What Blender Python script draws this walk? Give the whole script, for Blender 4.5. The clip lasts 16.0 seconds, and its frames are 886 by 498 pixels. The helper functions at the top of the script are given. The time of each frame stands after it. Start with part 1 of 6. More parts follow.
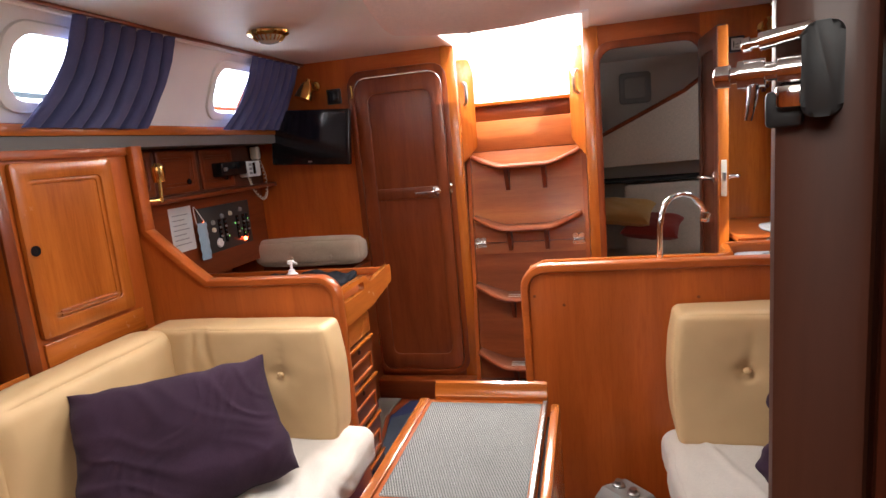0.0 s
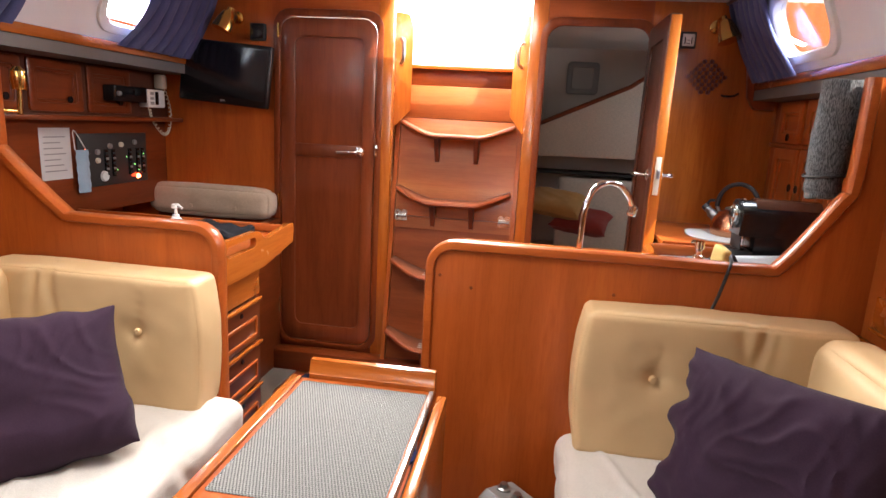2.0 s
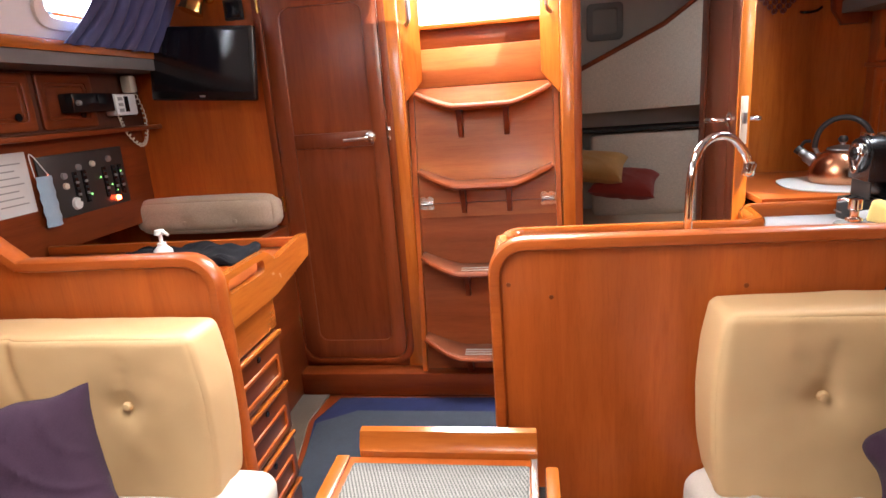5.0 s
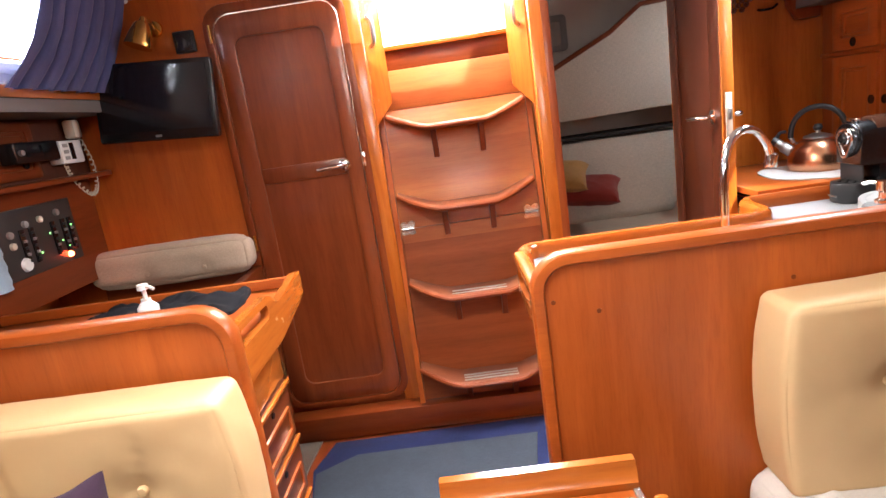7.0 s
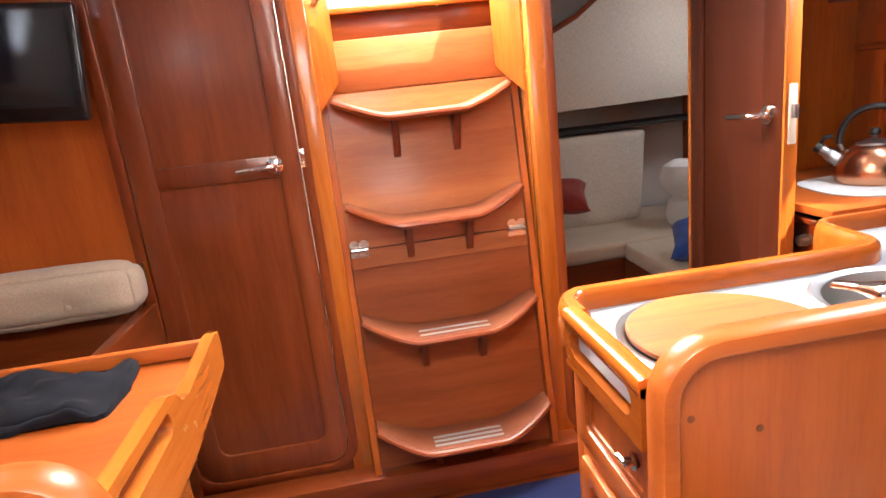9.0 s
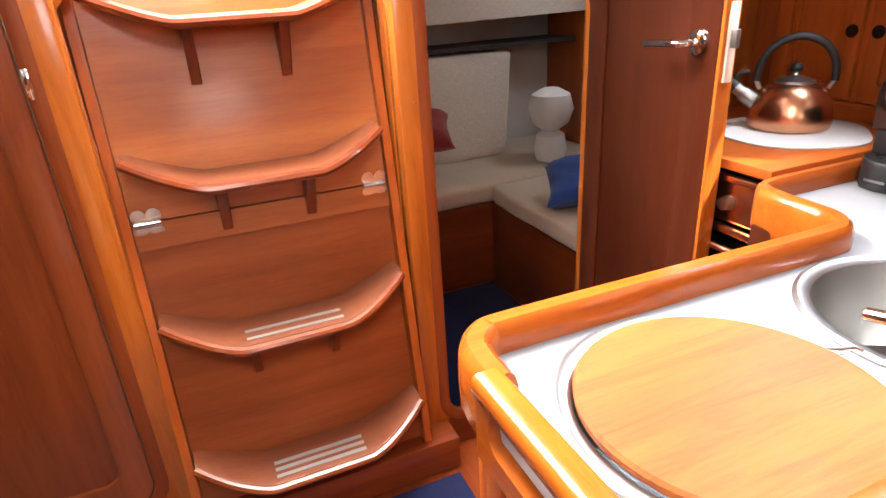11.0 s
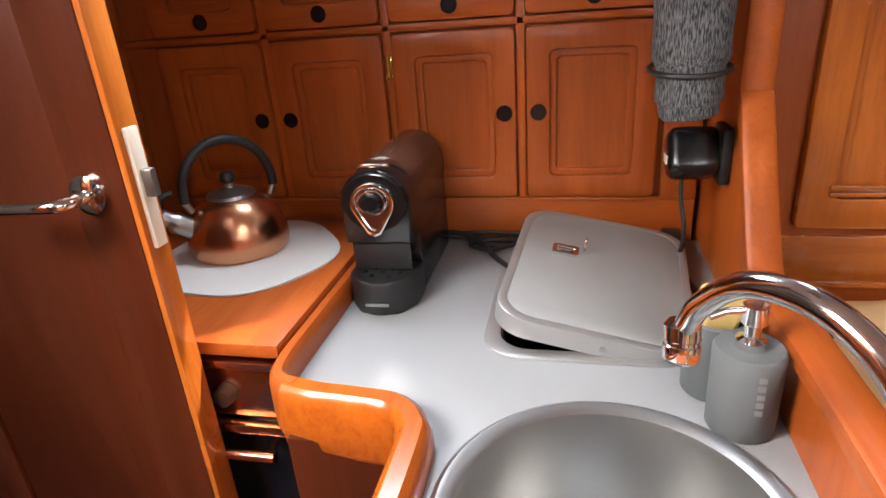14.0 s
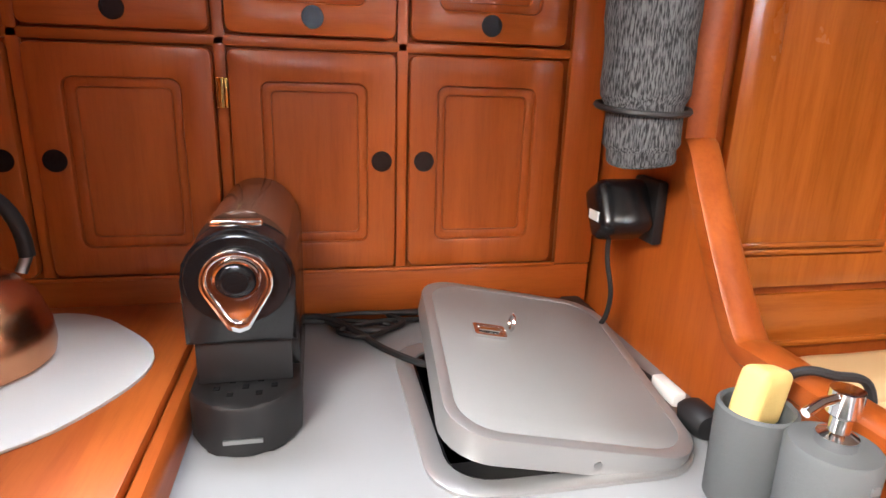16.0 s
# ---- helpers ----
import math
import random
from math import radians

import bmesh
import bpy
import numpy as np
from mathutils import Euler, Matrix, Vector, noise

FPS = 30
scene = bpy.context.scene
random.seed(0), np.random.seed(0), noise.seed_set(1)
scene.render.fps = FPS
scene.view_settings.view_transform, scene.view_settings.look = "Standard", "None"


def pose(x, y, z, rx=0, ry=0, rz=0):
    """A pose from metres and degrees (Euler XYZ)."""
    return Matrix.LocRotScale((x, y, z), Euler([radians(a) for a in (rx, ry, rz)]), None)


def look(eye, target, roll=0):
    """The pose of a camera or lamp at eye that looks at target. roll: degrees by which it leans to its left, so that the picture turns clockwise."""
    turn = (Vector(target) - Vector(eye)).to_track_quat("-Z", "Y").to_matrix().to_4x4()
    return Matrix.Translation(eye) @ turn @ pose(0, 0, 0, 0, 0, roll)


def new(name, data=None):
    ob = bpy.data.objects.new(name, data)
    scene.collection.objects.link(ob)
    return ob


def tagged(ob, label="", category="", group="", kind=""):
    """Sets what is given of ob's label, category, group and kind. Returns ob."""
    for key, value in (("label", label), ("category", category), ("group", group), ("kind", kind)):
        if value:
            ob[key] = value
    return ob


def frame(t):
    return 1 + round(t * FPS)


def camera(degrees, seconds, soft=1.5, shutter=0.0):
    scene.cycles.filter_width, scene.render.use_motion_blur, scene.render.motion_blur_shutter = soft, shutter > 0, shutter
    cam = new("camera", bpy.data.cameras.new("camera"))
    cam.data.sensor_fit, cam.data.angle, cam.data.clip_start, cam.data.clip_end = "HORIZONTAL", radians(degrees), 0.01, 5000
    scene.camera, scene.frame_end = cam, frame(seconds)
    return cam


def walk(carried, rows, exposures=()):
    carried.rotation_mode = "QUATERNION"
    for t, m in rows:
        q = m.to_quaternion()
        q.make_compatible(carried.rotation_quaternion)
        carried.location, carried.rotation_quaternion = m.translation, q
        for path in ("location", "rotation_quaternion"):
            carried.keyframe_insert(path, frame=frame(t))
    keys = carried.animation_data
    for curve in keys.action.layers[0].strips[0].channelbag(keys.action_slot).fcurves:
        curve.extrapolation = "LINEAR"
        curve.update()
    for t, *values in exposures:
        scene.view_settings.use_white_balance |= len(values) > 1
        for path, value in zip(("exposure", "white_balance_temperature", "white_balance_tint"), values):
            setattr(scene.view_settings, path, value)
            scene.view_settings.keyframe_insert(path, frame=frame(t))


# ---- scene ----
cam = camera(73.8, 16.0)
PATH = [
    (0, (0.336, 0.036, 1.483), (-0.146, 1.947, 1.14), -5.1),
    (0.3, (0.353, 0.031, 1.49), (-0.145, 1.941, 1.171), -5.8),
    (0.5, (0.351, 0.034, 1.494), (-0.154, 1.946, 1.208), -4.5),
    (0.7, (0.347, 0.034, 1.494), (-0.17, 1.952, 1.264), -2.9),
    (1, (0.338, 0.04, 1.497), (-0.208, 1.954, 1.304), -2.0),
    (1.5, (0.356, 0.15, 1.46), (-0.147, 2.05, 1.156), 1.9),
    (2, (0.392, 0.266, 1.405), (0.125, 2.204, 0.989), 3.1),
    (2.5, (0.376, 0.341, 1.362), (0.313, 2.276, 0.861), -0.4),
    (3, (0.322, 0.381, 1.378), (0.178, 2.274, 0.749), -1.1),
    (3.5, (0.293, 0.453, 1.379), (0.181, 2.353, 0.766), 0.3),
    (4, (0.238, 0.485, 1.392), (-0.055, 2.364, 0.771), -2.2),
    (4.5, (0.217, 0.573, 1.382), (-0.148, 2.461, 0.83), -2.2),
    (5, (0.201, 0.699, 1.383), (-0.098, 2.613, 0.886), -4.2),
    (5.2, (0.186, 0.729, 1.391), (-0.133, 2.65, 0.935), -6.2),
    (7.3, (-0.081, 0.8, 1.386), (-0.063, 2.75, 0.943), -10.2),
    (7.5, (-0.109, 0.859, 1.381), (-0.008, 2.81, 0.954), -11.3),
    (8, (-0.173, 1.077, 1.362), (0.118, 2.998, 0.886), -7.9),
    (8.2, (-0.207, 1.163, 1.385), (0.048, 3.086, 0.901), -7.5),
    (10.5, (-0.252, 1.748, 1.387), (0.118, 3.615, 0.773), -1.5),
    (11, (-0.125, 1.911, 1.365), (0.555, 3.615, 0.567), -3.5),
    (11.5, (-0.004, 1.942, 1.335), (1.026, 3.385, 0.41), -3.4),
    (12, (0.01, 2.054, 1.349), (1.418, 3.08, 0.367), -2.3),
    (12.5, (-0.002, 2.106, 1.383), (1.667, 2.758, 0.494), -1.7),
    (13, (0.036, 2.146, 1.408), (1.809, 2.65, 0.631), -1.8),
    (13.5, (0.18, 2.228, 1.416), (1.977, 2.608, 0.625), -4.6),
    (14, (0.286, 2.325, 1.433), (2.08, 2.751, 0.657), -4.3),
    (14.5, (0.359, 2.42, 1.424), (2.193, 2.437, 0.627), 0.4),
    (15, (0.4, 2.571, 1.404), (2.27, 2.327, 0.74), -2.0),
    (15.5, (0.473, 2.581, 1.368), (2.372, 2.201, 0.869), -0.9),
    (16, (0.55, 2.564, 1.344), (2.427, 2.159, 0.786), 1.8),
]
EXPOSURES = [(0.0, 0.6), (1.0, 0.75), (3.0, 1.05), (5.0, 1.15), (8.0, 1.45), (10.5, 1.45), (11.0, 1.35), (12.0, 0.75), (12.5, 0.5), (13.5, 0.5), (14.0, 0.6), (14.5, 0.7), (15.0, 0.6), (15.5, 0.80), (16.0, 0.98)]
walk(cam, [(t, look(eye, target, roll)) for t, eye, target, roll in PATH], EXPOSURES)

# ---- world and light ----
world = bpy.data.worlds.new("sky")
scene.world = world
world.use_nodes = True
wn = world.node_tree.nodes
sky = wn.new("ShaderNodeTexSky")
sky.sky_type = "NISHITA"
sky.sun_disc = False
sky.dust_density = 6.0
sky.sun_elevation, sky.sun_rotation = radians(43), radians(155)
wn["Background"].inputs["Strength"].default_value = 0.12
world.node_tree.links.new(sky.outputs["Color"], wn["Background"].inputs["Color"])

sun_data = bpy.data.lights.new("sun", "SUN")
sun_data.energy, sun_data.angle, sun_data.color = 5.0, radians(0.6), (1.0, 0.93, 0.82)
sun = new("sun", sun_data)
sun.matrix_world = look((0.45, -0.96, 1.0), (0, 0, 0))


def window_light(name, place, target, w, h, watts, colour=(1.0, 0.96, 0.91)):
    d = bpy.data.lights.new(name, "AREA")
    d.shape, d.size, d.size_y, d.energy, d.color = "RECTANGLE", w, h, watts, colour
    ob = new(name, d)
    ob.matrix_world = look(place, target)
    return ob


window_light("companionway_light", (-0.22, 3.34, 2.28), (0.10, 2.75, 1.2), 1.1, 1.4, 98).data.spread = radians(115)
window_light("companionway_aft_light", (0.0, 3.925, 2.06), (0.0, 3.0, 1.9), 0.66, 0.80, 24)
window_light("saloon_hatch_light", (-0.26, 1.49, 2.100), (-0.26, 1.49, 1.0), 0.57, 0.61, 16)
# added fill lamp below the closed ceiling; no forward hatch is built
window_light("forward_fill_light", (0.1, -0.75, 1.98), (0.1, 0.5, 1.0), 0.5, 0.5, 9)


# ---- materials ----
def material(name, rough=0.5, metal=0.0, coat=0.0, coat_rough=0.1, spec=0.5):
    m = bpy.data.materials.new(name)
    m.use_nodes = True
    b = m.node_tree.nodes["Principled BSDF"]
    b.inputs["Roughness"].default_value = rough
    b.inputs["Metallic"].default_value = metal
    b.inputs["Coat Weight"].default_value = coat
    b.inputs["Coat Roughness"].default_value = coat_rough
    b.inputs["Specular IOR Level"].default_value = spec
    return m, m.node_tree.nodes, m.node_tree.links, b


def coords(n, l, scale):
    tc, mp = n.new("ShaderNodeTexCoord"), n.new("ShaderNodeMapping")
    mp.inputs["Scale"].default_value = scale
    l.new(tc.outputs["Object"], mp.inputs["Vector"])
    return mp.outputs["Vector"]


def noise_tex(n, l, vec, scale, detail=4.0, rough=0.55, dist=0.0):
    t = n.new("ShaderNodeTexNoise")
    t.inputs["Scale"].default_value, t.inputs["Detail"].default_value = scale, detail
    t.inputs["Roughness"].default_value, t.inputs["Distortion"].default_value = rough, dist
    l.new(vec, t.inputs["Vector"])
    return t.outputs["Fac"]


def ramp(n, l, fac, stops):
    r = n.new("ShaderNodeValToRGB")
    while len(r.color_ramp.elements) < len(stops):
        r.color_ramp.elements.new(0.5)
    for e, (p, c) in zip(r.color_ramp.elements, stops):
        e.position, e.color = p, (*c, 1)
    l.new(fac, r.inputs["Fac"])
    return r.outputs["Color"]


def mix(n, l, kind, fac, a, b):
    m = n.new("ShaderNodeMix")
    m.data_type, m.blend_type = "RGBA", kind
    if hasattr(fac, "is_output"):
        l.new(fac, m.inputs[0])
    else:
        m.inputs[0].default_value = fac
    for sock, v in ((m.inputs[6], a), (m.inputs[7], b)):
        if hasattr(v, "is_output"):
            l.new(v, sock)
        else:
            sock.default_value = (*v, 1)
    return m.outputs[2]


def bump(n, l, b, height, strength, dist=0.002):
    k = n.new("ShaderNodeBump")
    k.inputs["Strength"].default_value, k.inputs["Distance"].default_value = strength, dist
    l.new(height, k.inputs["Height"])
    l.new(k.outputs["Normal"], b.inputs["Normal"])


def shift(c, k):
    return tuple(v * k for v in c)


def wood(name, base, axis="z", rough=0.34, coat=0.4, contrast=0.26):
    """Varnished timber with its grain along one axis, streaked at two scales."""
    m, n, l, b = material(name, rough, 0, coat, 0.16, 0.3)
    long, wide = 0.7, 8.0
    sc = {"x": (long, wide, wide), "y": (wide, long, wide), "z": (wide, wide, long)}[axis]
    vec = coords(n, l, sc)
    broad = noise_tex(n, l, vec, 0.9, 3, 0.5, 0.3)
    streak = noise_tex(n, l, vec, 5.0, 6, 0.65, 0.6)
    fine = noise_tex(n, l, coords(n, l, tuple(v * 9 for v in sc)), 2.2, 4, 0.7)
    c1 = ramp(n, l, broad, [(0.30, shift(base, 1 - contrast * 0.75)), (0.5, base), (0.72, (min(base[0] * 1.3, 1), base[1] * 1.42, base[2] * 1.4))])
    c2 = ramp(n, l, streak, [(0.32, shift((1, 0.9, 0.85), 1 - contrast * 0.7)), (0.55, (1, 1, 1))])
    c3 = ramp(n, l, fine, [(0.36, (0.91, 0.89, 0.87)), (0.52, (1, 1, 1))])
    col = mix(n, l, "MULTIPLY", 1.0, mix(n, l, "MULTIPLY", 1.0, c1, c2), c3)
    oi = n.new("ShaderNodeObjectInfo")
    tone = ramp(n, l, oi.outputs["Random"], [(0.0, (0.86, 0.84, 0.82)), (1.0, (1.08, 1.08, 1.06))])
    l.new(mix(n, l, "MULTIPLY", 1.0, col, tone), b.inputs["Base Color"])
    wear = noise_tex(n, l, coords(n, l, (1, 1, 1)), 6.0, 5, 0.6)
    mr = n.new("ShaderNodeMapRange")
    mr.inputs[1].default_value, mr.inputs[2].default_value, mr.inputs[3].default_value, mr.inputs[4].default_value = 0.3, 0.7, rough * 0.92, rough * 1.12
    l.new(wear, mr.inputs[0])
    l.new(mr.outputs[0], b.inputs["Roughness"])
    bump(n, l, b, fine, 0.12, 0.001)
    return m


def cloth(name, base, weave=900.0, rough=0.85, amount=0.35, blotch=0.12, sheen=0.2):
    m, n, l, b = material(name, rough, 0, 0, 0.1, 0.25)
    vec = coords(n, l, (1, 1, 1))
    w1 = noise_tex(n, l, coords(n, l, (1, 1, 0.15)), weave, 2)
    w2 = noise_tex(n, l, coords(n, l, (0.15, 1, 1)), weave, 2)
    big = noise_tex(n, l, vec, 5.0, 5, 0.6)
    c = ramp(n, l, big, [(0.25, shift(base, 1 - blotch)), (0.75, shift(base, 1 + blotch * 0.6))])
    f = n.new("ShaderNodeMath")
    f.operation = "MULTIPLY"
    l.new(w1, f.inputs[0])
    l.new(w2, f.inputs[1])
    t = ramp(n, l, f.outputs[0], [(0.12, (0.78, 0.78, 0.78)), (0.4, (1.06, 1.06, 1.06))])
    l.new(mix(n, l, "MULTIPLY", 1.0, c, t), b.inputs["Base Color"])
    b.inputs["Sheen Weight"].default_value = sheen
    bump(n, l, b, f.outputs[0], amount, 0.001)
    return m


def paint(name, base, rough=0.45, grain=60.0, amount=0.1, vary=0.06, metal=0.0, coat=0.0):
    m, n, l, b = material(name, rough, metal, coat, 0.08)
    vec = coords(n, l, (1, 1, 1))
    big, small = noise_tex(n, l, vec, 4.0, 5, 0.6), noise_tex(n, l, vec, grain, 4)
    c = ramp(n, l, big, [(0.25, shift(base, 1 - vary)), (0.75, shift(base, 1 + vary))])
    l.new(c, b.inputs["Base Color"])
    mr = n.new("ShaderNodeMapRange")
    mr.inputs[3].default_value, mr.inputs[4].default_value = rough * 0.92, rough * 1.08
    l.new(big, mr.inputs[0])
    l.new(mr.outputs[0], b.inputs["Roughness"])
    bump(n, l, b, small, amount, 0.001)
    return m


def glow(name, colour, strength):
    m, n, l, b = material(name, 0.4)
    b.inputs["Base Color"].default_value = (*colour, 1)
    b.inputs["Emission Color"].default_value = (*colour, 1)
    b.inputs["Emission Strength"].default_value = strength
    return m


TEAK = (0.385, 0.085, 0.0135)
W_X, W_Y, W_Z = (wood("teak_" + a, TEAK, a, 0.36, 0.2, 0.17) for a in "xyz")
LIGHT = (0.41, 0.108, 0.015)
L_X, L_Y, L_Z = (wood("light_teak_" + a, LIGHT, a, 0.25, 0.8) for a in "xyz")
DARK = (0.185, 0.036, 0.008)
D_X, D_Y, D_Z = (wood("mahogany_" + a, DARK, a, 0.32, 0.3, 0.3) for a in "xyz")
DOOR_WOOD = wood("door_mahogany", (0.19, 0.041, 0.012), "z", 0.3, 0.9, 0.25)
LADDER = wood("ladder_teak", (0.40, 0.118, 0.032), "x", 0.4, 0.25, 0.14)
# darker copy of the ladder teak: less light low down, put into colour
LADDER_SHADE = wood("ladder_shaded_teak", (0.29, 0.072, 0.019), "x", 0.4, 0.25, 0.16)
TREAD = wood("dark_tread_teak", (0.20, 0.058, 0.024), "x", 0.45, 0.2, 0.2)
DRAWER = wood("drawer_mahogany", (0.125, 0.029, 0.009), "y", 0.32, 0.5, 0.3)
# mahogany with shade put into its colour, for faces turned from the light
DEEP_SHADE = wood("shaded_mahogany", (0.062, 0.013, 0.005), "z", 0.3, 0.4, 0.3)
# teak darkened in its colour for the shade at the back of recesses
SHADE_WOOD = wood("shaded_teak", (0.085, 0.024, 0.010), "z", 0.65, 0.0, 0.3)
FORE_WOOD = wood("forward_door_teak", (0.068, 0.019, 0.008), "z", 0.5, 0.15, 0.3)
BOARD = wood("board_wood", (0.29, 0.074, 0.010), "x", 0.55, 0.0, 0.45)
HONEY_X, HONEY_Y = (wood("honey_teak_" + a, (0.34, 0.076, 0.008), a, 0.24, 0.5) for a in "xy")
CREAM = paint("cream_upholstery", (0.63, 0.425, 0.22), 0.55, 420, 0.12, 0.03)
SHEET = cloth("white_sheet", (0.64, 0.585, 0.53), 900, 0.85, 0.25, 0.04)
PURPLE = cloth("purple_cotton", (0.040, 0.018, 0.037), 600, 0.92, 0.5, 0.25, 0.04)
NAVY = cloth("navy_curtain", (0.066, 0.070, 0.165), 600, 0.9, 0.5, 0.2, 0.15)
GREY_SEAT = cloth("grey_beige_upholstery", (0.58, 0.46, 0.34), 600, 0.85, 0.3)
HEADLINER = paint("headliner_vinyl", (0.66, 0.62, 0.58), 0.55, 180, 0.25, 0.05)
WHITE_SIDE = paint("white_side_panel", (0.72, 0.71, 0.72), 0.45, 120, 0.15, 0.04)
BEIGE_PANEL = cloth("beige_lining", (0.62, 0.54, 0.45), 300, 0.8, 0.2, 0.05)
CARPET = cloth("blue_carpet", (0.008, 0.013, 0.060), 260, 0.95, 0.8, 0.25, 0.04)
RUG_GREY = cloth("grey_blue_rug", (0.032, 0.040, 0.056), 260, 0.95, 0.8, 0.2, 0.04)
BEIGE_RUG = cloth("beige_rug", (0.085, 0.055, 0.033), 260, 0.95, 0.8, 0.2, 0.3)
COUNTER = paint("grey_laminate", (0.252, 0.259, 0.270), 0.3, 300, 0.04, 0.05)
CHROME = paint("chrome", (0.78, 0.78, 0.78), 0.10, 50, 0.0, 0.03, 1.0)
STEEL = paint("brushed_steel", (0.37, 0.37, 0.365), 0.34, 400, 0.04, 0.015, 1.0)
BRASS = paint("brass", (0.72, 0.46, 0.14), 0.18, 60, 0.03, 0.08, 1.0)
COPPER = paint("copper_steel", (0.66, 0.32, 0.18), 0.26, 60, 0.02, 0.08, 1.0)
BLACK = paint("black_plastic", (0.007, 0.007, 0.008), 0.22, 200, 0.05, 0.1)
BLACK_SOFT = paint("soft_black_plastic", (0.011, 0.011, 0.012), 0.5, 200, 0.1, 0.1)
SCREEN = paint("dark_screen", (0.008, 0.008, 0.010), 0.12, 10, 0.0, 0.05)
GREY_LID = paint("grey_lid_plastic", (0.24, 0.24, 0.24), 0.4, 200, 0.05, 0.04)
ALUMINIUM = paint("aluminium_trim", (0.36, 0.36, 0.36), 0.33, 200, 0.05, 0.04, 0.6)
STONE_CUP = paint("grey_stoneware", (0.10, 0.108, 0.112), 0.75, 250, 0.3, 0.1)
PRINT = paint("pale_grey_print", (0.16, 0.165, 0.17), 0.7, 250, 0.2, 0.1)
YELLOW = paint("yellow_sponge", (0.72, 0.52, 0.18), 0.9, 260, 0.6, 0.08)
WHITE = paint("white_plastic", (0.74, 0.73, 0.70), 0.4, 80, 0.05, 0.04)
CREAM_PLASTIC = paint("cream_plastic", (0.62, 0.56, 0.44), 0.45, 80, 0.05, 0.05)
GREY_PLASTIC = paint("silver_grey_plastic", (0.30, 0.29, 0.28), 0.35, 150, 0.05, 0.06, 0.3)
# near-black colour standing in for deep shade in gaps and recesses
SHADE_BLACK = paint("shade_black", (0.015, 0.013, 0.012), 0.8, 30, 0.1, 0.1)
RUBBER = paint("black_cable", (0.015, 0.015, 0.016), 0.5, 60, 0.05, 0.1)
BLACK_CLOTH = cloth("black_cotton", (0.006, 0.006, 0.010), 600, 0.95, 0.4, 0.2, 0.0)
BLUE = paint("blue_plastic", (0.03, 0.20, 0.55), 0.4, 80, 0.05, 0.05)
BLUE_CLOTH = cloth("blue_cotton", (0.03, 0.075, 0.28), 500, 0.9, 0.4, 0.15)
MASK_BLUE = cloth("pale_blue_paper", (0.34, 0.46, 0.56), 900, 0.9, 0.2)
LAMP_GLASS = paint("ribbed_lamp_glass", (0.30, 0.28, 0.25), 0.15, 60, 0.05, 0.05)
BROWN_TANK = paint("smoky_brown_tank", (0.075, 0.032, 0.020), 0.12, 60, 0.0, 0.05)
RED_BATTEN = cloth("pinkish_red_tape", (0.50, 0.20, 0.16), 500, 0.85, 0.25, 0.06)
PAPER = paint("paper", (0.62, 0.605, 0.58), 0.8, 60, 0.05, 0.05)
PANEL_GREY = paint("switch_panel", (0.028, 0.025, 0.023), 0.45, 150, 0.1, 0.1)
PINK_CLOTH = cloth("pinkish_blind_cloth", (0.72, 0.56, 0.50), 500, 0.85, 0.25, 0.06)
RED_CLOTH = cloth("red_cotton", (0.26, 0.030, 0.022), 500, 0.85, 0.4)
OCHRE_CLOTH = cloth("ochre_cotton", (0.52, 0.28, 0.09), 500, 0.85, 0.4)
ALLOY = paint("bright_alloy", (0.60, 0.59, 0.57), 0.25, 80, 0.03, 0.03, 0.75)
# lining colour lowered to hold the shadow under the side decks
DECK_LINING = paint("shaded_deck_lining", (0.11, 0.102, 0.095), 0.6, 120, 0.2, 0.06)
LED_RED = glow("red_indicator", (1.0, 0.07, 0.02), 32)
LED_GREEN = glow("green_indicator", (0.3, 1.0, 0.25), 0.9)


def glass_material():
    m, n, l, b = material("pale_glass", 0.03)
    b.inputs["Transmission Weight"].default_value = 1.0
    b.inputs["Base Color"].default_value = (0.93, 0.96, 1.0, 1)
    b.inputs["IOR"].default_value = 1.45
    return m


GLASS = glass_material()


def frosted():
    """Milky acrylic that lets the daylight through as a soft glow."""
    m, n, l, b = material("frosted_acrylic", 0.5)
    b.inputs["Base Color"].default_value = (0.85, 0.86, 0.86, 1)
    t, x = n.new("ShaderNodeBsdfTranslucent"), n.new("ShaderNodeMixShader")
    t.inputs["Color"].default_value = (0.9, 0.91, 0.92, 1)
    x.inputs[0].default_value = 0.75
    l.new(b.outputs[0], x.inputs[1])
    l.new(t.outputs[0], x.inputs[2])
    l.new(x.outputs[0], n["Material Output"].inputs["Surface"])
    return m


ACRYLIC = frosted()


def mat_weave():
    """Twisted grey and cream cords: each twist alternates in tone along the cord."""
    m, n, l, b = material("woven_placemat", 0.7, 0, 0, 0.1, 0.3)
    w = n.new("ShaderNodeTexWave")
    w.bands_direction = "X"
    w.inputs["Scale"].default_value, w.inputs["Distortion"].default_value = 25.6, 0.8
    w.inputs["Detail"].default_value = 1.0
    l.new(coords(n, l, (1.92, 1.2, 1)), w.inputs["Vector"])
    f = noise_tex(n, l, coords(n, l, (1, 1, 1)), 900, 2, 0.6)
    c = ramp(n, l, w.outputs["Fac"], [(0.15, (0.10, 0.098, 0.095)), (0.6, (0.27, 0.262, 0.248))])
    t = ramp(n, l, f, [(0.3, (0.75, 0.75, 0.75)), (0.7, (1.1, 1.1, 1.1))])
    l.new(mix(n, l, "MULTIPLY", 1.0, c, t), b.inputs["Base Color"])
    bump(n, l, b, f, 0.4, 0.001)
    return m


PLACEMAT = mat_weave()


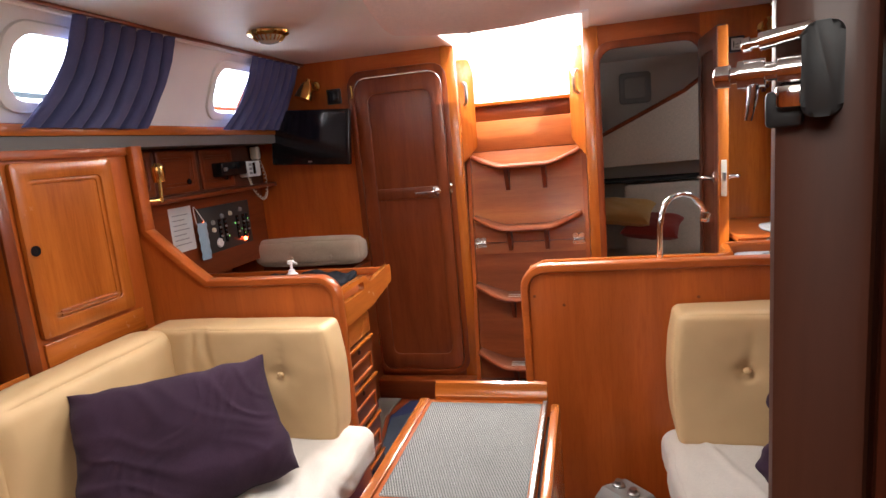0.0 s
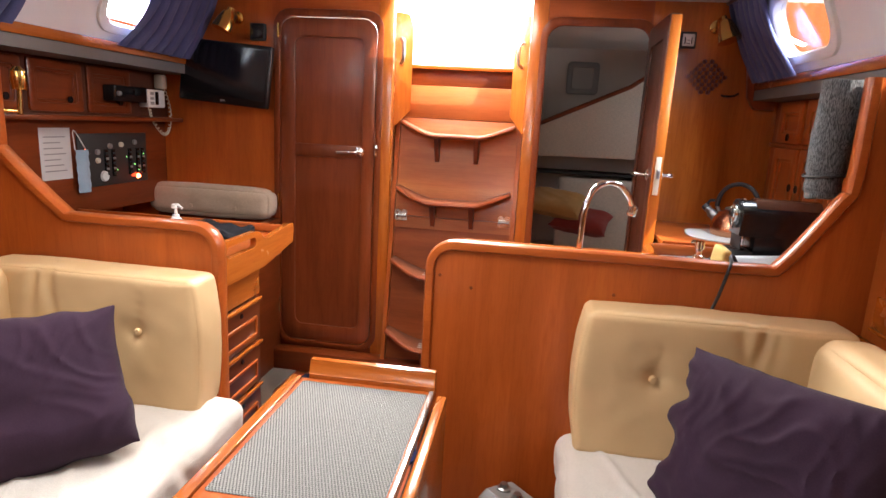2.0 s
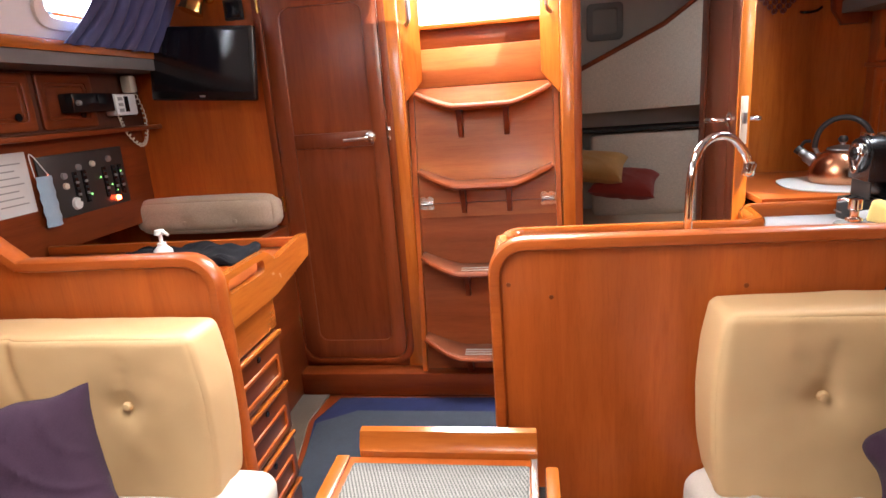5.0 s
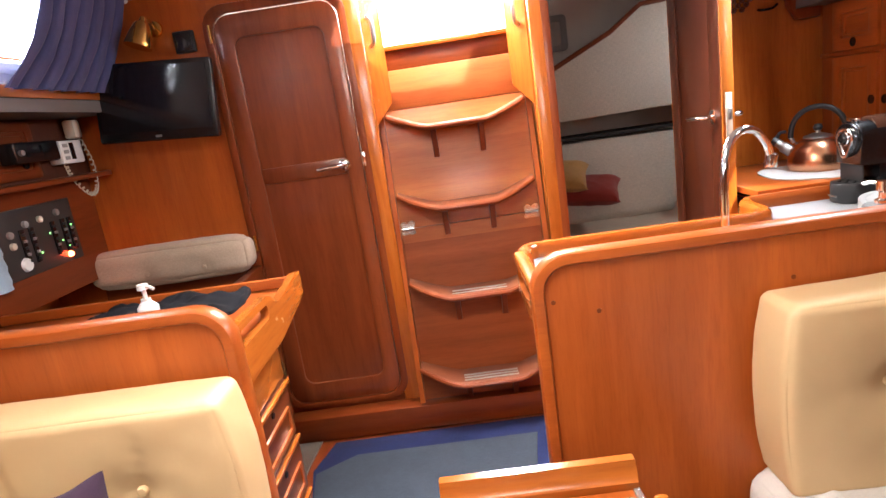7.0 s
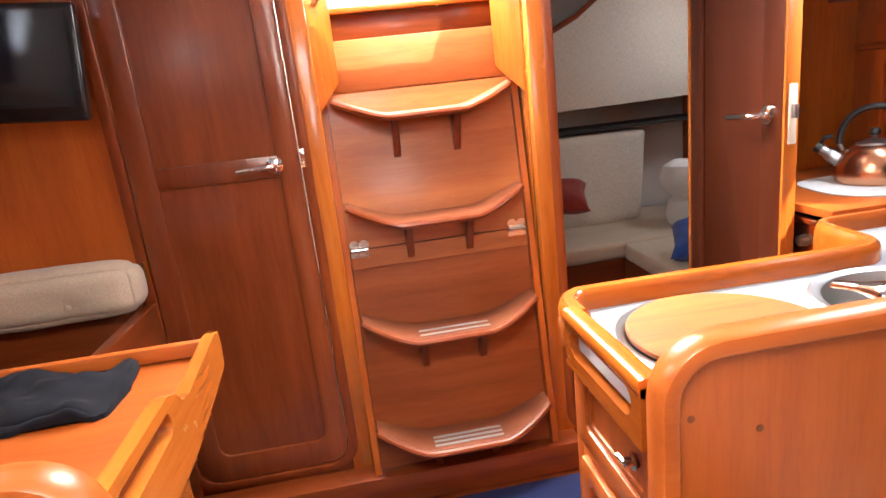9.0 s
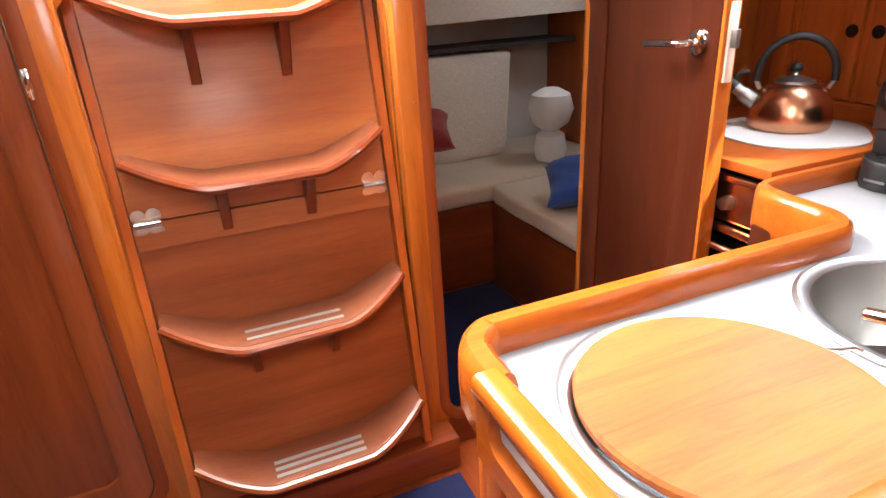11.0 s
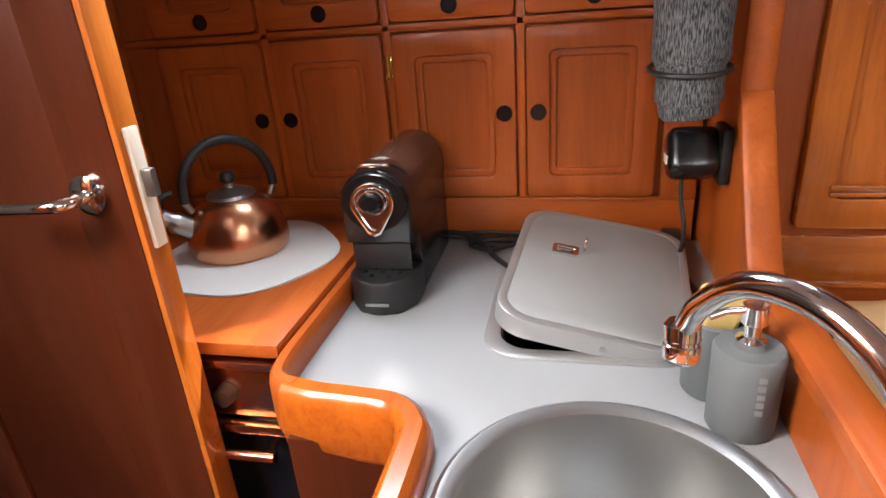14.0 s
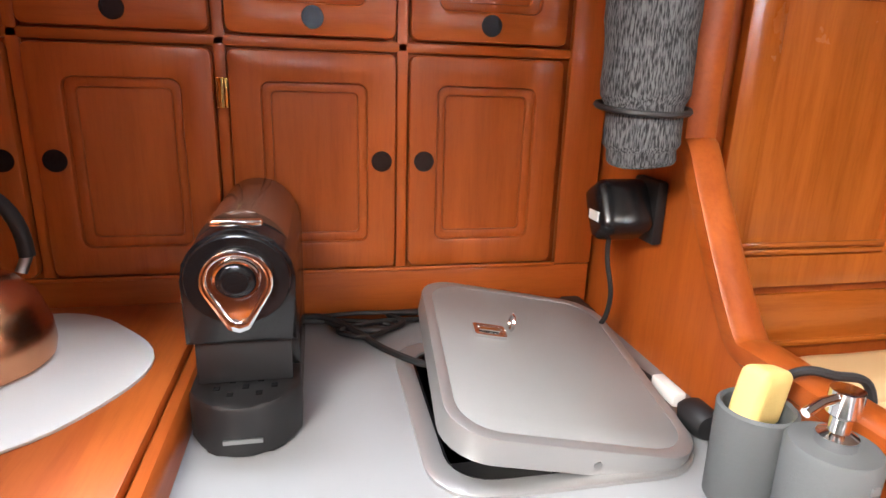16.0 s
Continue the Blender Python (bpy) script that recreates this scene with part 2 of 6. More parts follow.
def speckle():
    m, n, l, b = material("grey_mesh_fabric", 0.8, 0, 0, 0.1, 0.3)
    vec = coords(n, l, (1.0, 1.0, 0.16))
    f = noise_tex(n, l, vec, 520, 2, 0.5)
    l.new(ramp(n, l, f, [(0.38, (0.020, 0.021, 0.023)), (0.62, (0.15, 0.155, 0.16))]), b.inputs["Base Color"])
    bump(n, l, b, f, 0.5, 0.002)
    return m


MESH_CLOTH = speckle()


# ---- shape helpers ----
def bm_new():
    return bmesh.new()


def box(bm, x0, x1, y0, y1, z0, z1, bev=0.0, seg=2):
    vs = [bm.verts.new(p) for p in ((x0, y0, z0), (x1, y0, z0), (x1, y1, z0), (x0, y1, z0), (x0, y0, z1), (x1, y0, z1), (x1, y1, z1), (x0, y1, z1))]
    fs = [bm.faces.new([vs[i] for i in f]) for f in ((3, 2, 1, 0), (4, 5, 6, 7), (0, 1, 5, 4), (1, 2, 6, 5), (2, 3, 7, 6), (3, 0, 4, 7))]
    if bev > 0:
        es = list({e for f in fs for e in f.edges})
        bmesh.ops.bevel(bm, geom=es, offset=bev, segments=seg, profile=0.5, affect="EDGES")
    return bm


def lift(p, axis, t):
    u, v = p
    return {"x": (t, u, v), "y": (u, t, v), "z": (u, v, t)}[axis]


def prism(bm, poly, axis, a, b, bev=0.0, seg=2):
    """A flat outline pushed along one axis from a to b."""
    lo = [bm.verts.new(lift(p, axis, a)) for p in poly]
    hi = [bm.verts.new(lift(p, axis, b)) for p in poly]
    n = len(poly)
    fs = [bm.faces.new(lo[::-1]), bm.faces.new(hi)]
    for i in range(n):
        fs.append(bm.faces.new((lo[i], lo[(i + 1) % n], hi[(i + 1) % n], hi[i])))
    if bev > 0:
        es = list({e for f in fs[:2] for e in f.edges})
        bmesh.ops.bevel(bm, geom=es, offset=bev, segments=seg, profile=0.5, affect="EDGES")
    return bm


def ring(bm, outer, inner, axis, a, b, bev=0.0):
    """A frame between two outlines with the same number of corners."""
    n = len(outer)
    loops = [[bm.verts.new(lift(p, axis, t)) for p in q] for q, t in ((outer, a), (outer, b), (inner, b), (inner, a))]
    es = []
    for k in range(4):
        A, B = loops[k], loops[(k + 1) % 4]
        for i in range(n):
            bm.faces.new((A[i], A[(i + 1) % n], B[(i + 1) % n], B[i]))
    if bev > 0:
        for k in (1, 2):
            for i in range(n):
                es.append(bm.edges.get((loops[k][i], loops[k][(i + 1) % n])))
        bmesh.ops.bevel(bm, geom=[e for e in es if e], offset=bev, segments=2, profile=0.5, affect="EDGES")
    return bm


def rrect(u0, u1, v0, v1, r, n=5):
    out = []
    for cu, cv, a0 in ((u1 - r, v1 - r, 0), (u0 + r, v1 - r, 90), (u0 + r, v0 + r, 180), (u1 - r, v0 + r, 270)):
        for i in range(n + 1):
            a = radians(a0 + 90 * i / n)
            out.append((cu + r * math.cos(a), cv + r * math.sin(a)))
    return out


def circle(cu, cv, r, n=32):
    return [(cu + r * math.cos(2 * math.pi * i / n), cv + r * math.sin(2 * math.pi * i / n)) for i in range(n)]


def tube(bm, pts, r, seg=10, closed=False, flat=1.0):
    """A round bar along a line of points; r is one radius or one for each point."""
    pts = [Vector(p) for p in pts]
    n = len(pts)
    rs = r if isinstance(r, (list, tuple)) else [r] * n
    rows, side = [], None
    for i in range(n):
        a = pts[(i - 1) % n] if (closed or i > 0) else pts[i]
        b = pts[(i + 1) % n] if (closed or i < n - 1) else pts[i]
        d = (b - a).normalized()
        if side is None:
            side = d.orthogonal().normalized()
        side = (side - d * side.dot(d)).normalized()
        up = d.cross(side)
        rows.append([bm.verts.new(pts[i] + rs[i] * (math.cos(2 * math.pi * k / seg) * side + flat * math.sin(2 * math.pi * k / seg) * up)) for k in range(seg)])
    for i in range(n if closed else n - 1):
        A, B = rows[i], rows[(i + 1) % n]
        for k in range(seg):
            bm.faces.new((A[k], A[(k + 1) % seg], B[(k + 1) % seg], B[k]))
    if not closed:
        bm.faces.new(rows[0][::-1])
        bm.faces.new(rows[-1])
    return bm


def smooth_line(pts, steps=8):
    """Points of a smooth curve through the given ones."""
    P = [Vector(p) for p in pts]
    P = [2 * P[0] - P[1]] + P + [2 * P[-1] - P[-2]]
    out = []
    for i in range(1, len(P) - 2):
        for k in range(steps):
            t = k / steps
            a, b, c, d = P[i - 1:i + 3]
            out.append(0.5 * ((2 * b) + (c - a) * t + (2 * a - 5 * b + 4 * c - d) * t * t + (3 * b - a - 3 * c + d) * t ** 3))
    return out + [P[-2]]


def lathe(bm, prof, centre, axis="z", seg=40, turn=None, caps=True):
    """A turned shape: (radius, height) pairs about an axis through the centre."""
    rows = []
    c = Vector(centre)
    for r, h in prof:
        row = []
        for k in range(seg):
            a = 2 * math.pi * k / seg
            p = {"z": Vector((r * math.cos(a), r * math.sin(a), h)), "y": Vector((r * math.cos(a), h, r * math.sin(a))), "x": Vector((h, r * math.cos(a), r * math.sin(a)))}[axis]
            row.append(bm.verts.new(c + (turn @ p if turn else p)))
        rows.append(row)
    for A, B in zip(rows, rows[1:]):
        for k in range(seg):
            bm.faces.new((A[k], A[(k + 1) % seg], B[(k + 1) % seg], B[k]))
    if caps and prof[0][0] > 1e-6:
        bm.faces.new(rows[0][::-1])
    if caps and prof[-1][0] > 1e-6:
        bm.faces.new(rows[-1])
    bmesh.ops.remove_doubles(bm, verts=bm.verts, dist=1e-5)
    return bm


def soft_box(bm, x0, x1, y0, y1, z0, z1, r=0.04, puff=0.01, ripple=0.003, cuts=18, dimples=(), folds=0.0, seed=0.0):
    """A stuffed cushion: rounded, bulging, slightly uneven, with button dimples."""
    bmesh.ops.create_cube(bm, size=2.0)
    bmesh.ops.subdivide_edges(bm, edges=bm.edges[:], cuts=cuts, use_grid_fill=True)
    h = Vector(((x1 - x0) / 2, (y1 - y0) / 2, (z1 - z0) / 2))
    c = Vector(((x0 + x1) / 2, (y0 + y1) / 2, (z0 + z1) / 2))
    for v in bm.verts:
        q = Vector(v.co)
        p = Vector((q.x * h.x, q.y * h.y, q.z * h.z))
        inner = Vector([max(-(h[i] - r), min(h[i] - r, p[i])) for i in range(3)])
        d = p - inner
        nrm = d.normalized() if d.length > 1e-6 else Vector((0, 0, 1))
        p = inner + nrm * r
        k = [1 - q[i] ** 2 for i in range(3)]
        nd = max(range(3), key=lambda i: abs(q[i]))
        oth = [k[i] for i in range(3) if i != nd]
        p += nrm * puff * (oth[0] * oth[1]) ** 0.6
        w = c + p
        p += nrm * ripple * (noise.noise(w * 7 + Vector((seed, 0, 0))) + 0.6 * noise.noise(w * 19 + Vector((0, seed, 0))))
        if folds:
            p += nrm * folds * max(0.0, noise.noise(Vector((w.x * 4 + seed, w.y * 11, w.z * 4 + 3)))) 
        for dx, dy, dz, rad, deep in dimples:
            g = (w - Vector((dx, dy, dz))).length
            p -= nrm * deep * math.exp(-(g / rad) ** 2)
        v.co = c + p
    return bm


def pillow(bm, w, h, t, m, cuts=26, seed=0.0, crease=0.012, ruffle=0.0, pinch=0.09):
    """A scatter cushion with creased faces, lying in its own plane, set at pose m; ruffle crumples its free edge."""
    def fold(x, y, side):
        x, y = x + 0.10 * noise.noise(Vector((x * 5, y * 5, seed))), y + 0.10 * noise.noise(Vector((x * 5, y * 5, seed + 9)))
        a = noise.noise(Vector((x * 7.0 + y * 9.0 + seed, (y - x) * 1.6, side * 3.0)))
        c = noise.noise(Vector((x * 16.0 - y * 7.0, y * 3.0 + seed, side * 2.0 + 7)))
        return max(0.0, 1 - abs(a) * 5.0) * 0.8 + max(0.0, 1 - abs(c) * 4.0) * 0.5

    for side in (1, -1):
        rows = []
        for i in range(cuts + 1):
            row = []
            for j in range(cuts + 1):
                u, v = 2 * i / cuts - 1, 2 * j / cuts - 1
                e = max(0.0, (1 - abs(u) ** 5) * (1 - abs(v) ** 5))
                x = u * w / 2 * (1 - pinch * (1 - v * v))
                y = v * h / 2 * (1 - pinch * (1 - u * u))
                z = side * t / 2 * e ** 0.6
                z += crease * e ** 0.5 * (noise.noise(Vector((x * 6 + seed, y * 6, side * 3.0))) + fold(x, y, side) * 0.8) * (1 if side > 0 else -1)
                edge = max(0.0, -u - 0.72) / 0.28 + max(0.0, -v - 0.8) / 0.4
                x += (0.007 + ruffle * edge) * noise.noise(Vector((y * 12, seed, 1.0)))
                y += 0.007 * noise.noise(Vector((x * 16, seed, 5.0)))
                z += ruffle * 1.3 * edge * noise.noise(Vector((y * 24, x * 8, seed + 2.0)))
                row.append(bm.verts.new(m @ Vector((x, y, z))))
            rows.append(row)
        for i in range(cuts):
            for j in range(cuts):
                f = (rows[i][j], rows[i + 1][j], rows[i + 1][j + 1], rows[i][j + 1])
                bm.faces.new(f if side > 0 else f[::-1])
    bmesh.ops.remove_doubles(bm, verts=bm.verts, dist=2e-3)
    return bm


ORIGIN = {}


def finish(name, bm, mat, origin, flat_angle=38):
    bmesh.ops.recalc_face_normals(bm, faces=bm.faces)
    bmesh.ops.translate(bm, verts=bm.verts, vec=-Vector(origin))
    me = bpy.data.meshes.new(name)
    bm.to_mesh(me)
    bm.free()
    me.polygons.foreach_set("use_smooth", [True] * len(me.polygons))
    me.set_sharp_from_angle(angle=radians(flat_angle))
    me.materials.append(mat)
    return new(name, me)


def thing(name, place, label, category, group="", kind=""):
    ob = new(name)
    ob.empty_display_size = 0.05
    ob.location = place
    ORIGIN[ob.name] = Vector(place)
    return tagged(ob, label, category, group, kind)


def part(name, bm, mat, parent, label=""):
    o = ORIGIN[parent.name]
    ob = finish(name, bm, mat, o)
    ob.parent = parent
    ORIGIN[ob.name] = o
    return tagged(ob, label)


def solo(name, bm, mat, label, category, group="", kind="", place=(0, 0, 0)):
    ob = finish(name, bm, mat, place)
    ob.location = place
    ORIGIN[ob.name] = Vector(place)
    return tagged(ob, label, category, group, kind)


def setting(name, bm, mat, label, category="", place=(0, 0, 0)):
    return solo(name, bm, mat, label, category or name.split("_")[0], "", "structure", place)


def B(*a, **k):
    return box(bm_new(), *a, **k)


# ---- the hull and the large structure ----
FLOOR = 0.0
SALOON_CEIL = 2.02
HATCH = (-0.55, 0.03, 1.18, 1.80)          # saloon deck hatch: x0 x1 y0 y1
COMP = (-0.34, 0.35, 2.90, 3.72)           # companionway opening

floor = setting("floor", B(-1.95, 1.95, -1.2, 5.3, -0.05, -0.006), D_Y, "varnished teak cabin sole with pale seams", "floor")


def ceiling_slab(bm, x0, x1, y0, y1):
    box(bm, x0, x1, y0, y1, SALOON_CEIL, SALOON_CEIL + 0.05)


bm = bm_new()
ceiling_slab(bm, -1.29, HATCH[0], -1.2, 3.34)
ceiling_slab(bm, HATCH[0], HATCH[1], -1.2, HATCH[2])
ceiling_slab(bm, HATCH[0], HATCH[1], HATCH[3], COMP[2])
ceiling_slab(bm, HATCH[1], 1.29, -1.2, COMP[2])
ceiling_slab(bm, COMP[1], 1.29, COMP[2], 3.34)
ceiling_slab(bm, HATCH[0], COMP[0], COMP[2], 3.34)
ceiling_slab(bm, -1.29, COMP[0], 3.34, 5.3)
ceiling_slab(bm, COMP[1], 1.95, 3.34, 5.3)
setting("ceiling", bm, HEADLINER, "off-white vinyl headliner over the saloon", "ceiling")

# coamings round the openings, above the ceiling
bm = bm_new()
x0, x1, y0, y1 = COMP
box(bm, x0 - 0.03, x0 + 0.004, y0 - 0.03, 3.90, SALOON_CEIL - 0.006, SALOON_CEIL + 0.13, 0.003)
box(bm, x1 - 0.004, x1 + 0.03, y0 - 0.03, 3.90, SALOON_CEIL - 0.006, SALOON_CEIL + 0.13, 0.003)
box(bm, x0 - 0.03, x1 + 0.03, y0 - 0.034, y0 + 0.004, SALOON_CEIL - 0.008, SALOON_CEIL + 0.128, 0.003)
setting("companionway_coaming", bm, WHITE_SIDE, "white moulded coaming round the companionway hatch", "coaming")
bm = bm_new()
x0, x1, y0, y1 = HATCH
ring(bm, [(x1 + .03, y1 + .03), (x0 - .03, y1 + .03), (x0 - .03, y0 - .03), (x1 + .03, y0 - .03)], [(x1, y1), (x0, y1), (x0, y0), (x1, y0)], "z", SALOON_CEIL - 0.02, SALOON_CEIL + 0.09, 0.006)
lid = bm_new()
prism(lid, rrect(x0 - 0.028, x1 + 0.028, y0 - 0.028, y1 + 0.028, 0.05), "z", SALOON_CEIL + 0.0902, SALOON_CEIL + 0.1050, 0.003)
setting("hatch_lid", lid, ACRYLIC, "white frosted acrylic lid of the saloon deck hatch", "hatch")
hatch_rim = setting("hatch_coaming", bm, WHITE_SIDE, "white coaming of the saloon deck hatch", "coaming")


def cabin_side(s, name):
    """Slanted white cabin side with two portlights cut through it, s = -1 port, 1 starboard."""
    root = thing(name, (s * 1.36, 1.8, 1.64), "white panelled cabin side with oval portlights", "wall", "", "structure")
    top, low = (1.27, SALOON_CEIL + 0.02), (1.44, 1.63)
    spans = [(-1.2, None)]
    ports = [(0.75, 0.42), (1.76, 0.44), (2.80, 0.44)] if s < 0 else [(1.86, 0.44), (2.76, 0.44)]
    z0, z1 = 1.73, 1.95

    def xs(z):
        return top[0] + (low[0] - top[0]) * (top[1] - z) / (top[1] - low[1])

    def slab(ya, yb, za, zb):
        bm = bm_new()
        vs = []
        for y in (ya, yb):
            for z in (za, zb):
                for off in (0.0, 0.03):
                    vs.append(bm.verts.new((s * (xs(z) + off), y, z)))
        bmesh.ops.convex_hull(bm, input=vs)
        part("side_panel", bm, WHITE_SIDE, root)

    y = -1.2
    for c, w in ports:
        slab(y, c - w / 2, low[1], top[1])
        slab(c - w / 2, c + w / 2, low[1], z0)
        slab(c - w / 2, c + w / 2, z1, top[1])
        y = c + w / 2
    slab(y, 3.34, low[1], top[1])
    for c, w in ports:
        tilt = math.atan2(low[0] - top[0], top[1] - low[1])
        m = Matrix.Translation((s * xs((z0 + z1) / 2), c, (z0 + z1) / 2)) @ Matrix.Rotation(-s * tilt, 4, "Y")
        f = bm_new()
        ring(f, rrect(-w / 2 - 0.03, w / 2 + 0.03, -0.145, 0.145, 0.09), rrect(-w / 2 + 0.008, w / 2 - 0.008, -0.107, 0.107, 0.075), "x", 0.04 * s, -0.014 * s, 0.006)
        bmesh.ops.transform(f, matrix=m, verts=f.verts)
        fr = part("portlight_frame", f, WHITE, root, "white rounded plastic portlight frame")
        g = bm_new()
        prism(g, rrect(-w / 2 + 0.018, w / 2 - 0.018, -0.102, 0.102, 0.075), "x", 0.012 * s, 0.017 * s)
        bmesh.ops.transform(g, matrix=m, verts=g.verts)
        pane = part("pane", g, GLASS, root, "clear portlight glass")
        galley = s > 0 and c > 2
        pane.visible_shadow = galley
        pl = window_light("portlight_light", m @ Vector(((-0.012 if galley else 0.10) * s, 0, 0.0)), m @ Vector((-1.0 * s, 0.1 if galley else 0, -0.25)), 0.34 if galley else 0.40, 0.16 if galley else 0.22, 7.0 if galley else 2.2 if s > 0 else 6.0, (0.84, 0.90, 1.0))
        pl.data.spread = radians(120) if galley else radians(180)
    b = bm_new()
    box(b, min(s * 1.395, s * 1.435), max(s * 1.395, s * 1.435), -1.2, 3.325, 1.630, 1.672, 0.006)
    part("wooden_strip", b, L_Y, root, "varnished wooden strip under the portlights")
    b = bm_new()
    tube(b, [(s * 1.262, -1.2, 2.008), (s * 1.262, 3.325, 2.008)], 0.011, 8)
    part("curtain_rail", b, WHITE, root, "white curtain rail along the headliner")
    a_, c_ = sorted((s * 1.228, s * 1.246))
    part("headliner_batten", B(a_, c_, -1.2, 3.325, 2.006, 2.019, 0.004), D_Y, root, "reddish brown batten edging the headliner")
    return root


cabin_side(-1, "wall_port")
cabin_side(1, "wall_starboard")

for s, nm in ((-1, "port"), (1, "starboard")):
    a, b_ = sorted((s * 1.40, s * 1.95))
    setting("side_deck_" + nm, B(a, b_, -1.2, 3.33, 1.585, 1.629), DECK_LINING, "grey lining under the side deck", "side deck")
    a, b_ = sorted((s * 1.90, s * 1.95))
    setting("hull_side_" + nm, B(a, b_, -1.2, 3.334, 0, 1.629), W_Z, "plain hull lining of dark teak", "hull side")
    setting("aft_hull_side_" + nm, B(a, b_, 3.335, 5.3, 0, 2.07), W_Z, "plain hull lining of the aft cabins", "hull side")
setting("wall_forward", B(-1.95, 1.95, -1.25, -1.2, 0, 2.07), W_Z, "plain teak bulkhead closing the saloon", "wall")
b = bm_new()
ring(b, rrect(3.98, 4.42, 1.52, 1.80, 0.09), rrect(4.02, 4.38, 1.56, 1.76, 0.07), "x", 1.899, 1.880, 0.005)
setting("aft_portlight", b, WHITE, "white portlight frame in the aft cabin side", "portlight")
window_light("aft_portlight_light", (1.893, 4.20, 1.66), (0.8, 4.4, 1.0), 0.36, 0.20, 3.4, (0.9, 0.94, 1.0))
setting("wall_aft", B(-1.95, 1.95, 5.3, 5.35, 0, 2.07), BEIGE_PANEL, "plain lining closing the aft cabin", "wall")

# ---- main bulkhead with its two doorways and the companionway ----
YB = 3.33
DL = (-0.945, -0.415, 0.15, 1.905)     # port door leaf
DR = (0.425, 0.915, 0.12, 1.90)        # starboard doorway
bulk = thing("wall_aft_bulkhead", (0, YB, 0), "varnished teak bulkhead across the boat", "bulkhead", "", "structure")
b = bm_new()
box(b, -1.90, DL[0], YB, YB + 0.03, 0, 2.03)
part("port_panel", b, W_Z, bulk)
b = bm_new()
box(b, DR[1], 1.90, YB, YB + 0.03, 0, 2.03)
part("starboard_panel", b, L_Z, bulk)
part("head_panel", B(DL[0], DL[1], YB, YB + 0.03, DL[3], 2.03), W_X, bulk)
part("head_panel", B(DR[0], DR[1], YB, YB + 0.03, DR[3], 2.03), W_X, bulk)
part("sill_panel", B(DL[0], DL[1], YB, YB + 0.03, 0, DL[2]), D_X, bulk)
part("sill_panel", B(DR[0], DR[1], YB, YB + 0.03, 0, DR[2]), D_X, bulk)
part("post", B(DL[1], -0.335, YB - 0.012, YB + 0.05, 0, 2.03, 0.006), L_Z, bulk)
part("post", B(0.345, DR[0], YB - 0.012, YB + 0.05, 0, 2.03, 0.006), L_Z, bulk)
for d in (DL, DR):
    b = bm_new()
    ring(b, rrect(d[0] - 0.03, d[1] + 0.03, d[2] - 0.02, d[3] + 0.035, 0.09), rrect(d[0] + 0.004, d[1] - 0.004, d[2] + 0.004, d[3] - 0.004, 0.075), "y", YB + 0.002, YB - 0.014, 0.004)
    part("door_trim", b, D_Z, bulk)
b = bm_new()
box(b, -1.0, 0.42, YB - 0.10, YB - 0.001, 0.0, 0.115, 0.008)
part("door_step", b, D_X, bulk, "low dark wooden step below the door")
# companionway recess
for s in (-1, 1):
    b = bm_new()
    x = 0.343 * s
    poly = [(YB + 0.05, 0.0), (3.95, 0.0), (3.95, 2.015), (YB + 0.05, 2.015)]
    prism(b, poly, "x", x, x + 0.02 * s)
    part("recess_side", b, L_Z, bulk)
part("recess_back", B(-0.342, 0.342, 3.74, 3.77, 0.0, 1.60), D_Z, bulk)
bright_sky = glow("bright_daylight", (1.0, 0.99, 0.97), 3.0)
setting("backdrop", B(-0.341, 0.341, 3.935, 3.945, 1.60, 2.60), bright_sky, "bare white daylight beyond the companionway", "backdrop")
setting("cockpit_sole", B(-0.36, 0.36, 3.96, 5.3, 1.55, 1.598), WHITE_SIDE, "white cockpit floor beyond the companionway", "cockpit")
for s in (-1, 1):
    a, c = sorted((s * 0.364, s * 0.40))
    setting("cockpit_side", B(a, c, 3.40, 5.3, 0.0, 2.018), BEIGE_PANEL, "plain lining beside the companionway recess", "panel")

# ---- port door ----
d = thing("door_port", ((DL[0] + DL[1]) / 2, YB, DL[2]), "closed varnished mahogany door with framed panels", "door", "", "structure")
x0, x1, z0, z1 = DL
b = bm_new()
prism(b, rrect(x0 + 0.008, x1 - 0.008, z0 + 0.008, z1 - 0.008, 0.07), "y", YB + 0.003, YB + 0.028)
part("leaf", b, DOOR_WOOD, d)
b = bm_new()
ring(b, rrect(x0 + 0.008, x1 - 0.008, z0 + 0.008, z1 - 0.008, 0.07), rrect(x0 + 0.085, x1 - 0.075, z0 + 0.10, z1 - 0.10, 0.045), "y", YB + 0.004, YB - 0.009, 0.004)
part("frame", b, DOOR_WOOD, d)
b = bm_new()
box(b, x0 + 0.085, x1 - 0.075, YB - 0.007, YB + 0.004, 1.195, 1.262, 0.004)
part("mid_rail", b, DOOR_WOOD, d)


def lever(bm, x, y, z, s, out):
    """A door lever: rose, neck and handle; s is the way the handle points along x, out the way it stands off along y."""
    lathe(bm, [(0.0, 0), (0.026, 0), (0.026, 0.007 * out), (0.017, 0.012 * out), (0.0, 0.013 * out)], (x, y, z), "y", 24)
    tube(bm, smooth_line([(x, y, z), (x, y + out * 0.045, z), (x + s * 0.03, y + out * 0.055, z), (x + s * 0.11, y + out * 0.05, z - 0.004)], 6), 0.0085, 10)
    return bm


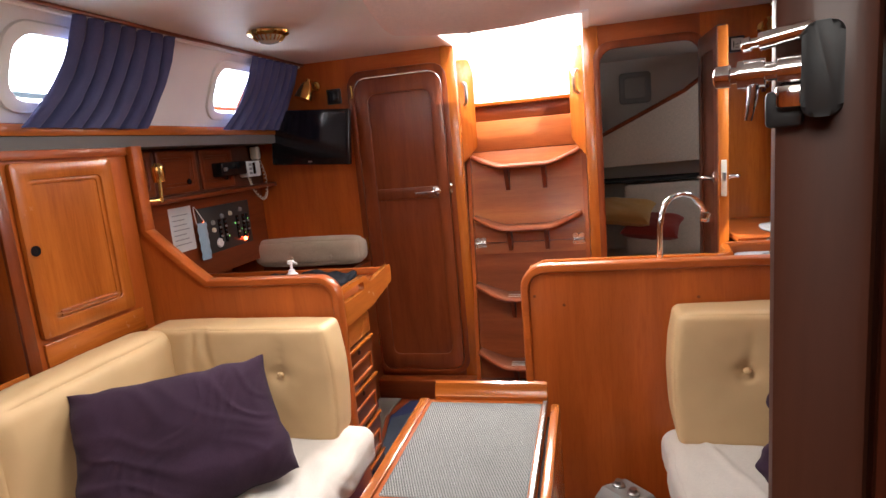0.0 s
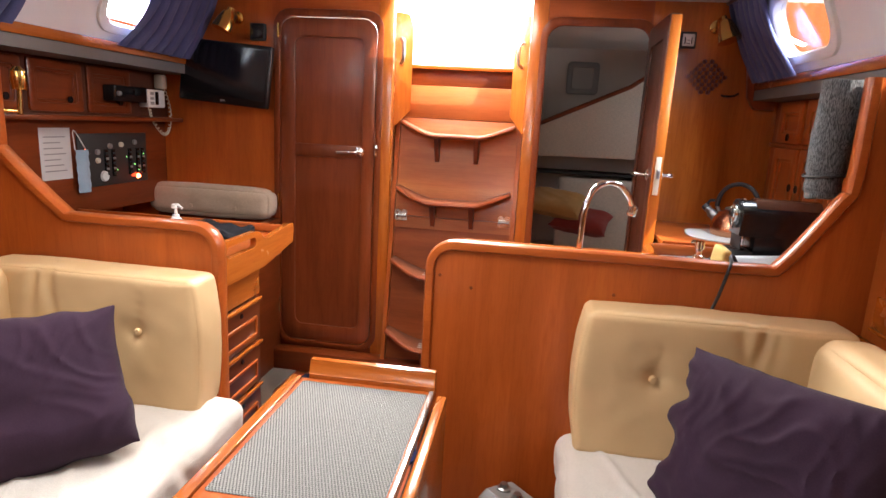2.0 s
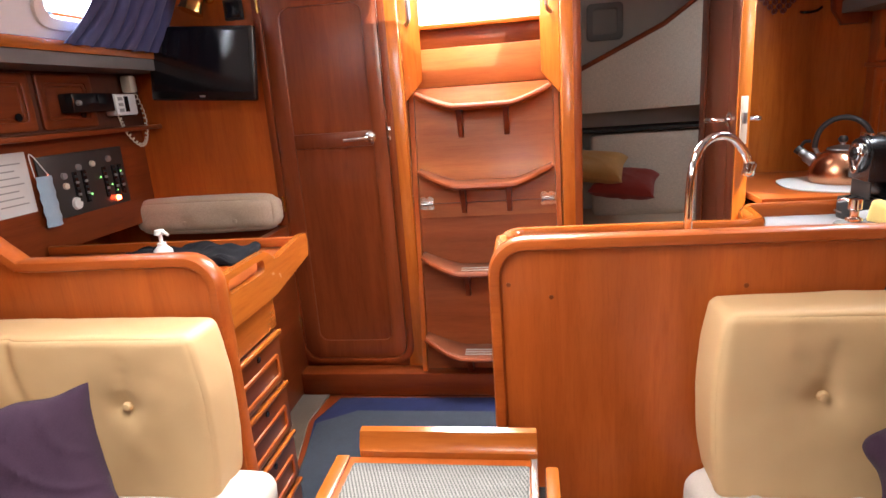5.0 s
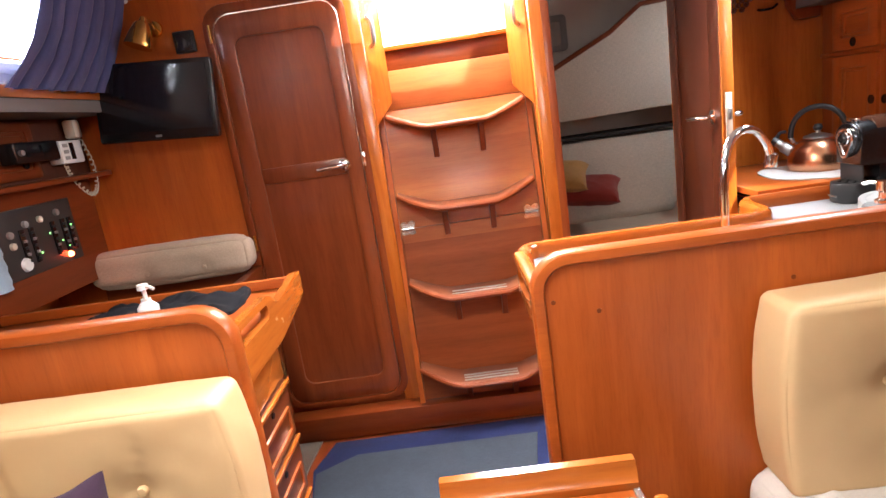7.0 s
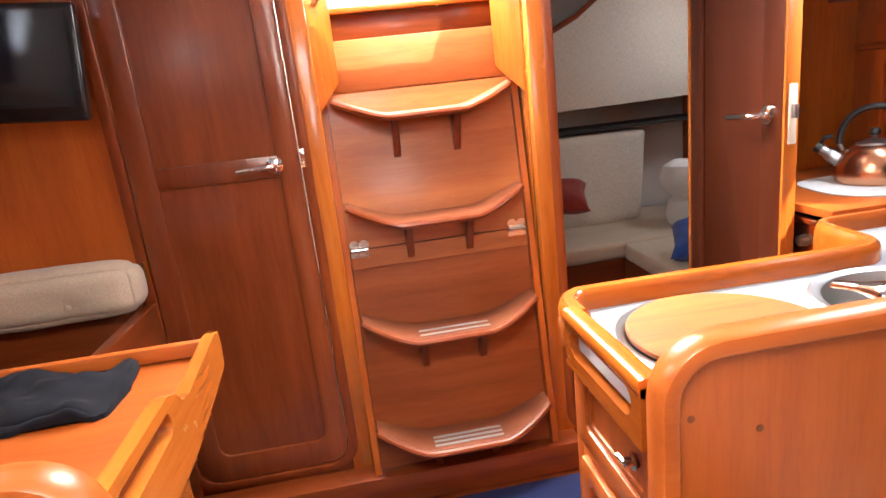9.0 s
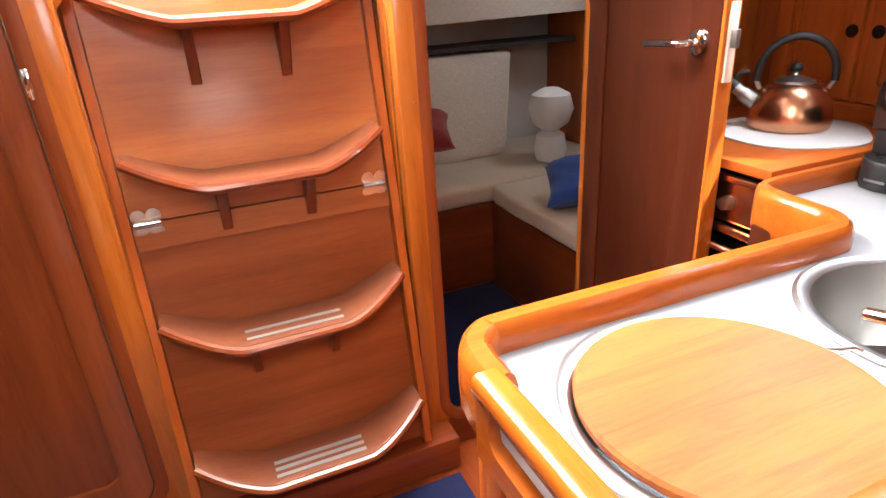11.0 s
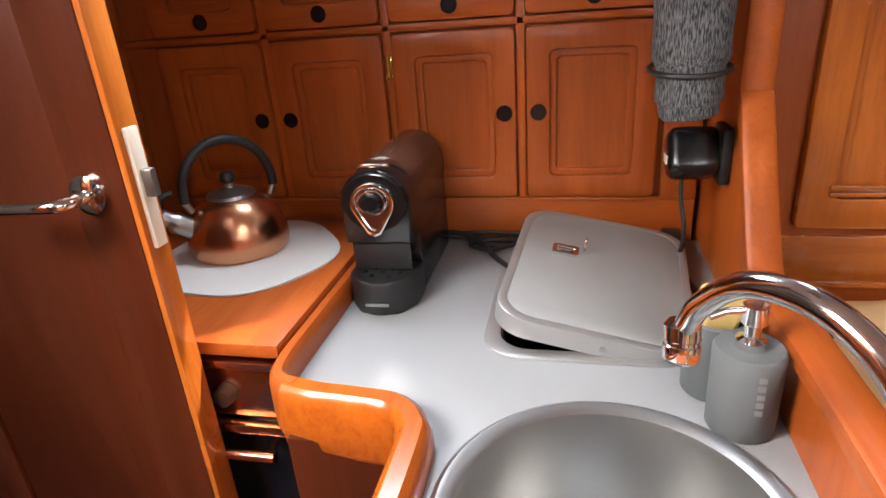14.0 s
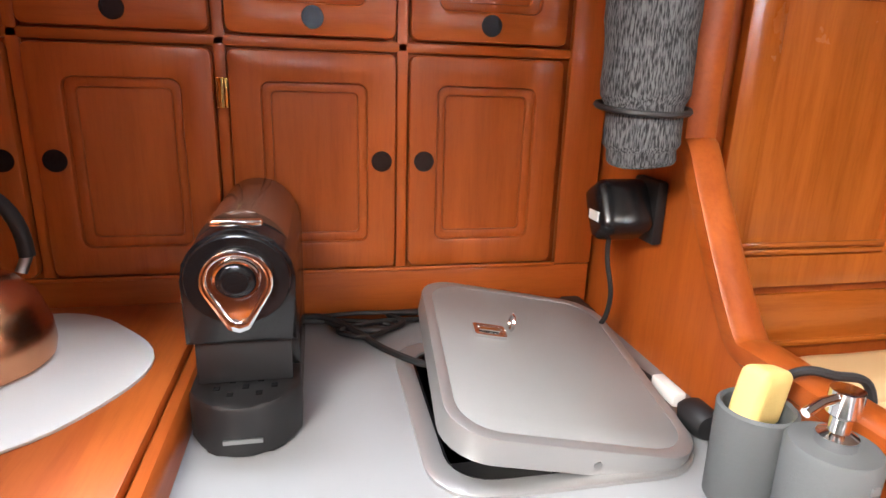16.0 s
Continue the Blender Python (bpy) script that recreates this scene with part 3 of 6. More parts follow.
part("handle", lever(bm_new(), x1 - 0.085, YB - 0.010, 1.232, -1, -1), CHROME, d, "chrome lever handle")
part("strike_plate", B(x1 - 0.003, x1 + 0.012, YB - 0.020, YB - 0.013, 1.215, 1.275, 0.002), CHROME, d)
for z in (1.83, 0.95, 0.35):
    b = bm_new()
    tube(b, [(x0 - 0.002, YB - 0.016, z - 0.035), (x0 - 0.002, YB - 0.016, z + 0.035)], 0.007, 8)
    part("hinge", b, BRASS, d)

# ---- starboard door, standing open ----
d = thing("door_starboard", (0.93, YB - 0.02, DR[2]), "open varnished mahogany cabin door", "door", "", "structure")
XD = 0.925
b = bm_new()
prism(b, rrect(2.875, 3.325, DR[2] + 0.01, 1.89, 0.03), "x", XD - 0.015, XD + 0.015, 0.003)
part("leaf", b, DEEP_SHADE, d)
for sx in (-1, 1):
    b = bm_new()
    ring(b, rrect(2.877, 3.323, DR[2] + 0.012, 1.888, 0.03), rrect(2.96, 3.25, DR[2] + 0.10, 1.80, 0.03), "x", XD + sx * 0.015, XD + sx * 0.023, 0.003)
    part("frame", b, DEEP_SHADE, d)
    h = bm_new()
    lever(h, 0, 0, 0, -1, 1)
    bmesh.ops.transform(h, matrix=Matrix.Translation((XD + sx * 0.023, 2.93, 1.235)) @ Matrix.Rotation(radians(-90 * sx), 4, "Z") @ Matrix.Scale(-1 if sx < 0 else 1, 4, (1, 0, 0)), verts=h.verts)
    part("handle", h, CHROME, d, "chrome lever handle")
part("edge_lipping", B(XD - 0.021, XD + 0.021, 2.868, 2.878, DR[2] + 0.02, 1.88, 0.002), L_Z, d)
lock = part("lock_plate", B(XD - 0.011, XD + 0.011, 2.862, 2.870, 1.155, 1.315, 0.002), CREAM_PLASTIC, d, "pale metal lock plate")
part("latch_bolt", B(XD - 0.006, XD + 0.006, 2.848, 2.864, 1.225, 1.262, 0.002), STEEL, lock)

# ---- companionway ladder ----
lad = thing("companionway_ladder", (0, 3.3, 0), "varnished teak companionway ladder with shelf steps", "ladder")


def lad_y(z):
    return 3.40 + 0.158 * (z - 0.90)


def slant(bm, x0, x1, za, zb, front, back):
    vs = [bm.verts.new((x, lad_y(z) + o, z)) for x in (x0, x1) for z in (za, zb) for o in (front, back)]
    bmesh.ops.convex_hull(bm, input=vs)
    return bm


part("upper_panel", slant(bm_new(), -0.315, 0.315, 0.905, 1.425, 0, 0.02), LADDER, lad)
part("hinged_strip", slant(bm_new(), -0.315, 0.315, 0.838, 0.901, -0.002, 0.02), LADDER, lad, "lighter hinged strip")
part("lower_panel", slant(bm_new(), -0.315, 0.315, 0.03, 0.836, 0.012, 0.03), LADDER_SHADE, lad)
for s in (-1, 1):
    part("stringer", slant(bm_new(), s * 0.316, s * 0.338, 0.02, 1.44, -0.022, 0.035), W_Z, lad)
def heel_step(bm, z, half, deep):
    """A step with a level middle and ends that turn up, its front corners cut back in a curve."""
    n, th = 28, 0.026
    rows = []
    for i in range(n + 1):
        x = -half + 2 * half * i / n
        k = max(0.0, (abs(x) - 0.125) / (half - 0.125))
        rise = 0.062 * k ** 1.25
        front = deep * (1 - 0.62 * k ** 1.7)
        yb_ = lad_y(z + rise) + 0.004
        yf_ = lad_y(z) - front
        zz = z + rise
        row = []
        for yy, dz in ((yb_, -th), (yb_, 0.0), (yf_ + 0.014, 0.002), (yf_ + 0.004, -0.001), (yf_, -0.008), (yf_, -th + 0.008), (yf_ + 0.006, -th)):
            row.append(bm.verts.new((x, yy, zz + dz)))
        rows.append(row)
    for A, C in zip(rows, rows[1:]):
        for j in range(7):
            bm.faces.new((A[j], A[(j + 1) % 7], C[(j + 1) % 7], C[j]))
    bm.faces.new(rows[0])
    bm.faces.new(rows[-1][::-1])
    return bm


for z, half in ((1.350, 0.298), (1.005, 0.300), (0.618, 0.304), (0.235, 0.308)):
    yb = lad_y(z)
    yf = yb - 0.145
    st = part("step", heel_step(bm_new(), z, half, 0.145), TREAD, lad)
    if z < 0.7:
        for k in (0.022, 0.048, 0.074) if z < 0.3 else (0.022, 0.060):
            part("grip_strip", B(-0.12, 0.12, yf + k, yf + k + 0.012, z + 0.0005, z + 0.0035), GREY_PLASTIC, st, "grey anti-slip strip")
    nb = bm_new()
    prof = []
    for i in range(29):
        x = -half + 2 * half * i / 28
        k = max(0.0, (abs(x) - 0.125) / (half - 0.125))
        prof.append((x, lad_y(z) - 0.145 * (1 - 0.62 * k ** 1.7) - 0.0005, z + 0.062 * k ** 1.25 - 0.0135))
    tube(nb, prof, 0.0115, 8)
    part("nosing", nb, D_X, st, "dark front edge")
    for x in (-0.105, 0.105):
        br = bm_new()
        prism(br, [(yb + 0.005, z - 0.024), (yf + 0.045, z - 0.024), (yf + 0.06, z - 0.045), (yb - 0.03, z - 0.150), (yb + 0.000, z - 0.160)], "x", x - 0.012, x + 0.012, 0.003)
        part("bracket", br, D_Z, lad)
for x in (-0.28, 0.28):
    b = bm_new()
    yh = lad_y(0.903) - 0.002
    for dz in (-0.018, 0.018):
        lathe(b, [(0, 0), (0.017, 0), (0.017, -0.004), (0, -0.005)], (x - 0.017, yh, 0.903 + dz), "y", 14)
        lathe(b, [(0, 0), (0.017, 0), (0.017, -0.004), (0, -0.005)], (x + 0.017, yh, 0.903 + dz), "y", 14)
    box(b, x - 0.03, x + 0.03, yh - 0.005, yh + 0.001, 0.89, 0.916, 0.002)
    tube(b, [(x - 0.028, yh - 0.007, 0.903), (x + 0.028, yh - 0.007, 0.903)], 0.006, 8)
    part("hinge", b, ALLOY, lad, "chrome butterfly hinge")

# washboards and cheeks of the companionway
wb = thing("washboards", (0, 3.52, 1.44), "varnished teak washboards below the open hatch", "washboards", "", "structure")
part("board", B(-0.34, 0.34, 3.52, 3.545, 1.43, 1.600, 0.003), LADDER, wb)
part("board", B(-0.34, 0.34, 3.60, 3.625, 1.602, 1.69, 0.003), D_X, wb)
part("sill", B(-0.34, 0.34, 3.56, 3.68, 1.690, 1.712, 0.006), L_X, wb)
for s in (-1, 1):
    b = bm_new()
    prism(b, [(0.0, 1.365), (0.118, 1.462), (0.122, 1.880), (0.095, 1.950), (0.0, 1.950)], "y", 0.0, 0.020, 0.005)
    m_ = Matrix.Translation((0.341 * s, 3.372, 0)) @ Matrix.Diagonal((-s, 1, 1, 1)) @ Matrix.Rotation(radians(50), 4, "Z")
    bmesh.ops.transform(b, matrix=m_, verts=b.verts)
    ch = part("cheek", b, L_Z, wb, "pale shaped wooden cheek")
    g = bm_new()
    tube(g, smooth_line([(0.312 * s, 3.400, 1.70), (0.295 * s, 3.372, 1.72), (0.295 * s, 3.372, 1.80), (0.312 * s, 3.400, 1.82)], 5), 0.009, 8)
    part("grab_handle", g, STEEL, ch)

# ---- half-height dividers ----
CAPZ = 1.05


def divider(name, s, xend, y0, y1, label):
    root = thing(name, (s * 1.0, (y0 + y1) / 2, 0), label, "partition", "", "structure")
    k1, k2, top = (1.10, CAPZ), (1.34, 1.26) if s < 0 else (1.272, 1.275), 1.585
    edge = [(xend, 0.0), (xend, CAPZ - 0.085)]
    for i in range(1, 7):
        a = radians(180 - 90 * i / 6) if xend * s < 1 else 0
        edge.append((xend + s * 0.085 * (1 - math.cos(radians(90 * i / 6))), CAPZ - 0.085 + 0.085 * math.sin(radians(90 * i / 6))))
    edge += [(s * k1[0], CAPZ), (s * k2[0], k2[1]), (s * k2[0], top)]
    poly = edge[:-3] + [(s * (k1[0] + 0.016), CAPZ - 0.012), (s * (k2[0] + 0.022), k2[1] - 0.012), (s * (k2[0] + 0.014), top), (s * 1.90, top), (s * 1.90, 0.0)]
    b = bm_new()
    prism(b, poly, "y", y0 + 0.008, y1 - 0.008)
    part("panel", b, W_Z, root)
    line = [Vector((x, (y0 + y1) / 2, z)) for x, z in edge[1:]]
    pts = smooth_line([Vector((xend, (y0 + y1) / 2, 0.02))] + line[:1], 4)[:-1] + line[:6]
    pts += smooth_line([line[6], (s * 0.8 if s * xend < 0.8 else s * 0.9, (y0 + y1) / 2, CAPZ), (s * (k1[0] - 0.03), (y0 + y1) / 2, CAPZ), (s * (k1[0] + 0.03), (y0 + y1) / 2, CAPZ + 0.02), (s * (k2[0] - 0.02), (y0 + y1) / 2, k2[1] - 0.02), (s * k2[0], (y0 + y1) / 2, k2[1] + 0.03), (s * k2[0], (y0 + y1) / 2, top)], 5)
    b = bm_new()
    w = (y1 - y0) / 2 + 0.004
    rows = []
    for i, p in enumerate(pts):
        q = (pts[min(i + 1, len(pts) - 1)] - pts[max(i - 1, 0)]).normalized()
        nrm = Vector((-q.z, 0, q.x)) * (1 if s > 0 else -1)
        row = []
        for a in range(12):
            an = 2 * math.pi * a / 12
            cu, su = math.cos(an), math.sin(an)
            row.append(b.verts.new(p + Vector((0, w * math.copysign(abs(cu) ** 0.5, cu), 0)) + nrm * (0.016 * math.copysign(abs(su) ** 0.6, su) - 0.012)))
        rows.append(row)
    for A, C in zip(rows, rows[1:]):
        for a in range(12):
            b.faces.new((A[a], A[(a + 1) % 12], C[(a + 1) % 12], C[a]))
    b.faces.new(rows[0])
    b.faces.new(rows[-1][::-1])
    part("capping_rail", b, W_X, root, "rounded varnished capping rail")
    return root


divider("divider_port", -1, -0.568, 1.985, 2.035, "curved teak half bulkhead behind the settee")
stb = divider("divider_starboard", 1, 0.098, 2.035, 2.077, "curved teak half bulkhead between saloon and galley")
for x, z in ((0.142, 0.940), (0.242, 0.907), (0.675, 0.925)):
    part("wood_plug", lathe(bm_new(), [(0, 0.002), (0.0055, 0.002), (0.0055, -0.0008), (0, -0.001)], (x, 2.043, z), "y", 14), D_Z, stb)


# ---- forward doorway ----
d = thing("door_forward", (0.3725, 0.1700, 0), "open dark varnished forward door with a chrome catch", "door", "", "structure")
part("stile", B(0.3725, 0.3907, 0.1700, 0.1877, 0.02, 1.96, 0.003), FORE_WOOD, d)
part("leaf", B(0.3908, 0.90, 0.1727, 0.1864, 0.02, 1.96, 0.003), DEEP_SHADE, d)
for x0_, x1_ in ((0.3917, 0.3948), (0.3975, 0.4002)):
    part("bead", B(x0_, x1_, 0.1696, 0.1724, 0.02, 1.96, 0.0015), DEEP_SHADE, d)
hk = bm_new()
tube(hk, [(0.3630, 0.1645, 1.4915), (0.3634, 0.1645, 1.4915), (0.3660, 0.1645, 1.4915), (0.3662, 0.1645, 1.4915), (0.3673, 0.1645, 1.4915), (0.3674, 0.1645, 1.4915), (0.3721, 0.1645, 1.4915), (0.3722, 0.1645, 1.4915), (0.3741, 0.1645, 1.4915), (0.3743, 0.1645, 1.4915), (0.3797, 0.1645, 1.4915)], [0.0013, 0.0021, 0.0022, 0.0016, 0.0016, 0.0027, 0.0027, 0.0018, 0.0018, 0.0027, 0.0027], 16)
tube(hk, [(0.3680, 0.1645, 1.4969), (0.3682, 0.1645, 1.4969), (0.3696, 0.1645, 1.4971), (0.3697, 0.1645, 1.4971), (0.3710, 0.1645, 1.4972), (0.3711, 0.1645, 1.4972), (0.3753, 0.1645, 1.4978), (0.3797, 0.1645, 1.4984)], [0.0008, 0.0014, 0.0014, 0.0010, 0.0010, 0.0017, 0.0017, 0.0017], 14)
tube(hk, [(0.3701, 0.1641, 1.4898), (0.3699, 0.1635, 1.4864), (0.3693, 0.1635, 1.4826)], [0.0012, 0.0010, 0.0007], 10)
box(hk, 0.3739, 0.3799, 0.1628, 0.1665, 1.4843, 1.4887, 0.0008)
hook = part("door_catch", hk, CHROME, d, "chrome barrel door catch")
b = bm_new()
prism(b, rrect(0.3782, 0.3848, 1.4822, 1.4990, 0.0022, 5), "y", 0.1604, 0.1700, 0.001)
box(b, 0.3719, 0.3784, 0.1655, 0.1700, 1.4807, 1.4878, 0.001)
part("catch_body", b, BLACK_SOFT, hook, "black plastic catch body")
d.rotation_euler = (0, 0, math.radians(-20))

# ---- settees ----
SX = {-1: dict(seat=(-1.30, -0.470), front=-0.515), 1: dict(seat=(0.545, 1.30), front=0.575)}


def settee(s):
    nm = "port" if s < 0 else "starboard"
    yb = 1.985 if s < 0 else 2.045
    seat0, seat1 = SX[s]["seat"]
    fr = SX[s]["front"]
    t = thing("settee", (s * 0.9, 1.0, 0), "teak-fronted saloon settee with a white sheet over the seat", "settee", "saloon settees")
    a, c = sorted((fr, s * 1.36))
    part("base", B(a, c, -0.6, yb - 0.004, 0.0, 0.345, 0.005), W_Y, t)
    inner = seat1 if s < 0 else seat0
    for y0, y1, cuts, nm_ in ((-0.6, 0.498, 14, "forward_seat_cushion"), (0.50, yb - 0.01, 84, "seat_cushion")):
        b = bm_new()
        soft_box(b, seat0, seat1, y0, y1, 0.335, 0.485, 0.05, 0.006, 0.004, cuts, (), 0.008, 3.0 + s)
        for v in b.verts:
            edge = abs(v.co.x - inner)
            q = v.co.y * 15 + v.co.z * 9 + 1.5 * noise.noise(Vector((v.co.y * 3, v.co.z * 5, s)))
            tuck = (1 - abs(math.sin(q))) ** 2 + 0.5 * (1 - abs(math.sin(q * 1.7 + 1))) ** 2
            if edge < 0.11:
                k = (1 - edge / 0.11) ** 0.8
                v.co.x += s * k * 0.012 * tuck * (0.6 + noise.noise(Vector((v.co.y * 4, 2.0, s))))
                if v.co.z < 0.42:
                    v.co.z -= 0.020 * max(0, noise.noise(Vector((v.co.y * 9, 0, s * 4))))
            if v.co.z > 0.45:
                r1 = noise.noise(Vector((v.co.x * 5 + v.co.y * 3, v.co.y * 1.4 - v.co.x, s * 5.0)))
                v.co.z += 0.010 * max(0.0, 1 - abs(r1) * 7) - 0.003
        part(nm_, b, SHEET, t, "white sheet-covered seat cushion")
    x_in = -0.572 if s < 0 else 0.590
    x_out = s * 1.30
    a, c = sorted((x_in, x_out))
    bx, bz = (-0.760, 0.727) if s < 0 else (0.787, 0.727)
    yf = yb - 0.155
    b = bm_new()
    dim = [(bx, yf, bz, 0.030, 0.016), (bx, yf, bz, 0.10, 0.007)] + [(bx + 0.004 * i, yf, bz + 0.03 * i, 0.014, 0.006 - 0.001 * i) for i in range(1, 5)]
    soft_box(b, a, c, yf, yb - 0.012, 0.475, 0.904 if s < 0 else 0.912, 0.020, 0.006, 0.003, 84, dim, 0.002, 7.0 + s)
    for v in b.verts:
        k = (v.co.z - 0.475) / 0.43
        if abs(v.co.x - x_in) < 0.12:
            v.co.x += -s * 0.020 * math.sin(min(1.0, max(0.0, k)) * math.pi) ** 0.8 * (1 - abs(v.co.x - x_in) / 0.12)
        fx = s * 1.06
        for off in (-0.045, 0.0, 0.028):
            g = math.exp(-((v.co.x - fx - off + s * 0.06 * (1 - k) ** 2 - s * 0.012 * math.sin(k * 7 + off * 60)) / 0.016) ** 2) * max(0, min(1.0, (k - 0.45) * 2.2))
            if v.co.y < yb - 0.08:
                v.co.y += (0.008 + 0.004 * math.sin(off * 90 + s)) * g
    part("back_cushion", b, CREAM, t, "cream buttoned back cushion")
    u = bm_new()
    lathe(u, [(0, -0.010), (0.009, -0.008), (0.0125, 0), (0.010, 0.004), (0, 0.004)], (bx, yf + 0.0125, bz), "y", 18)
    part("button", u, CREAM, t)
    edges = [(-0.55, 0.32), (0.33, 1.13), (1.14, yb - 0.13)] if s < 0 else [(-0.55, 0.25), (0.26, 1.10), (1.11, yb - 0.13)]
    for i, (y0, y1) in enumerate(edges):
        b = bm_new()
        a, c = sorted((s * 1.185, s * 1.345))
        ym = y0 + (y1 - y0) * 0.45
        soft_box(b, a, c, y0, y1, 0.475, 0.90, 0.05, 0.016, 0.004, 24, [(s * 1.185, ym, 0.70, 0.035, 0.02)], 0.005, 11.0 + i + s)
        part("side_cushion", b, CREAM, t, "cream cushion along the hull")
        u = bm_new()
        lathe(u, [(0, -s * 0.004), (0.0125, 0), (0.009, s * -0.008), (0, s * -0.009)], (s * 1.183, ym, 0.70), "x", 16)
        part("button", u, CREAM, t)
    return t


settee(-1)
settee(1)


def plane_pose(tl, tr, bl):
    tl, tr, bl = Vector(tl), Vector(tr), Vector(bl)
    u = (tr - tl).normalized()
    v = tl - bl
    v = (v - u * v.dot(u)).normalized()
    n = u.cross(v)
    c = (tr + bl) / 2
    return Matrix(((u.x, v.x, n.x, c.x), (u.y, v.y, n.y, c.y), (u.z, v.z, n.z, c.z), (0, 0, 0, 1)))


b = bm_new()
pillow(b, 0.57, 0.44, 0.15, plane_pose((-1.16, 1.36, 0.83), (-0.74, 1.72, 0.82), (-1.07, 1.22, 0.48)), 72, 2.0, 0.011, 0.022, 0.03)
for v in b.verts:
    k = max(0.0, min(1.0, (v.co.x + 0.86) / 0.22)) * max(0.0, min(1.0, (0.80 - v.co.z) / 0.24))
    v.co.x += 0.045 * k
    v.co.z += 0.075 * k
solo("throw_pillow", b, PURPLE, "crumpled dark purple cotton pillow on the settee", "pillow", "saloon pillows")
b = bm_new()
pillow(b, 0.49, 0.46, 0.15, plane_pose((0.88, 1.80, 0.82), (1.17, 1.48, 0.84), (0.80, 1.70, 0.47)), 72, 9.0, 0.012, 0.040, 0.04)
solo("throw_pillow", b, PURPLE, "rumpled dark purple pillow with a ruffled edge", "pillow", "saloon pillows")
b = bm_new()
pillow(b, 0.40, 0.40, 0.13, plane_pose((1.04, 1.14, 0.72), (1.17, 0.78, 0.74), (0.94, 1.08, 0.50)), 24, 4.0)
solo("throw_pillow", b, BLUE_CLOTH, "plain blue cotton pillow on the settee", "pillow", "saloon pillows")

# ---- saloon table ----
t = thing("saloon_table", (0, 1.3, 0), "varnished teak saloon table with folded leaf and raised end", "table")
b = bm_new()
prism(b, [(-0.172, 1.0), (-0.172, 1.655), (0.187, 1.655), (0.187, 1.0), (0.165, 0.985), (-0.145, 0.985)], "z", 0.705, 0.732, 0.005)
part("tabletop", b, W_Y, t)
part("edge_strip", B(-0.180, -0.154, 1.0, 1.648, 0.730, 0.740, 0.003), L_Y, t)
# the edge's sky reflection, made as a strip of bright alloy
part("edge_glint", B(0.186, 0.1975, 1.0, 1.652, 0.714, 0.7355, 0.002), ALLOY, t, "bright strip imitating the sky's reflection on the table edge")
b = bm_new()
prism(b, [(1.656, 0.705), (1.656, 0.742), (1.661, 0.746), (1.664, 0.768), (1.668, 0.778), (1.684, 0.779), (1.692, 0.765), (1.694, 0.705)], "x", -0.138, 0.198, 0.003)
part("end_rail", b, L_X, t, "raised lighter end rail with a bead")
b = bm_new()
box(b, 0.2100, 0.2350, 1.0, 1.630, 0.42, 0.737, 0.006)
part("folded_leaf", b, L_Y, t, "leaf hanging folded at the side")
# black filler added for the shade between tabletop and leaf
part("gap_shade", B(0.1985, 0.2095, 1.01, 1.62, 0.50, 0.700), SHADE_BLACK, t)
part("pedestal", B(-0.10, 0.12, 1.10, 1.60, 0.0, 0.704, 0.01), D_Z, t)
t = thing("placemat", (0.02, 1.392, 0.7325), "grey and cream placemat of twisted cords on the table", "placemat")
b = bm_new()
prism(b, rrect(-0.143, 0.183, 1.152, 1.632, 0.004), "z", 0.7323, 0.7335, 0.0004)
part("backing", b, PLACEMAT, t)
CORDS = 80
cord_mesh = None
for i in range(CORDS):
    yc = 1.155 + 0.474 * (i + 0.5) / CORDS
    if cord_mesh is None:
        b = bm_new()
        rows, n = [], 200
        for k in range(n + 1):
            x = -0.1615 + 0.323 * k / n
            up = (k % 4) in (1, 2)
            side = 0.0006 if (k % 4) in (0, 1) else -0.0006
            h = 0.0016 if up else 0.0006
            rows.append([b.verts.new((x, -0.0028 + side, 0.0)), b.verts.new((x, -0.0012 + side, h)), b.verts.new((x, 0.0012 + side, h)), b.verts.new((x, 0.0028 + side, 0.0))])
        for A, C in zip(rows, rows[1:]):
            for k in range(3):
                b.faces.new((A[k], A[k + 1], C[k + 1], C[k]))
        ob = finish("cord", b, PLACEMAT, (0, 0, 0), 60)
        cord_mesh = ob.data
    else:
        ob = new("cord", cord_mesh)
    ob.location = (0.0060 * ((i * 0.618) % 1.0 - 0.5), yc - 1.392, 0.0011)
    ob.parent = t

# ---- fan heater ----
t = thing("fan_heater", (0.405, 1.86, 0), "small silver-grey fan heater standing on the floor", "heater")
b = bm_new()
prism(b, [(1.75, 0.02), (1.74, 0.24), (1.765, 0.325), (1.80, 0.352), (1.90, 0.340), (1.93, 0.30), (1.93, 0.02)], "x", 0.335, 0.475, 0.018, 3)
body = part("body", b, GREY_PLASTIC, t)
part("grille", B(0.352, 0.458, 1.728, 1.742, 0.05, 0.23, 0.004), BLACK_SOFT, t, "black front grille")
for i in range(9):
    part("slat", B(0.356, 0.454, 1.723, 1.730, 0.062 + i * 0.018, 0.070 + i * 0.018), GREY_PLASTIC, t)
for x in (0.372, 0.432):
    b = bm_new()
    lathe(b, [(0.020, 0), (0.020, 0.008), (0.013, 0.012), (0.011, 0.022), (0, 0.023)], (x, 1.845, 0.345), "z", 20)
    part("dial", b, STEEL, t, "round metal dial")
for x in (0.36, 0.45):
    part("foot", B(x - 0.012, x + 0.012, 1.76, 1.92, 0.0, 0.021, 0.002), BLACK_SOFT, t)
t.matrix_basis = Matrix.Translation((0.428, 1.845, 0)) @ Matrix.Rotation(radians(-46), 4, "Z")

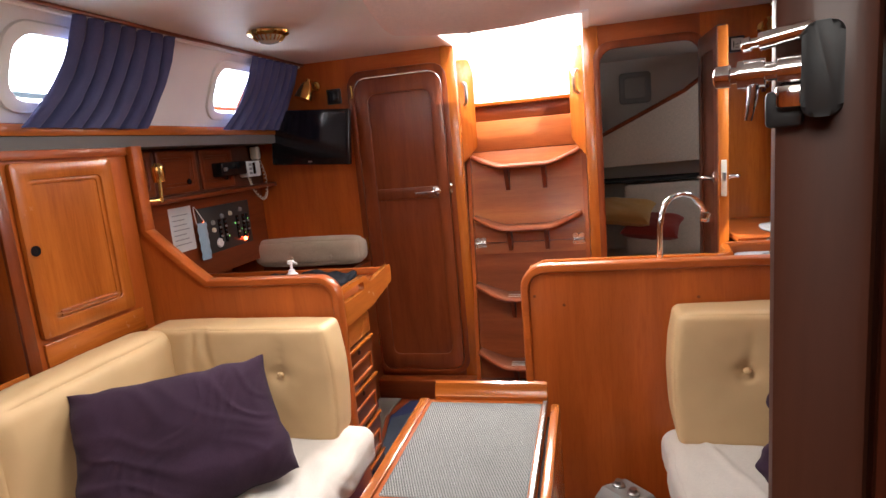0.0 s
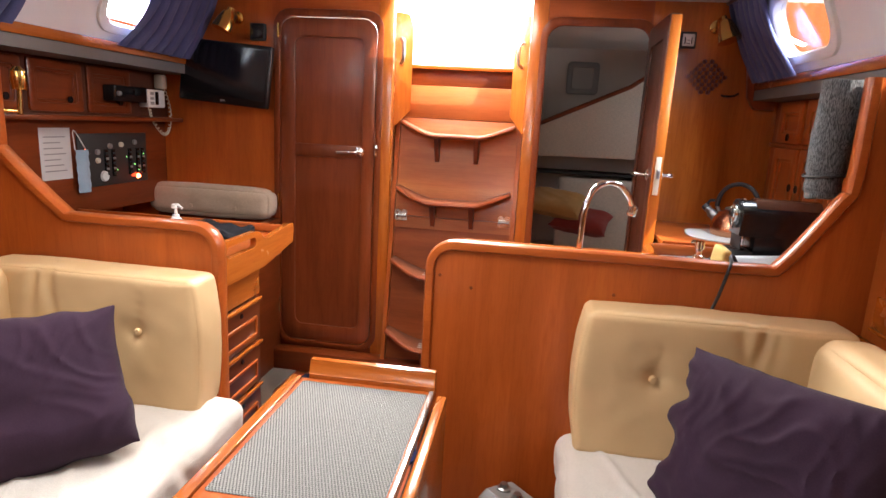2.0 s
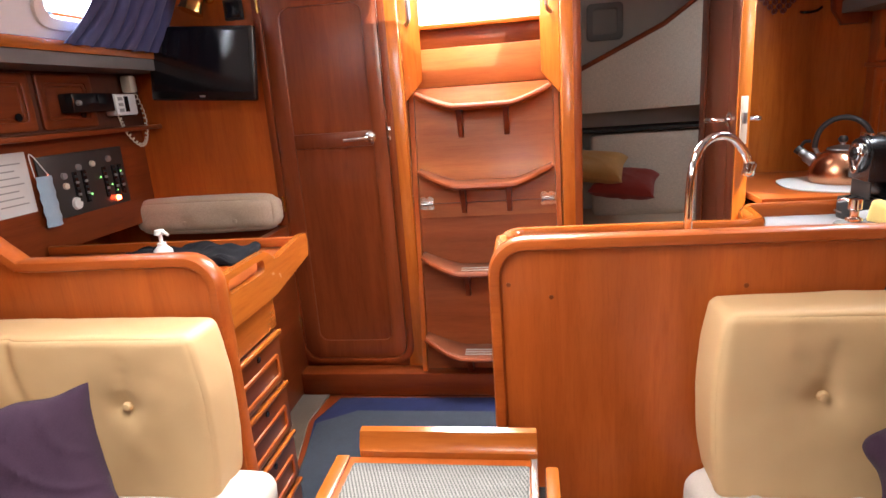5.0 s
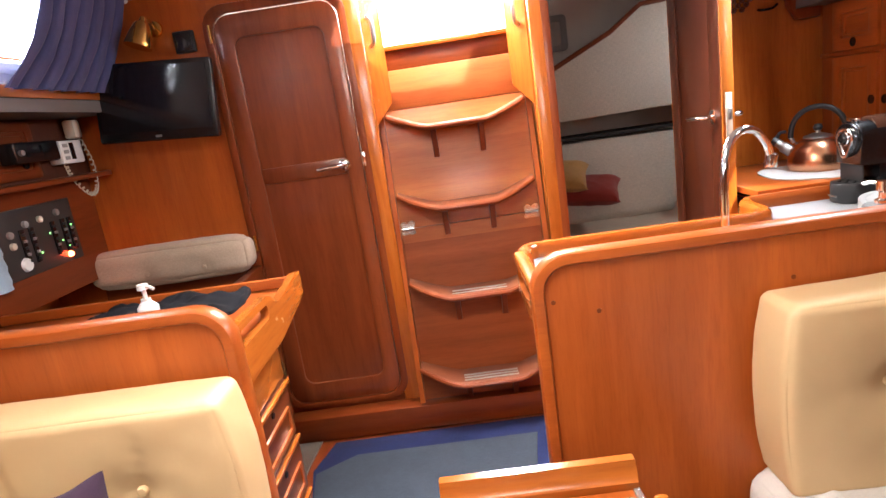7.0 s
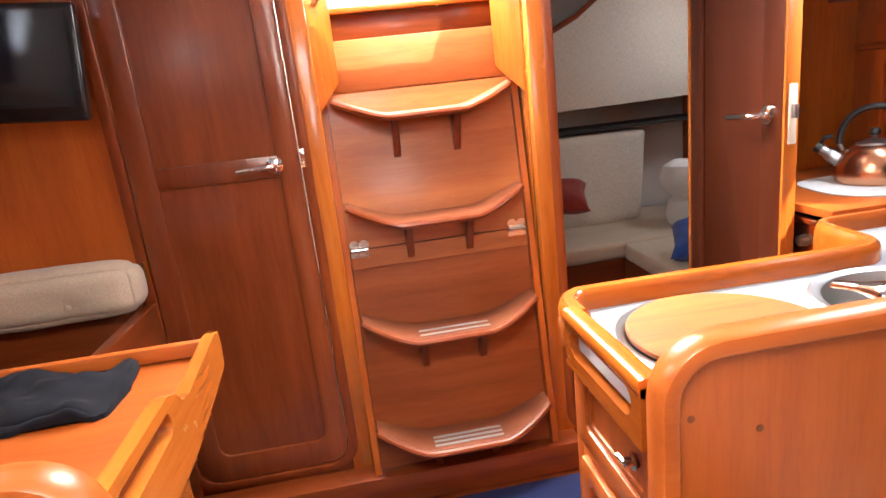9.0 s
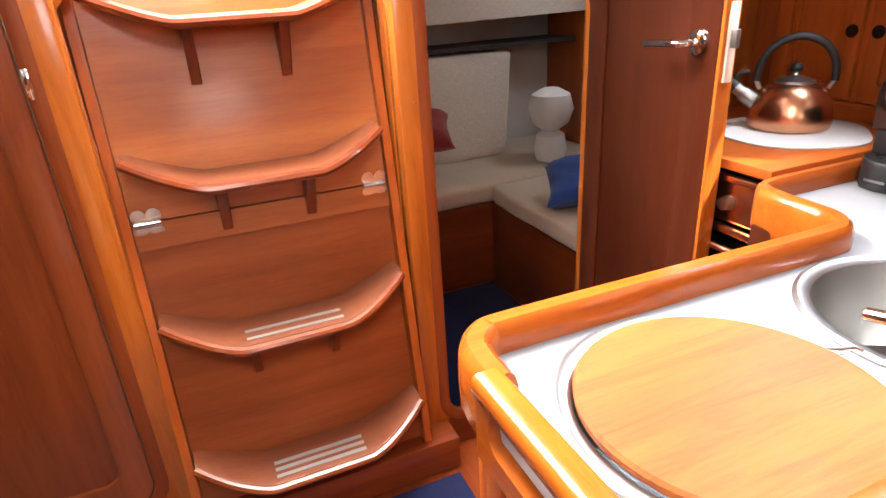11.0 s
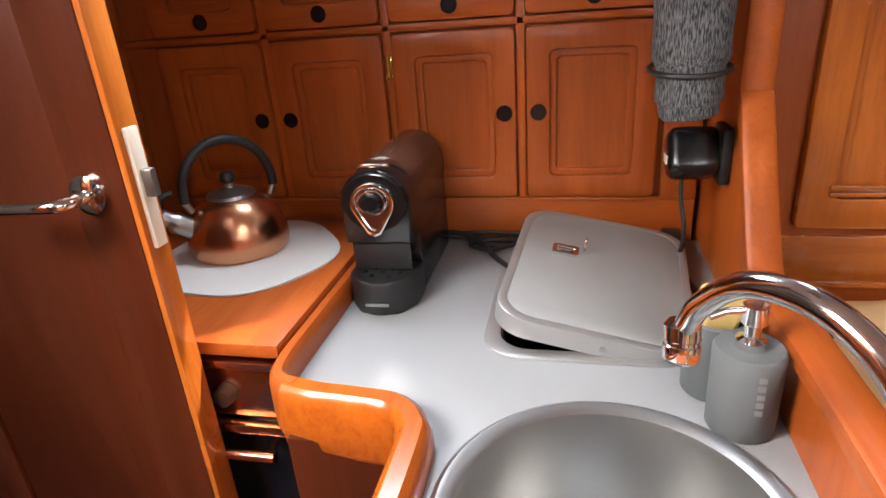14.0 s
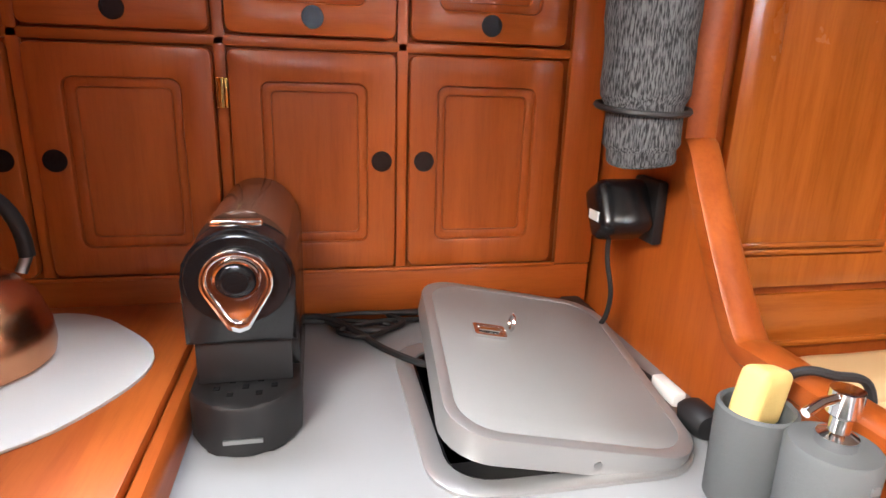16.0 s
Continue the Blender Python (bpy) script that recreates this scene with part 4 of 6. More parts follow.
# ---- side lockers over the settees ----


def panel_front(bm, s, x, y0, y1, z0, z1, stile=0.055, lip=0.012):
    """Framed cabinet front facing the middle of the boat."""
    ring(bm, rrect(y0, y1, z0, z1, 0.012, 3), rrect(y0 + stile, y1 - stile, z0 + stile, z1 - stile, 0.014, 3), "x", x, x - s * lip, 0.004)
    ring(bm, rrect(y0 + stile - 0.002, y1 - stile + 0.002, z0 + stile - 0.002, z1 - stile + 0.002, 0.014, 3), rrect(y0 + stile + 0.014, y1 - stile - 0.014, z0 + stile + 0.014, z1 - stile - 0.014, 0.008, 3), "x", x, x - s * lip * 0.45, 0.003)
    prism(bm, rrect(y0 + 0.02, y1 - 0.02, z0 + 0.02, z1 - 0.02, 0.01, 3), "x", x + s * 0.006, x - s * 0.001)
    return bm


def finger_hole(name, x, y, z, s, parent, r=0.013):
    b = bm_new()
    ring(b, circle(y, z, r + 0.003, 20), circle(y, z, r - 0.001, 20), "x", x + s * 0.002, x - s * 0.003)
    prism(b, circle(y, z, r, 20), "x", x + s * 0.004, x - s * 0.0012)
    return part(name, b, BLACK, parent, "black finger hole ring")


def saloon_locker(s):
    nm = "port" if s < 0 else "starboard"
    yb = 1.984 if s < 0 else 2.044
    t = thing("side_locker", (s * 1.4, 1.7, 0.85), "varnished teak side locker with a framed door", "locker", "side lockers")
    x = s * 1.375
    a, c = sorted((x, s * 1.89))
    part("body", B(a, c, 1.425, yb, 0.86, 1.584), W_Z, t)
    part("face_stile", B(min(x, x - s * 0.016), max(x, x - s * 0.016), 1.42, 1.462, 0.86, 1.584, 0.005), D_Z, t)
    part("face_rail", B(min(x, x - s * 0.014), max(x, x - s * 0.014), 1.463, yb, 1.553, 1.584, 0.004), W_Y, t)
    part("face_rail", B(min(x, x - s * 0.014), max(x, x - s * 0.014), 1.463, yb, 0.862, 0.872, 0.003), L_Y, t)
    dy, dz = (0.0, 0.0) if s < 0 else (0.060, 0.035)
    dr = part("door", panel_front(bm_new(), s, x - s * 0.004, 1.485 + dy, 1.885 + dy, 0.985 + dz, 1.545, 0.055, 0.016), L_Z, t, "lighter framed locker door")
    finger_hole("finger_hole", x - s * 0.020, 1.515 + dy, 1.27, s, dr, 0.014)
    part("lower_panel", B(min(x, x - s * 0.010), max(x, x - s * 0.010), 1.49, 1.93 + dy, 0.882 + dz * 0.6, 0.968 + dz, 0.004), L_Y, t)
    part("bead", B(min(x, x - s * 0.016), max(x, x - s * 0.016), 1.50, 1.93 + dy, 0.884 + dz * 0.6, 0.894 + dz * 0.6, 0.002), L_Y, t)
    for k in (0.0, 0.012):
        part("moulding", B(min(x - s * 0.02, x - s * 0.026), max(x - s * 0.02, x - s * 0.026), 1.56 + dy, 1.81 + dy * 1.5, 1.045 + dz + k, 1.053 + dz + k, 0.002), L_Y, t)
    return t


saloon_locker(-1)
saloon_locker(1)
for s in (-1, 1):
    t = thing("bookshelf", (s * 1.6, 0.6, 0.85), "open teak bookshelf above the settee, its back darkened for shade", "bookshelf", "saloon bookshelves")
    a, c = sorted((s * 1.38, s * 1.89))
    part("shelf", B(a, c, -0.6, 1.418, 0.845, 0.868, 0.003), W_Y, t)
    a2, c2 = sorted((s * 1.365, s * 1.379))
    part("fiddle_rail", B(a2, c2, -0.6, 1.418, 0.845, 0.905, 0.004), L_Y, t)
    a3, c3 = sorted((s * 1.78, s * 1.80))
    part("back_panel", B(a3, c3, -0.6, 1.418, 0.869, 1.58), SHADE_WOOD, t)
    a4, c4 = sorted((s * 1.36, s * 1.89))
    part("front_panel", B(min(s * 1.355, s * 1.37), max(s * 1.355, s * 1.37), -0.6, 1.42, 0.35, 0.844), W_Y, t)
random.seed(4)
y = 1.36
for i in range(7):
    w = random.uniform(0.018, 0.04)
    h = random.uniform(0.19, 0.26)
    mat = (PAPER, BLUE, OCHRE_CLOTH, BLACK_SOFT, PAPER, RED_CLOTH, WHITE)[i]
    b = bm_new()
    box(b, -1.60, -1.43, y - w, y, 0.8685, 0.8685 + h, 0.002)
    solo("book", b, mat, "upright book standing on the bookshelf", "book", "books on the shelf")
    y -= w + 0.003

# ---- curtains ----


def curtain(s, y0, y1, ztop, zlow, label, seed):
    rows, b = [], bm_new()
    nu, nv = 120, 16
    for side in (0, 1):
        grid = []
        for j in range(nv + 1):
            f = j / nv
            z = ztop + (zlow - ztop) * f
            xs = 1.255 + 0.155 * (2.02 - z) / 0.39 - 0.012
            row = []
            for i in range(nu + 1):
                u = i / nu
                pinch = 0.10 * (f ** 3)
                yy = y0 + (y1 - y0) * u - pinch * (1 - u) * 0.6 - 0.09 * f ** 1.6 + 0.02 * f * noise.noise(Vector((u * 4, f * 2, seed)))
                fold = 0.030 * ((1 - abs(math.sin(u * math.pi * 6.5 + 0.4 + 0.5 * noise.noise(Vector((f * 2, u * 3, seed)))))) ** 2.5) * (0.75 + 0.35 * f) + 0.006 * noise.noise(Vector((u * 9, f * 5, seed)))
                belly = -0.030 * math.sin(f * math.pi * 0.5) * (1.0 - 0.5 * f)
                row.append(b.verts.new((s * (xs + belly - 0.012 + fold + side * 0.003), yy, z)))
            grid.append(row)
        for j in range(nv):
            for i in range(nu):
                b.faces.new((grid[j][i], grid[j][i + 1], grid[j + 1][i + 1], grid[j + 1][i]))
        rows.append(grid)
    A, C = rows
    for i in range(nu):
        b.faces.new((A[0][i], A[0][i + 1], C[0][i + 1], C[0][i]))
        b.faces.new((A[nv][i], A[nv][i + 1], C[nv][i + 1], C[nv][i]))
    for j in range(nv):
        b.faces.new((A[j][0], A[j + 1][0], C[j + 1][0], C[j][0]))
        b.faces.new((A[j][nu], A[j + 1][nu], C[j + 1][nu], C[j][nu]))
    return solo("curtain", b, NAVY, label, "curtain", "portlight curtains")


curtain(-1, 1.72, 2.21, 2.005, 1.655, "navy blue pleated curtain half over a portlight", 1.0)
curtain(-1, 2.80, 3.27, 2.005, 1.655, "navy blue pleated curtain beside the portlight", 4.0)
curtain(1, 2.93, 3.31, 2.005, 1.655, "dark navy curtain drawn aside on the rail", 7.0)
curtain(1, 1.52, 1.985, 2.005, 1.655, "dark navy curtain hanging by a portlight", 9.0)

# ---- ceiling things ----


def dome_lamp(x, y):
    t = thing("ceiling_lamp", (x, y, SALOON_CEIL), "round polished brass ceiling lamp with ribbed glass", "lamp", "ceiling lamps")
    b = bm_new()
    lathe(b, [(0.075, 0), (0.088, -0.004), (0.086, -0.014), (0.066, -0.024), (0.058, -0.022), (0.058, -0.002)], (x, y, SALOON_CEIL - 0.001), "z", 44)
    part("brass_rim", b, BRASS, t, "polished brass rim")
    b = bm_new()
    lathe(b, [(0.059, -0.014), (0.056, -0.030), (0.042, -0.044), (0.020, -0.051), (0, -0.052)], (x, y, SALOON_CEIL - 0.001), "z", 44)
    for v in b.verts:
        a = math.atan2(v.co.y - y, v.co.x - x)
        k = 1 + 0.02 * math.cos(a * 22)
        v.co.x, v.co.y = x + (v.co.x - x) * k, y + (v.co.y - y) * k
    part("glass_dome", b, LAMP_GLASS, t, "ribbed pale glass dome")
    b = bm_new()
    for i in range(20):
        a = 2 * math.pi * i / 20
        tube(b, [(x + r * math.cos(a), y + r * math.sin(a), SALOON_CEIL - 0.001 - d_) for r, d_ in ((0.066, 0.022), (0.059, 0.033), (0.047, 0.042))], 0.0028, 6)
    part("slotted_cage", b, BRASS, t, "slotted brass cage")


dome_lamp(-0.93, 2.40)
dome_lamp(0.88, 2.46)
b = bm_new()
nu, nv = 20, 14
grids = []
for side in (0, 1):
    g = []
    for j in range(nv + 1):
        f = j / nv
        row = []
        for i in range(nu + 1):
            u = i / nu
            x = -0.36 + 0.70 * u
            y = 1.985 + 0.575 * f + 0.035 * math.sin(math.pi * u) * f
            z = 1.998 - 0.095 * math.sin(math.pi * f) ** 0.8 * (0.75 + 0.25 * math.sin(math.pi * u)) - 0.014 * f - 0.005 * abs(noise.noise(Vector((u * 5, f * 4, 2))))
            row.append(b.verts.new((x, y, z - 0.002 * side)))
        g.append(row)
    for j in range(nv):
        for i in range(nu):
            b.faces.new((g[j][i], g[j][i + 1], g[j + 1][i + 1], g[j + 1][i]))
    grids.append(g)
bl = thing("hatch_blind", (0, 2.2, 2.0), "pale pinkish cloth blind slung under the headliner", "blind")
part("cloth", b, PINK_CLOTH, bl)
b = bm_new()
tube(b, [(-0.375, 1.98, 2.004), (0.355, 1.98, 2.004)], 0.009, 8)
part("batten", b, RED_BATTEN, bl, "pinkish red edge tape")
for x, y in ((-0.365, 1.98), (0.345, 1.98), (-0.35, 2.57), (0.34, 2.57)):
    b = bm_new()
    lathe(b, [(0, 0), (0.011, 0), (0.009, -0.010), (0, -0.012)], (x, y, SALOON_CEIL - 0.001), "z", 14)
    part("snap_button", b, STEEL, bl)
for x, y, dx in ((-0.44, 1.79, -0.01), (-0.37, 1.79, 0.03)):
    b = bm_new()
    tube(b, smooth_line([(x, y, 2.03), (x + dx, y + 0.004, 2.005), (x + dx * 1.2, y, 1.985)], 4), 0.0045, 8)
    part("cord", b, RUBBER, hatch_rim, "short dark cord")

# ---- chart table ----
t = thing("chart_table", (-1.0, 2.3, 0), "varnished teak chart table with a stack of drawers", "desk")
part("top", B(-1.60, -0.612, 2.037, 2.635, 0.885, 0.910, 0.004), W_X, t)
b = bm_new()
side = [(2.037, 0.80), (2.037, 0.972)]
fid = [(2.037, 0.825), (2.037, 0.955), (2.055, 0.978), (2.30, 0.978), (2.335, 0.965), (2.36, 0.940), (2.40, 0.935), (2.60, 0.958), (2.640, 0.955), (2.648, 0.930), (2.640, 0.875), (2.36, 0.828)]
slot = rrect(2.075, 2.295, 0.918, 0.958, 0.018, 4)
lo_, hi_ = -0.612, -0.588
edges = []
for loop in (fid, slot):
    vs = [b.verts.new((lo_, p[0], p[1])) for p in loop]
    edges += [b.edges.new((vs[i], vs[(i + 1) % len(vs)])) for i in range(len(vs))]
res = bmesh.ops.triangle_fill(b, edges=edges, use_beauty=True)
fs = [g for g in res["geom"] if isinstance(g, bmesh.types.BMFace)]
ex = bmesh.ops.extrude_face_region(b, geom=fs)
bmesh.ops.translate(b, verts=[g for g in ex["geom"] if isinstance(g, bmesh.types.BMVert)], vec=(hi_ - lo_, 0, 0))
part("fiddle", b, L_Y, t, "lighter fiddle rail with a hand slot")
part("back_rail", B(-1.60, -0.615, 2.618, 2.640, 0.911, 0.945, 0.006), W_X, t)
part("cabinet", B(-1.20, -0.625, 2.037, 2.36, 0.0, 0.884), D_Z, t)
part("apron", B(-0.625, -0.606, 2.040, 2.355, 0.722, 0.824, 0.004), L_Y, t, "plain lighter apron")
for z0, z1 in ((0.545, 0.712), (0.365, 0.535), (0.185, 0.355), (0.03, 0.175)):
    b = bm_new()
    box(b, -0.625, -0.604, 2.042, 2.352, z0, z1, 0.004)
    dr = part("drawer", b, DRAWER, t)
    zc = (z0 + z1) / 2 - 0.02
    b = bm_new()
    ring(b, rrect(2.075, 2.320, zc - 0.045, zc + 0.035, 0.008, 3), rrect(2.088, 2.307, zc - 0.032, zc + 0.022, 0.006, 3), "x", -0.605, -0.598, 0.002)
    part("bead", b, W_Y, dr)
    part("top_lip", B(-0.606, -0.594, 2.042, 2.352, z1 - 0.012, z1 + 0.001, 0.003), L_Y, dr)
    b = bm_new()
    lathe(b, [(0, 0.003), (0.009, 0.003), (0.009, -0.001), (0, -0.001)], (-0.6035, 2.198, z1 - 0.035), "x", 14)
    part("finger_pull", b, BLACK, dr)

# things on the chart table
b = bm_new()
box(b, -1.22, -0.95, 2.10, 2.32, 0.9105, 0.922, 0.002)
solo("folder", b, BLUE, "bright blue plastic folder on the chart table", "folder")
b = bm_new()
box(b, -1.42, -1.20, 2.12, 2.40, 0.9105, 0.929, 0.002)
solo("paper_stack", b, PAPER, "stack of white papers on the chart table", "papers")
t = thing("pump_bottle", (-0.93, 2.33, 0.911), "small white pump dispenser bottle", "bottle")
b = bm_new()
lathe(b, [(0.026, 0), (0.028, 0.004), (0.028, 0.075), (0.013, 0.092), (0.013, 0.10)], (-0.93, 2.33, 0.911), "z", 24)
part("bottle", b, WHITE, t)
b = bm_new()
lathe(b, [(0.006, 0.10), (0.006, 0.122), (0.017, 0.126), (0.014, 0.140), (0, 0.141)], (-0.93, 2.33, 0.911), "z", 18)
tube(b, [(-0.93, 2.33, 1.043), (-0.905, 2.318, 1.044), (-0.893, 2.314, 1.038)], 0.005, 8)
part("pump", b, WHITE, t)
b = bm_new()
soft_box(b, -1.20, -0.74, 2.40, 2.60, 0.9105, 0.934, 0.012, 0.010, 0.004, 40, (), 0.004, 21)
for v in b.verts:
    if v.co.z > 0.920:
        v.co.z += 0.030 * noise.noise(Vector((v.co.x * 9, v.co.y * 12, 3.0))) + 0.012 * noise.noise(Vector((v.co.x * 26, v.co.y * 22, 8.0)))
solo("folded_jacket", b, BLACK_CLOTH, "crumpled black jacket heaped on the chart table", "jacket")

# ---- navigator's seat ----
t = thing("navigator_seat", (-1.3, 3.1, 0), "teak navigator's bench with grey-beige cushions", "bench")
part("base", B(-1.66, -0.986, 2.86, 3.326, 0.0, 0.40, 0.005), D_X, t)
part("back_board", B(-1.655, -0.986, 3.295, 3.326, 0.40, 0.849, 0.003), D_X, t)
b = bm_new()
soft_box(b, -1.66, -0.99, 2.85, 3.18, 0.40, 0.50, 0.04, 0.01, 0.003, 16, (), 0, 31)
part("seat_cushion", b, GREY_SEAT, t)
part("side_panel", B(-0.985, -0.945, 2.86, 3.326, 0.0, 0.845, 0.004), D_Y, t)
b = bm_new()
soft_box(b, -1.655, -0.955, 3.205, 3.322, 0.850, 1.005, 0.05, 0.012, 0.003, 26, [(-1.40, 3.205, 0.90, 0.03, 0.014), (-1.15, 3.205, 0.90, 0.03, 0.014)], 0.003, 33)
part("back_cushion", b, GREY_SEAT, t)
for x in (-1.40, -1.15):
    u = bm_new()
    lathe(u, [(0, -0.008), (0.010, -0.004), (0.011, 0.004), (0, 0.004)], (x, 3.206, 0.90), "y", 14)
    part("button", u, GREY_SEAT, t)

# ---- electrics on the port side ----
t = thing("instrument_console", (-1.7, 2.7, 0.9), "dark teak console with a shelf and small lockers", "console", "", "structure")
part("lower_panel", B(-1.66, -1.61, 2.04, 3.325, 0.911, 1.335), D_Y, t)
part("shelf", B(-1.66, -1.50, 2.04, 3.325, 1.336, 1.356, 0.004), D_Y, t)
# shade under the side deck is put into this panel's colour
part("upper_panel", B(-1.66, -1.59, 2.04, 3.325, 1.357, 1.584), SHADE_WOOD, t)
for y0 in (2.08, 2.40, 2.72):
    dd = part("locker_door", panel_front(bm_new(), -1, -1.588, y0, y0 + 0.29, 1.368, 1.575, 0.035, 0.010), D_Y, t)
    finger_hole("finger_hole", -1.577, y0 + 0.21, 1.42, -1, dd, 0.011)
t = thing("switch_panel", (-1.60, 2.9, 1.0), "dark electrical switch panel with small lit indicators", "switch panel")
part("plate", B(-1.609, -1.600, 2.66, 3.14, 1.03, 1.275, 0.003), PANEL_GREY, t)
random.seed(11)
for j, y0 in enumerate((2.82, 2.87, 2.99, 3.05, 3.09)):
    part("switch_strip", B(-1.600, -1.594, y0, y0 + 0.024, 1.07, 1.20, 0.002), BLACK, t)
    for k in range(5):
        part("toggle", B(-1.595, -1.586, y0 + 0.006, y0 + 0.018, 1.08 + 0.024 * k, 1.090 + 0.024 * k, 0.002), GREY_PLASTIC if k % 2 else BLACK_SOFT, t)
for y0, z0, m_ in ((2.86, 1.215, GREY_PLASTIC), (2.94, 1.22, CREAM_PLASTIC), (2.775, 1.19, GREY_PLASTIC), (2.775, 1.15, CREAM_PLASTIC), (3.04, 1.23, GREY_PLASTIC)):
    part("rotary_knob", lathe(bm_new(), [(0, 0.012), (0.012, 0.010), (0.013, 0), (0, 0)], (-1.600, y0, z0), "x", 16), m_, t)
for y0, z0 in ((2.97, 1.16), (3.03, 1.12), (3.10, 1.17), (2.90, 1.10), (3.06, 1.09)):
    part("green_light", lathe(bm_new(), [(0, 0.004), (0.004, 0.002), (0.004, 0), (0, 0)], (-1.593, y0, z0), "x", 10), LED_GREEN, t)
part("red_light", lathe(bm_new(), [(0, 0.012), (0.009, 0.010), (0.012, 0), (0, 0)], (-1.600, 3.060, 1.058), "x", 14), LED_RED, t, "bright red indicator light")
part("red_light", lathe(bm_new(), [(0, 0.006), (0.004, 0.003), (0.004, 0), (0, 0)], (-1.600, 2.70, 1.20), "x", 10), LED_RED, t)
part("meter", lathe(bm_new(), [(0, 0.012), (0.022, 0.010), (0.026, 0), (0, 0)], (-1.600, 2.815, 1.075), "x", 24), WHITE, t, "round white meter")
b = bm_new()
box(b, -1.611, -1.6095, 2.46, 2.63, 1.08, 1.30)
nt = thing("notice_sheet", (-1.61, 2.55, 1.19), "white printed notice sheet on the teak panel", "notice")
part("sheet", b, PAPER, nt)
for i in range(7):
    part("print_line", B(-1.6094, -1.6088, 2.48, 2.60 - 0.015 * (i % 3), 1.115 + i * 0.024, 1.120 + i * 0.024), GREY_PLASTIC, nt)
t = thing("face_mask", (-1.585, 2.66, 1.1), "pale blue paper face mask hanging by its loop", "mask")
b = bm_new()
g = []
for j in range(13):
    row = []
    for i in range(7):
        u, f = i / 6, j / 12
        row.append((-1.585 + 0.010 * math.sin(f * 25) * 0.3 + 0.012 * math.sin(u * 3.14), 2.625 + 0.075 * u + 0.006 * f, 1.205 - 0.19 * f))
    g.append(row)
vs = [[[b.verts.new((p[0] + 0.002 * sd, p[1], p[2])) for p in r] for r in g] for sd in (0, 1)]
for G in vs:
    for j in range(12):
        for i in range(6):
            b.faces.new((G[j][i], G[j][i + 1], G[j + 1][i + 1], G[j + 1][i]))
part("mask_cloth", b, MASK_BLUE, t)
b = bm_new()
tube(b, smooth_line([(-1.59, 2.63, 1.205), (-1.60, 2.64, 1.29), (-1.59, 2.695, 1.205)], 6), 0.002, 6)
part("loop", b, WHITE, t)
t = thing("radio", (-1.56, 2.95, 1.42), "black marine radio on the console", "radio")
part("case", B(-1.588, -1.525, 2.82, 3.06, 1.425, 1.50, 0.008), BLACK, t)
part("display", B(-1.526, -1.5225, 2.88, 2.96, 1.445, 1.485, 0.001), SCREEN, t)
b = bm_new()
lathe(b, [(0, 0.012), (0.010, 0.012), (0.011, 0), (0, 0)], (-1.525, 2.845, 1.462), "x", 14)
part("knob", b, GREY_PLASTIC, t)
t = thing("handset", (-1.54, 3.14, 1.42), "white radio handset with a coiled cream cord", "handset")
part("cradle", B(-1.588, -1.53, 3.075, 3.215, 1.405, 1.495, 0.008), WHITE, t)
part("display", B(-1.531, -1.527, 3.13, 3.155, 1.42, 1.485, 0.001), BLACK, t)
for i in range(3):
    part("key", B(-1.531, -1.527, 3.09, 3.118, 1.42 + i * 0.024, 1.434 + i * 0.024, 0.001), GREY_PLASTIC, t)
part("earpiece", B(-1.575, -1.525, 3.185, 3.235, 1.50, 1.575, 0.012), CREAM_PLASTIC, t)
coil = []
base = smooth_line([(-1.535, 3.085, 1.405), (-1.52, 3.09, 1.34), (-1.50, 3.14, 1.275), (-1.50, 3.19, 1.30), (-1.52, 3.235, 1.40), (-1.54, 3.225, 1.50)], 26)
for i, p in enumerate(base):
    a = i * 1.15
    coil.append(Vector(p) + Vector((0.007 * math.cos(a), 0.0, 0.007 * math.sin(a))))
b = bm_new()
tube(b, coil, 0.0028, 5)
part("coiled_cord", b, CREAM_PLASTIC, t, "coiled cream cord")

# ---- television ----
t = thing("television", (-1.18, 3.22, 1.44), "black flat-screen television on a bulkhead arm", "television")
m_tv = Matrix.Translation((-1.185, 3.215, 1.597)) @ Matrix.Rotation(radians(4), 4, "Y") @ Matrix.Rotation(radians(-4), 4, "X")
b = bm_new()
box(b, -0.243, 0.243, -0.018, 0.018, -0.155, 0.155, 0.010, 3)
bmesh.ops.transform(b, matrix=m_tv, verts=b.verts)
case = part("case", b, BLACK, t)
b = bm_new()
box(b, -0.222, 0.222, -0.0205, -0.0175, -0.118, 0.135)
bmesh.ops.transform(b, matrix=m_tv, verts=b.verts)
part("screen", b, SCREEN, t, "dark glossy screen")
b = bm_new()
box(b, -0.012, 0.012, -0.0205, -0.018, -0.142, -0.134)
bmesh.ops.transform(b, matrix=m_tv, verts=b.verts)
part("badge", b, GREY_PLASTIC, case)
part("wall_arm", B(-1.24, -1.13, 3.228, 3.329, 1.56, 1.64, 0.006), BLACK_SOFT, t)

# ---- brass lamps and instruments on the bulkhead ----


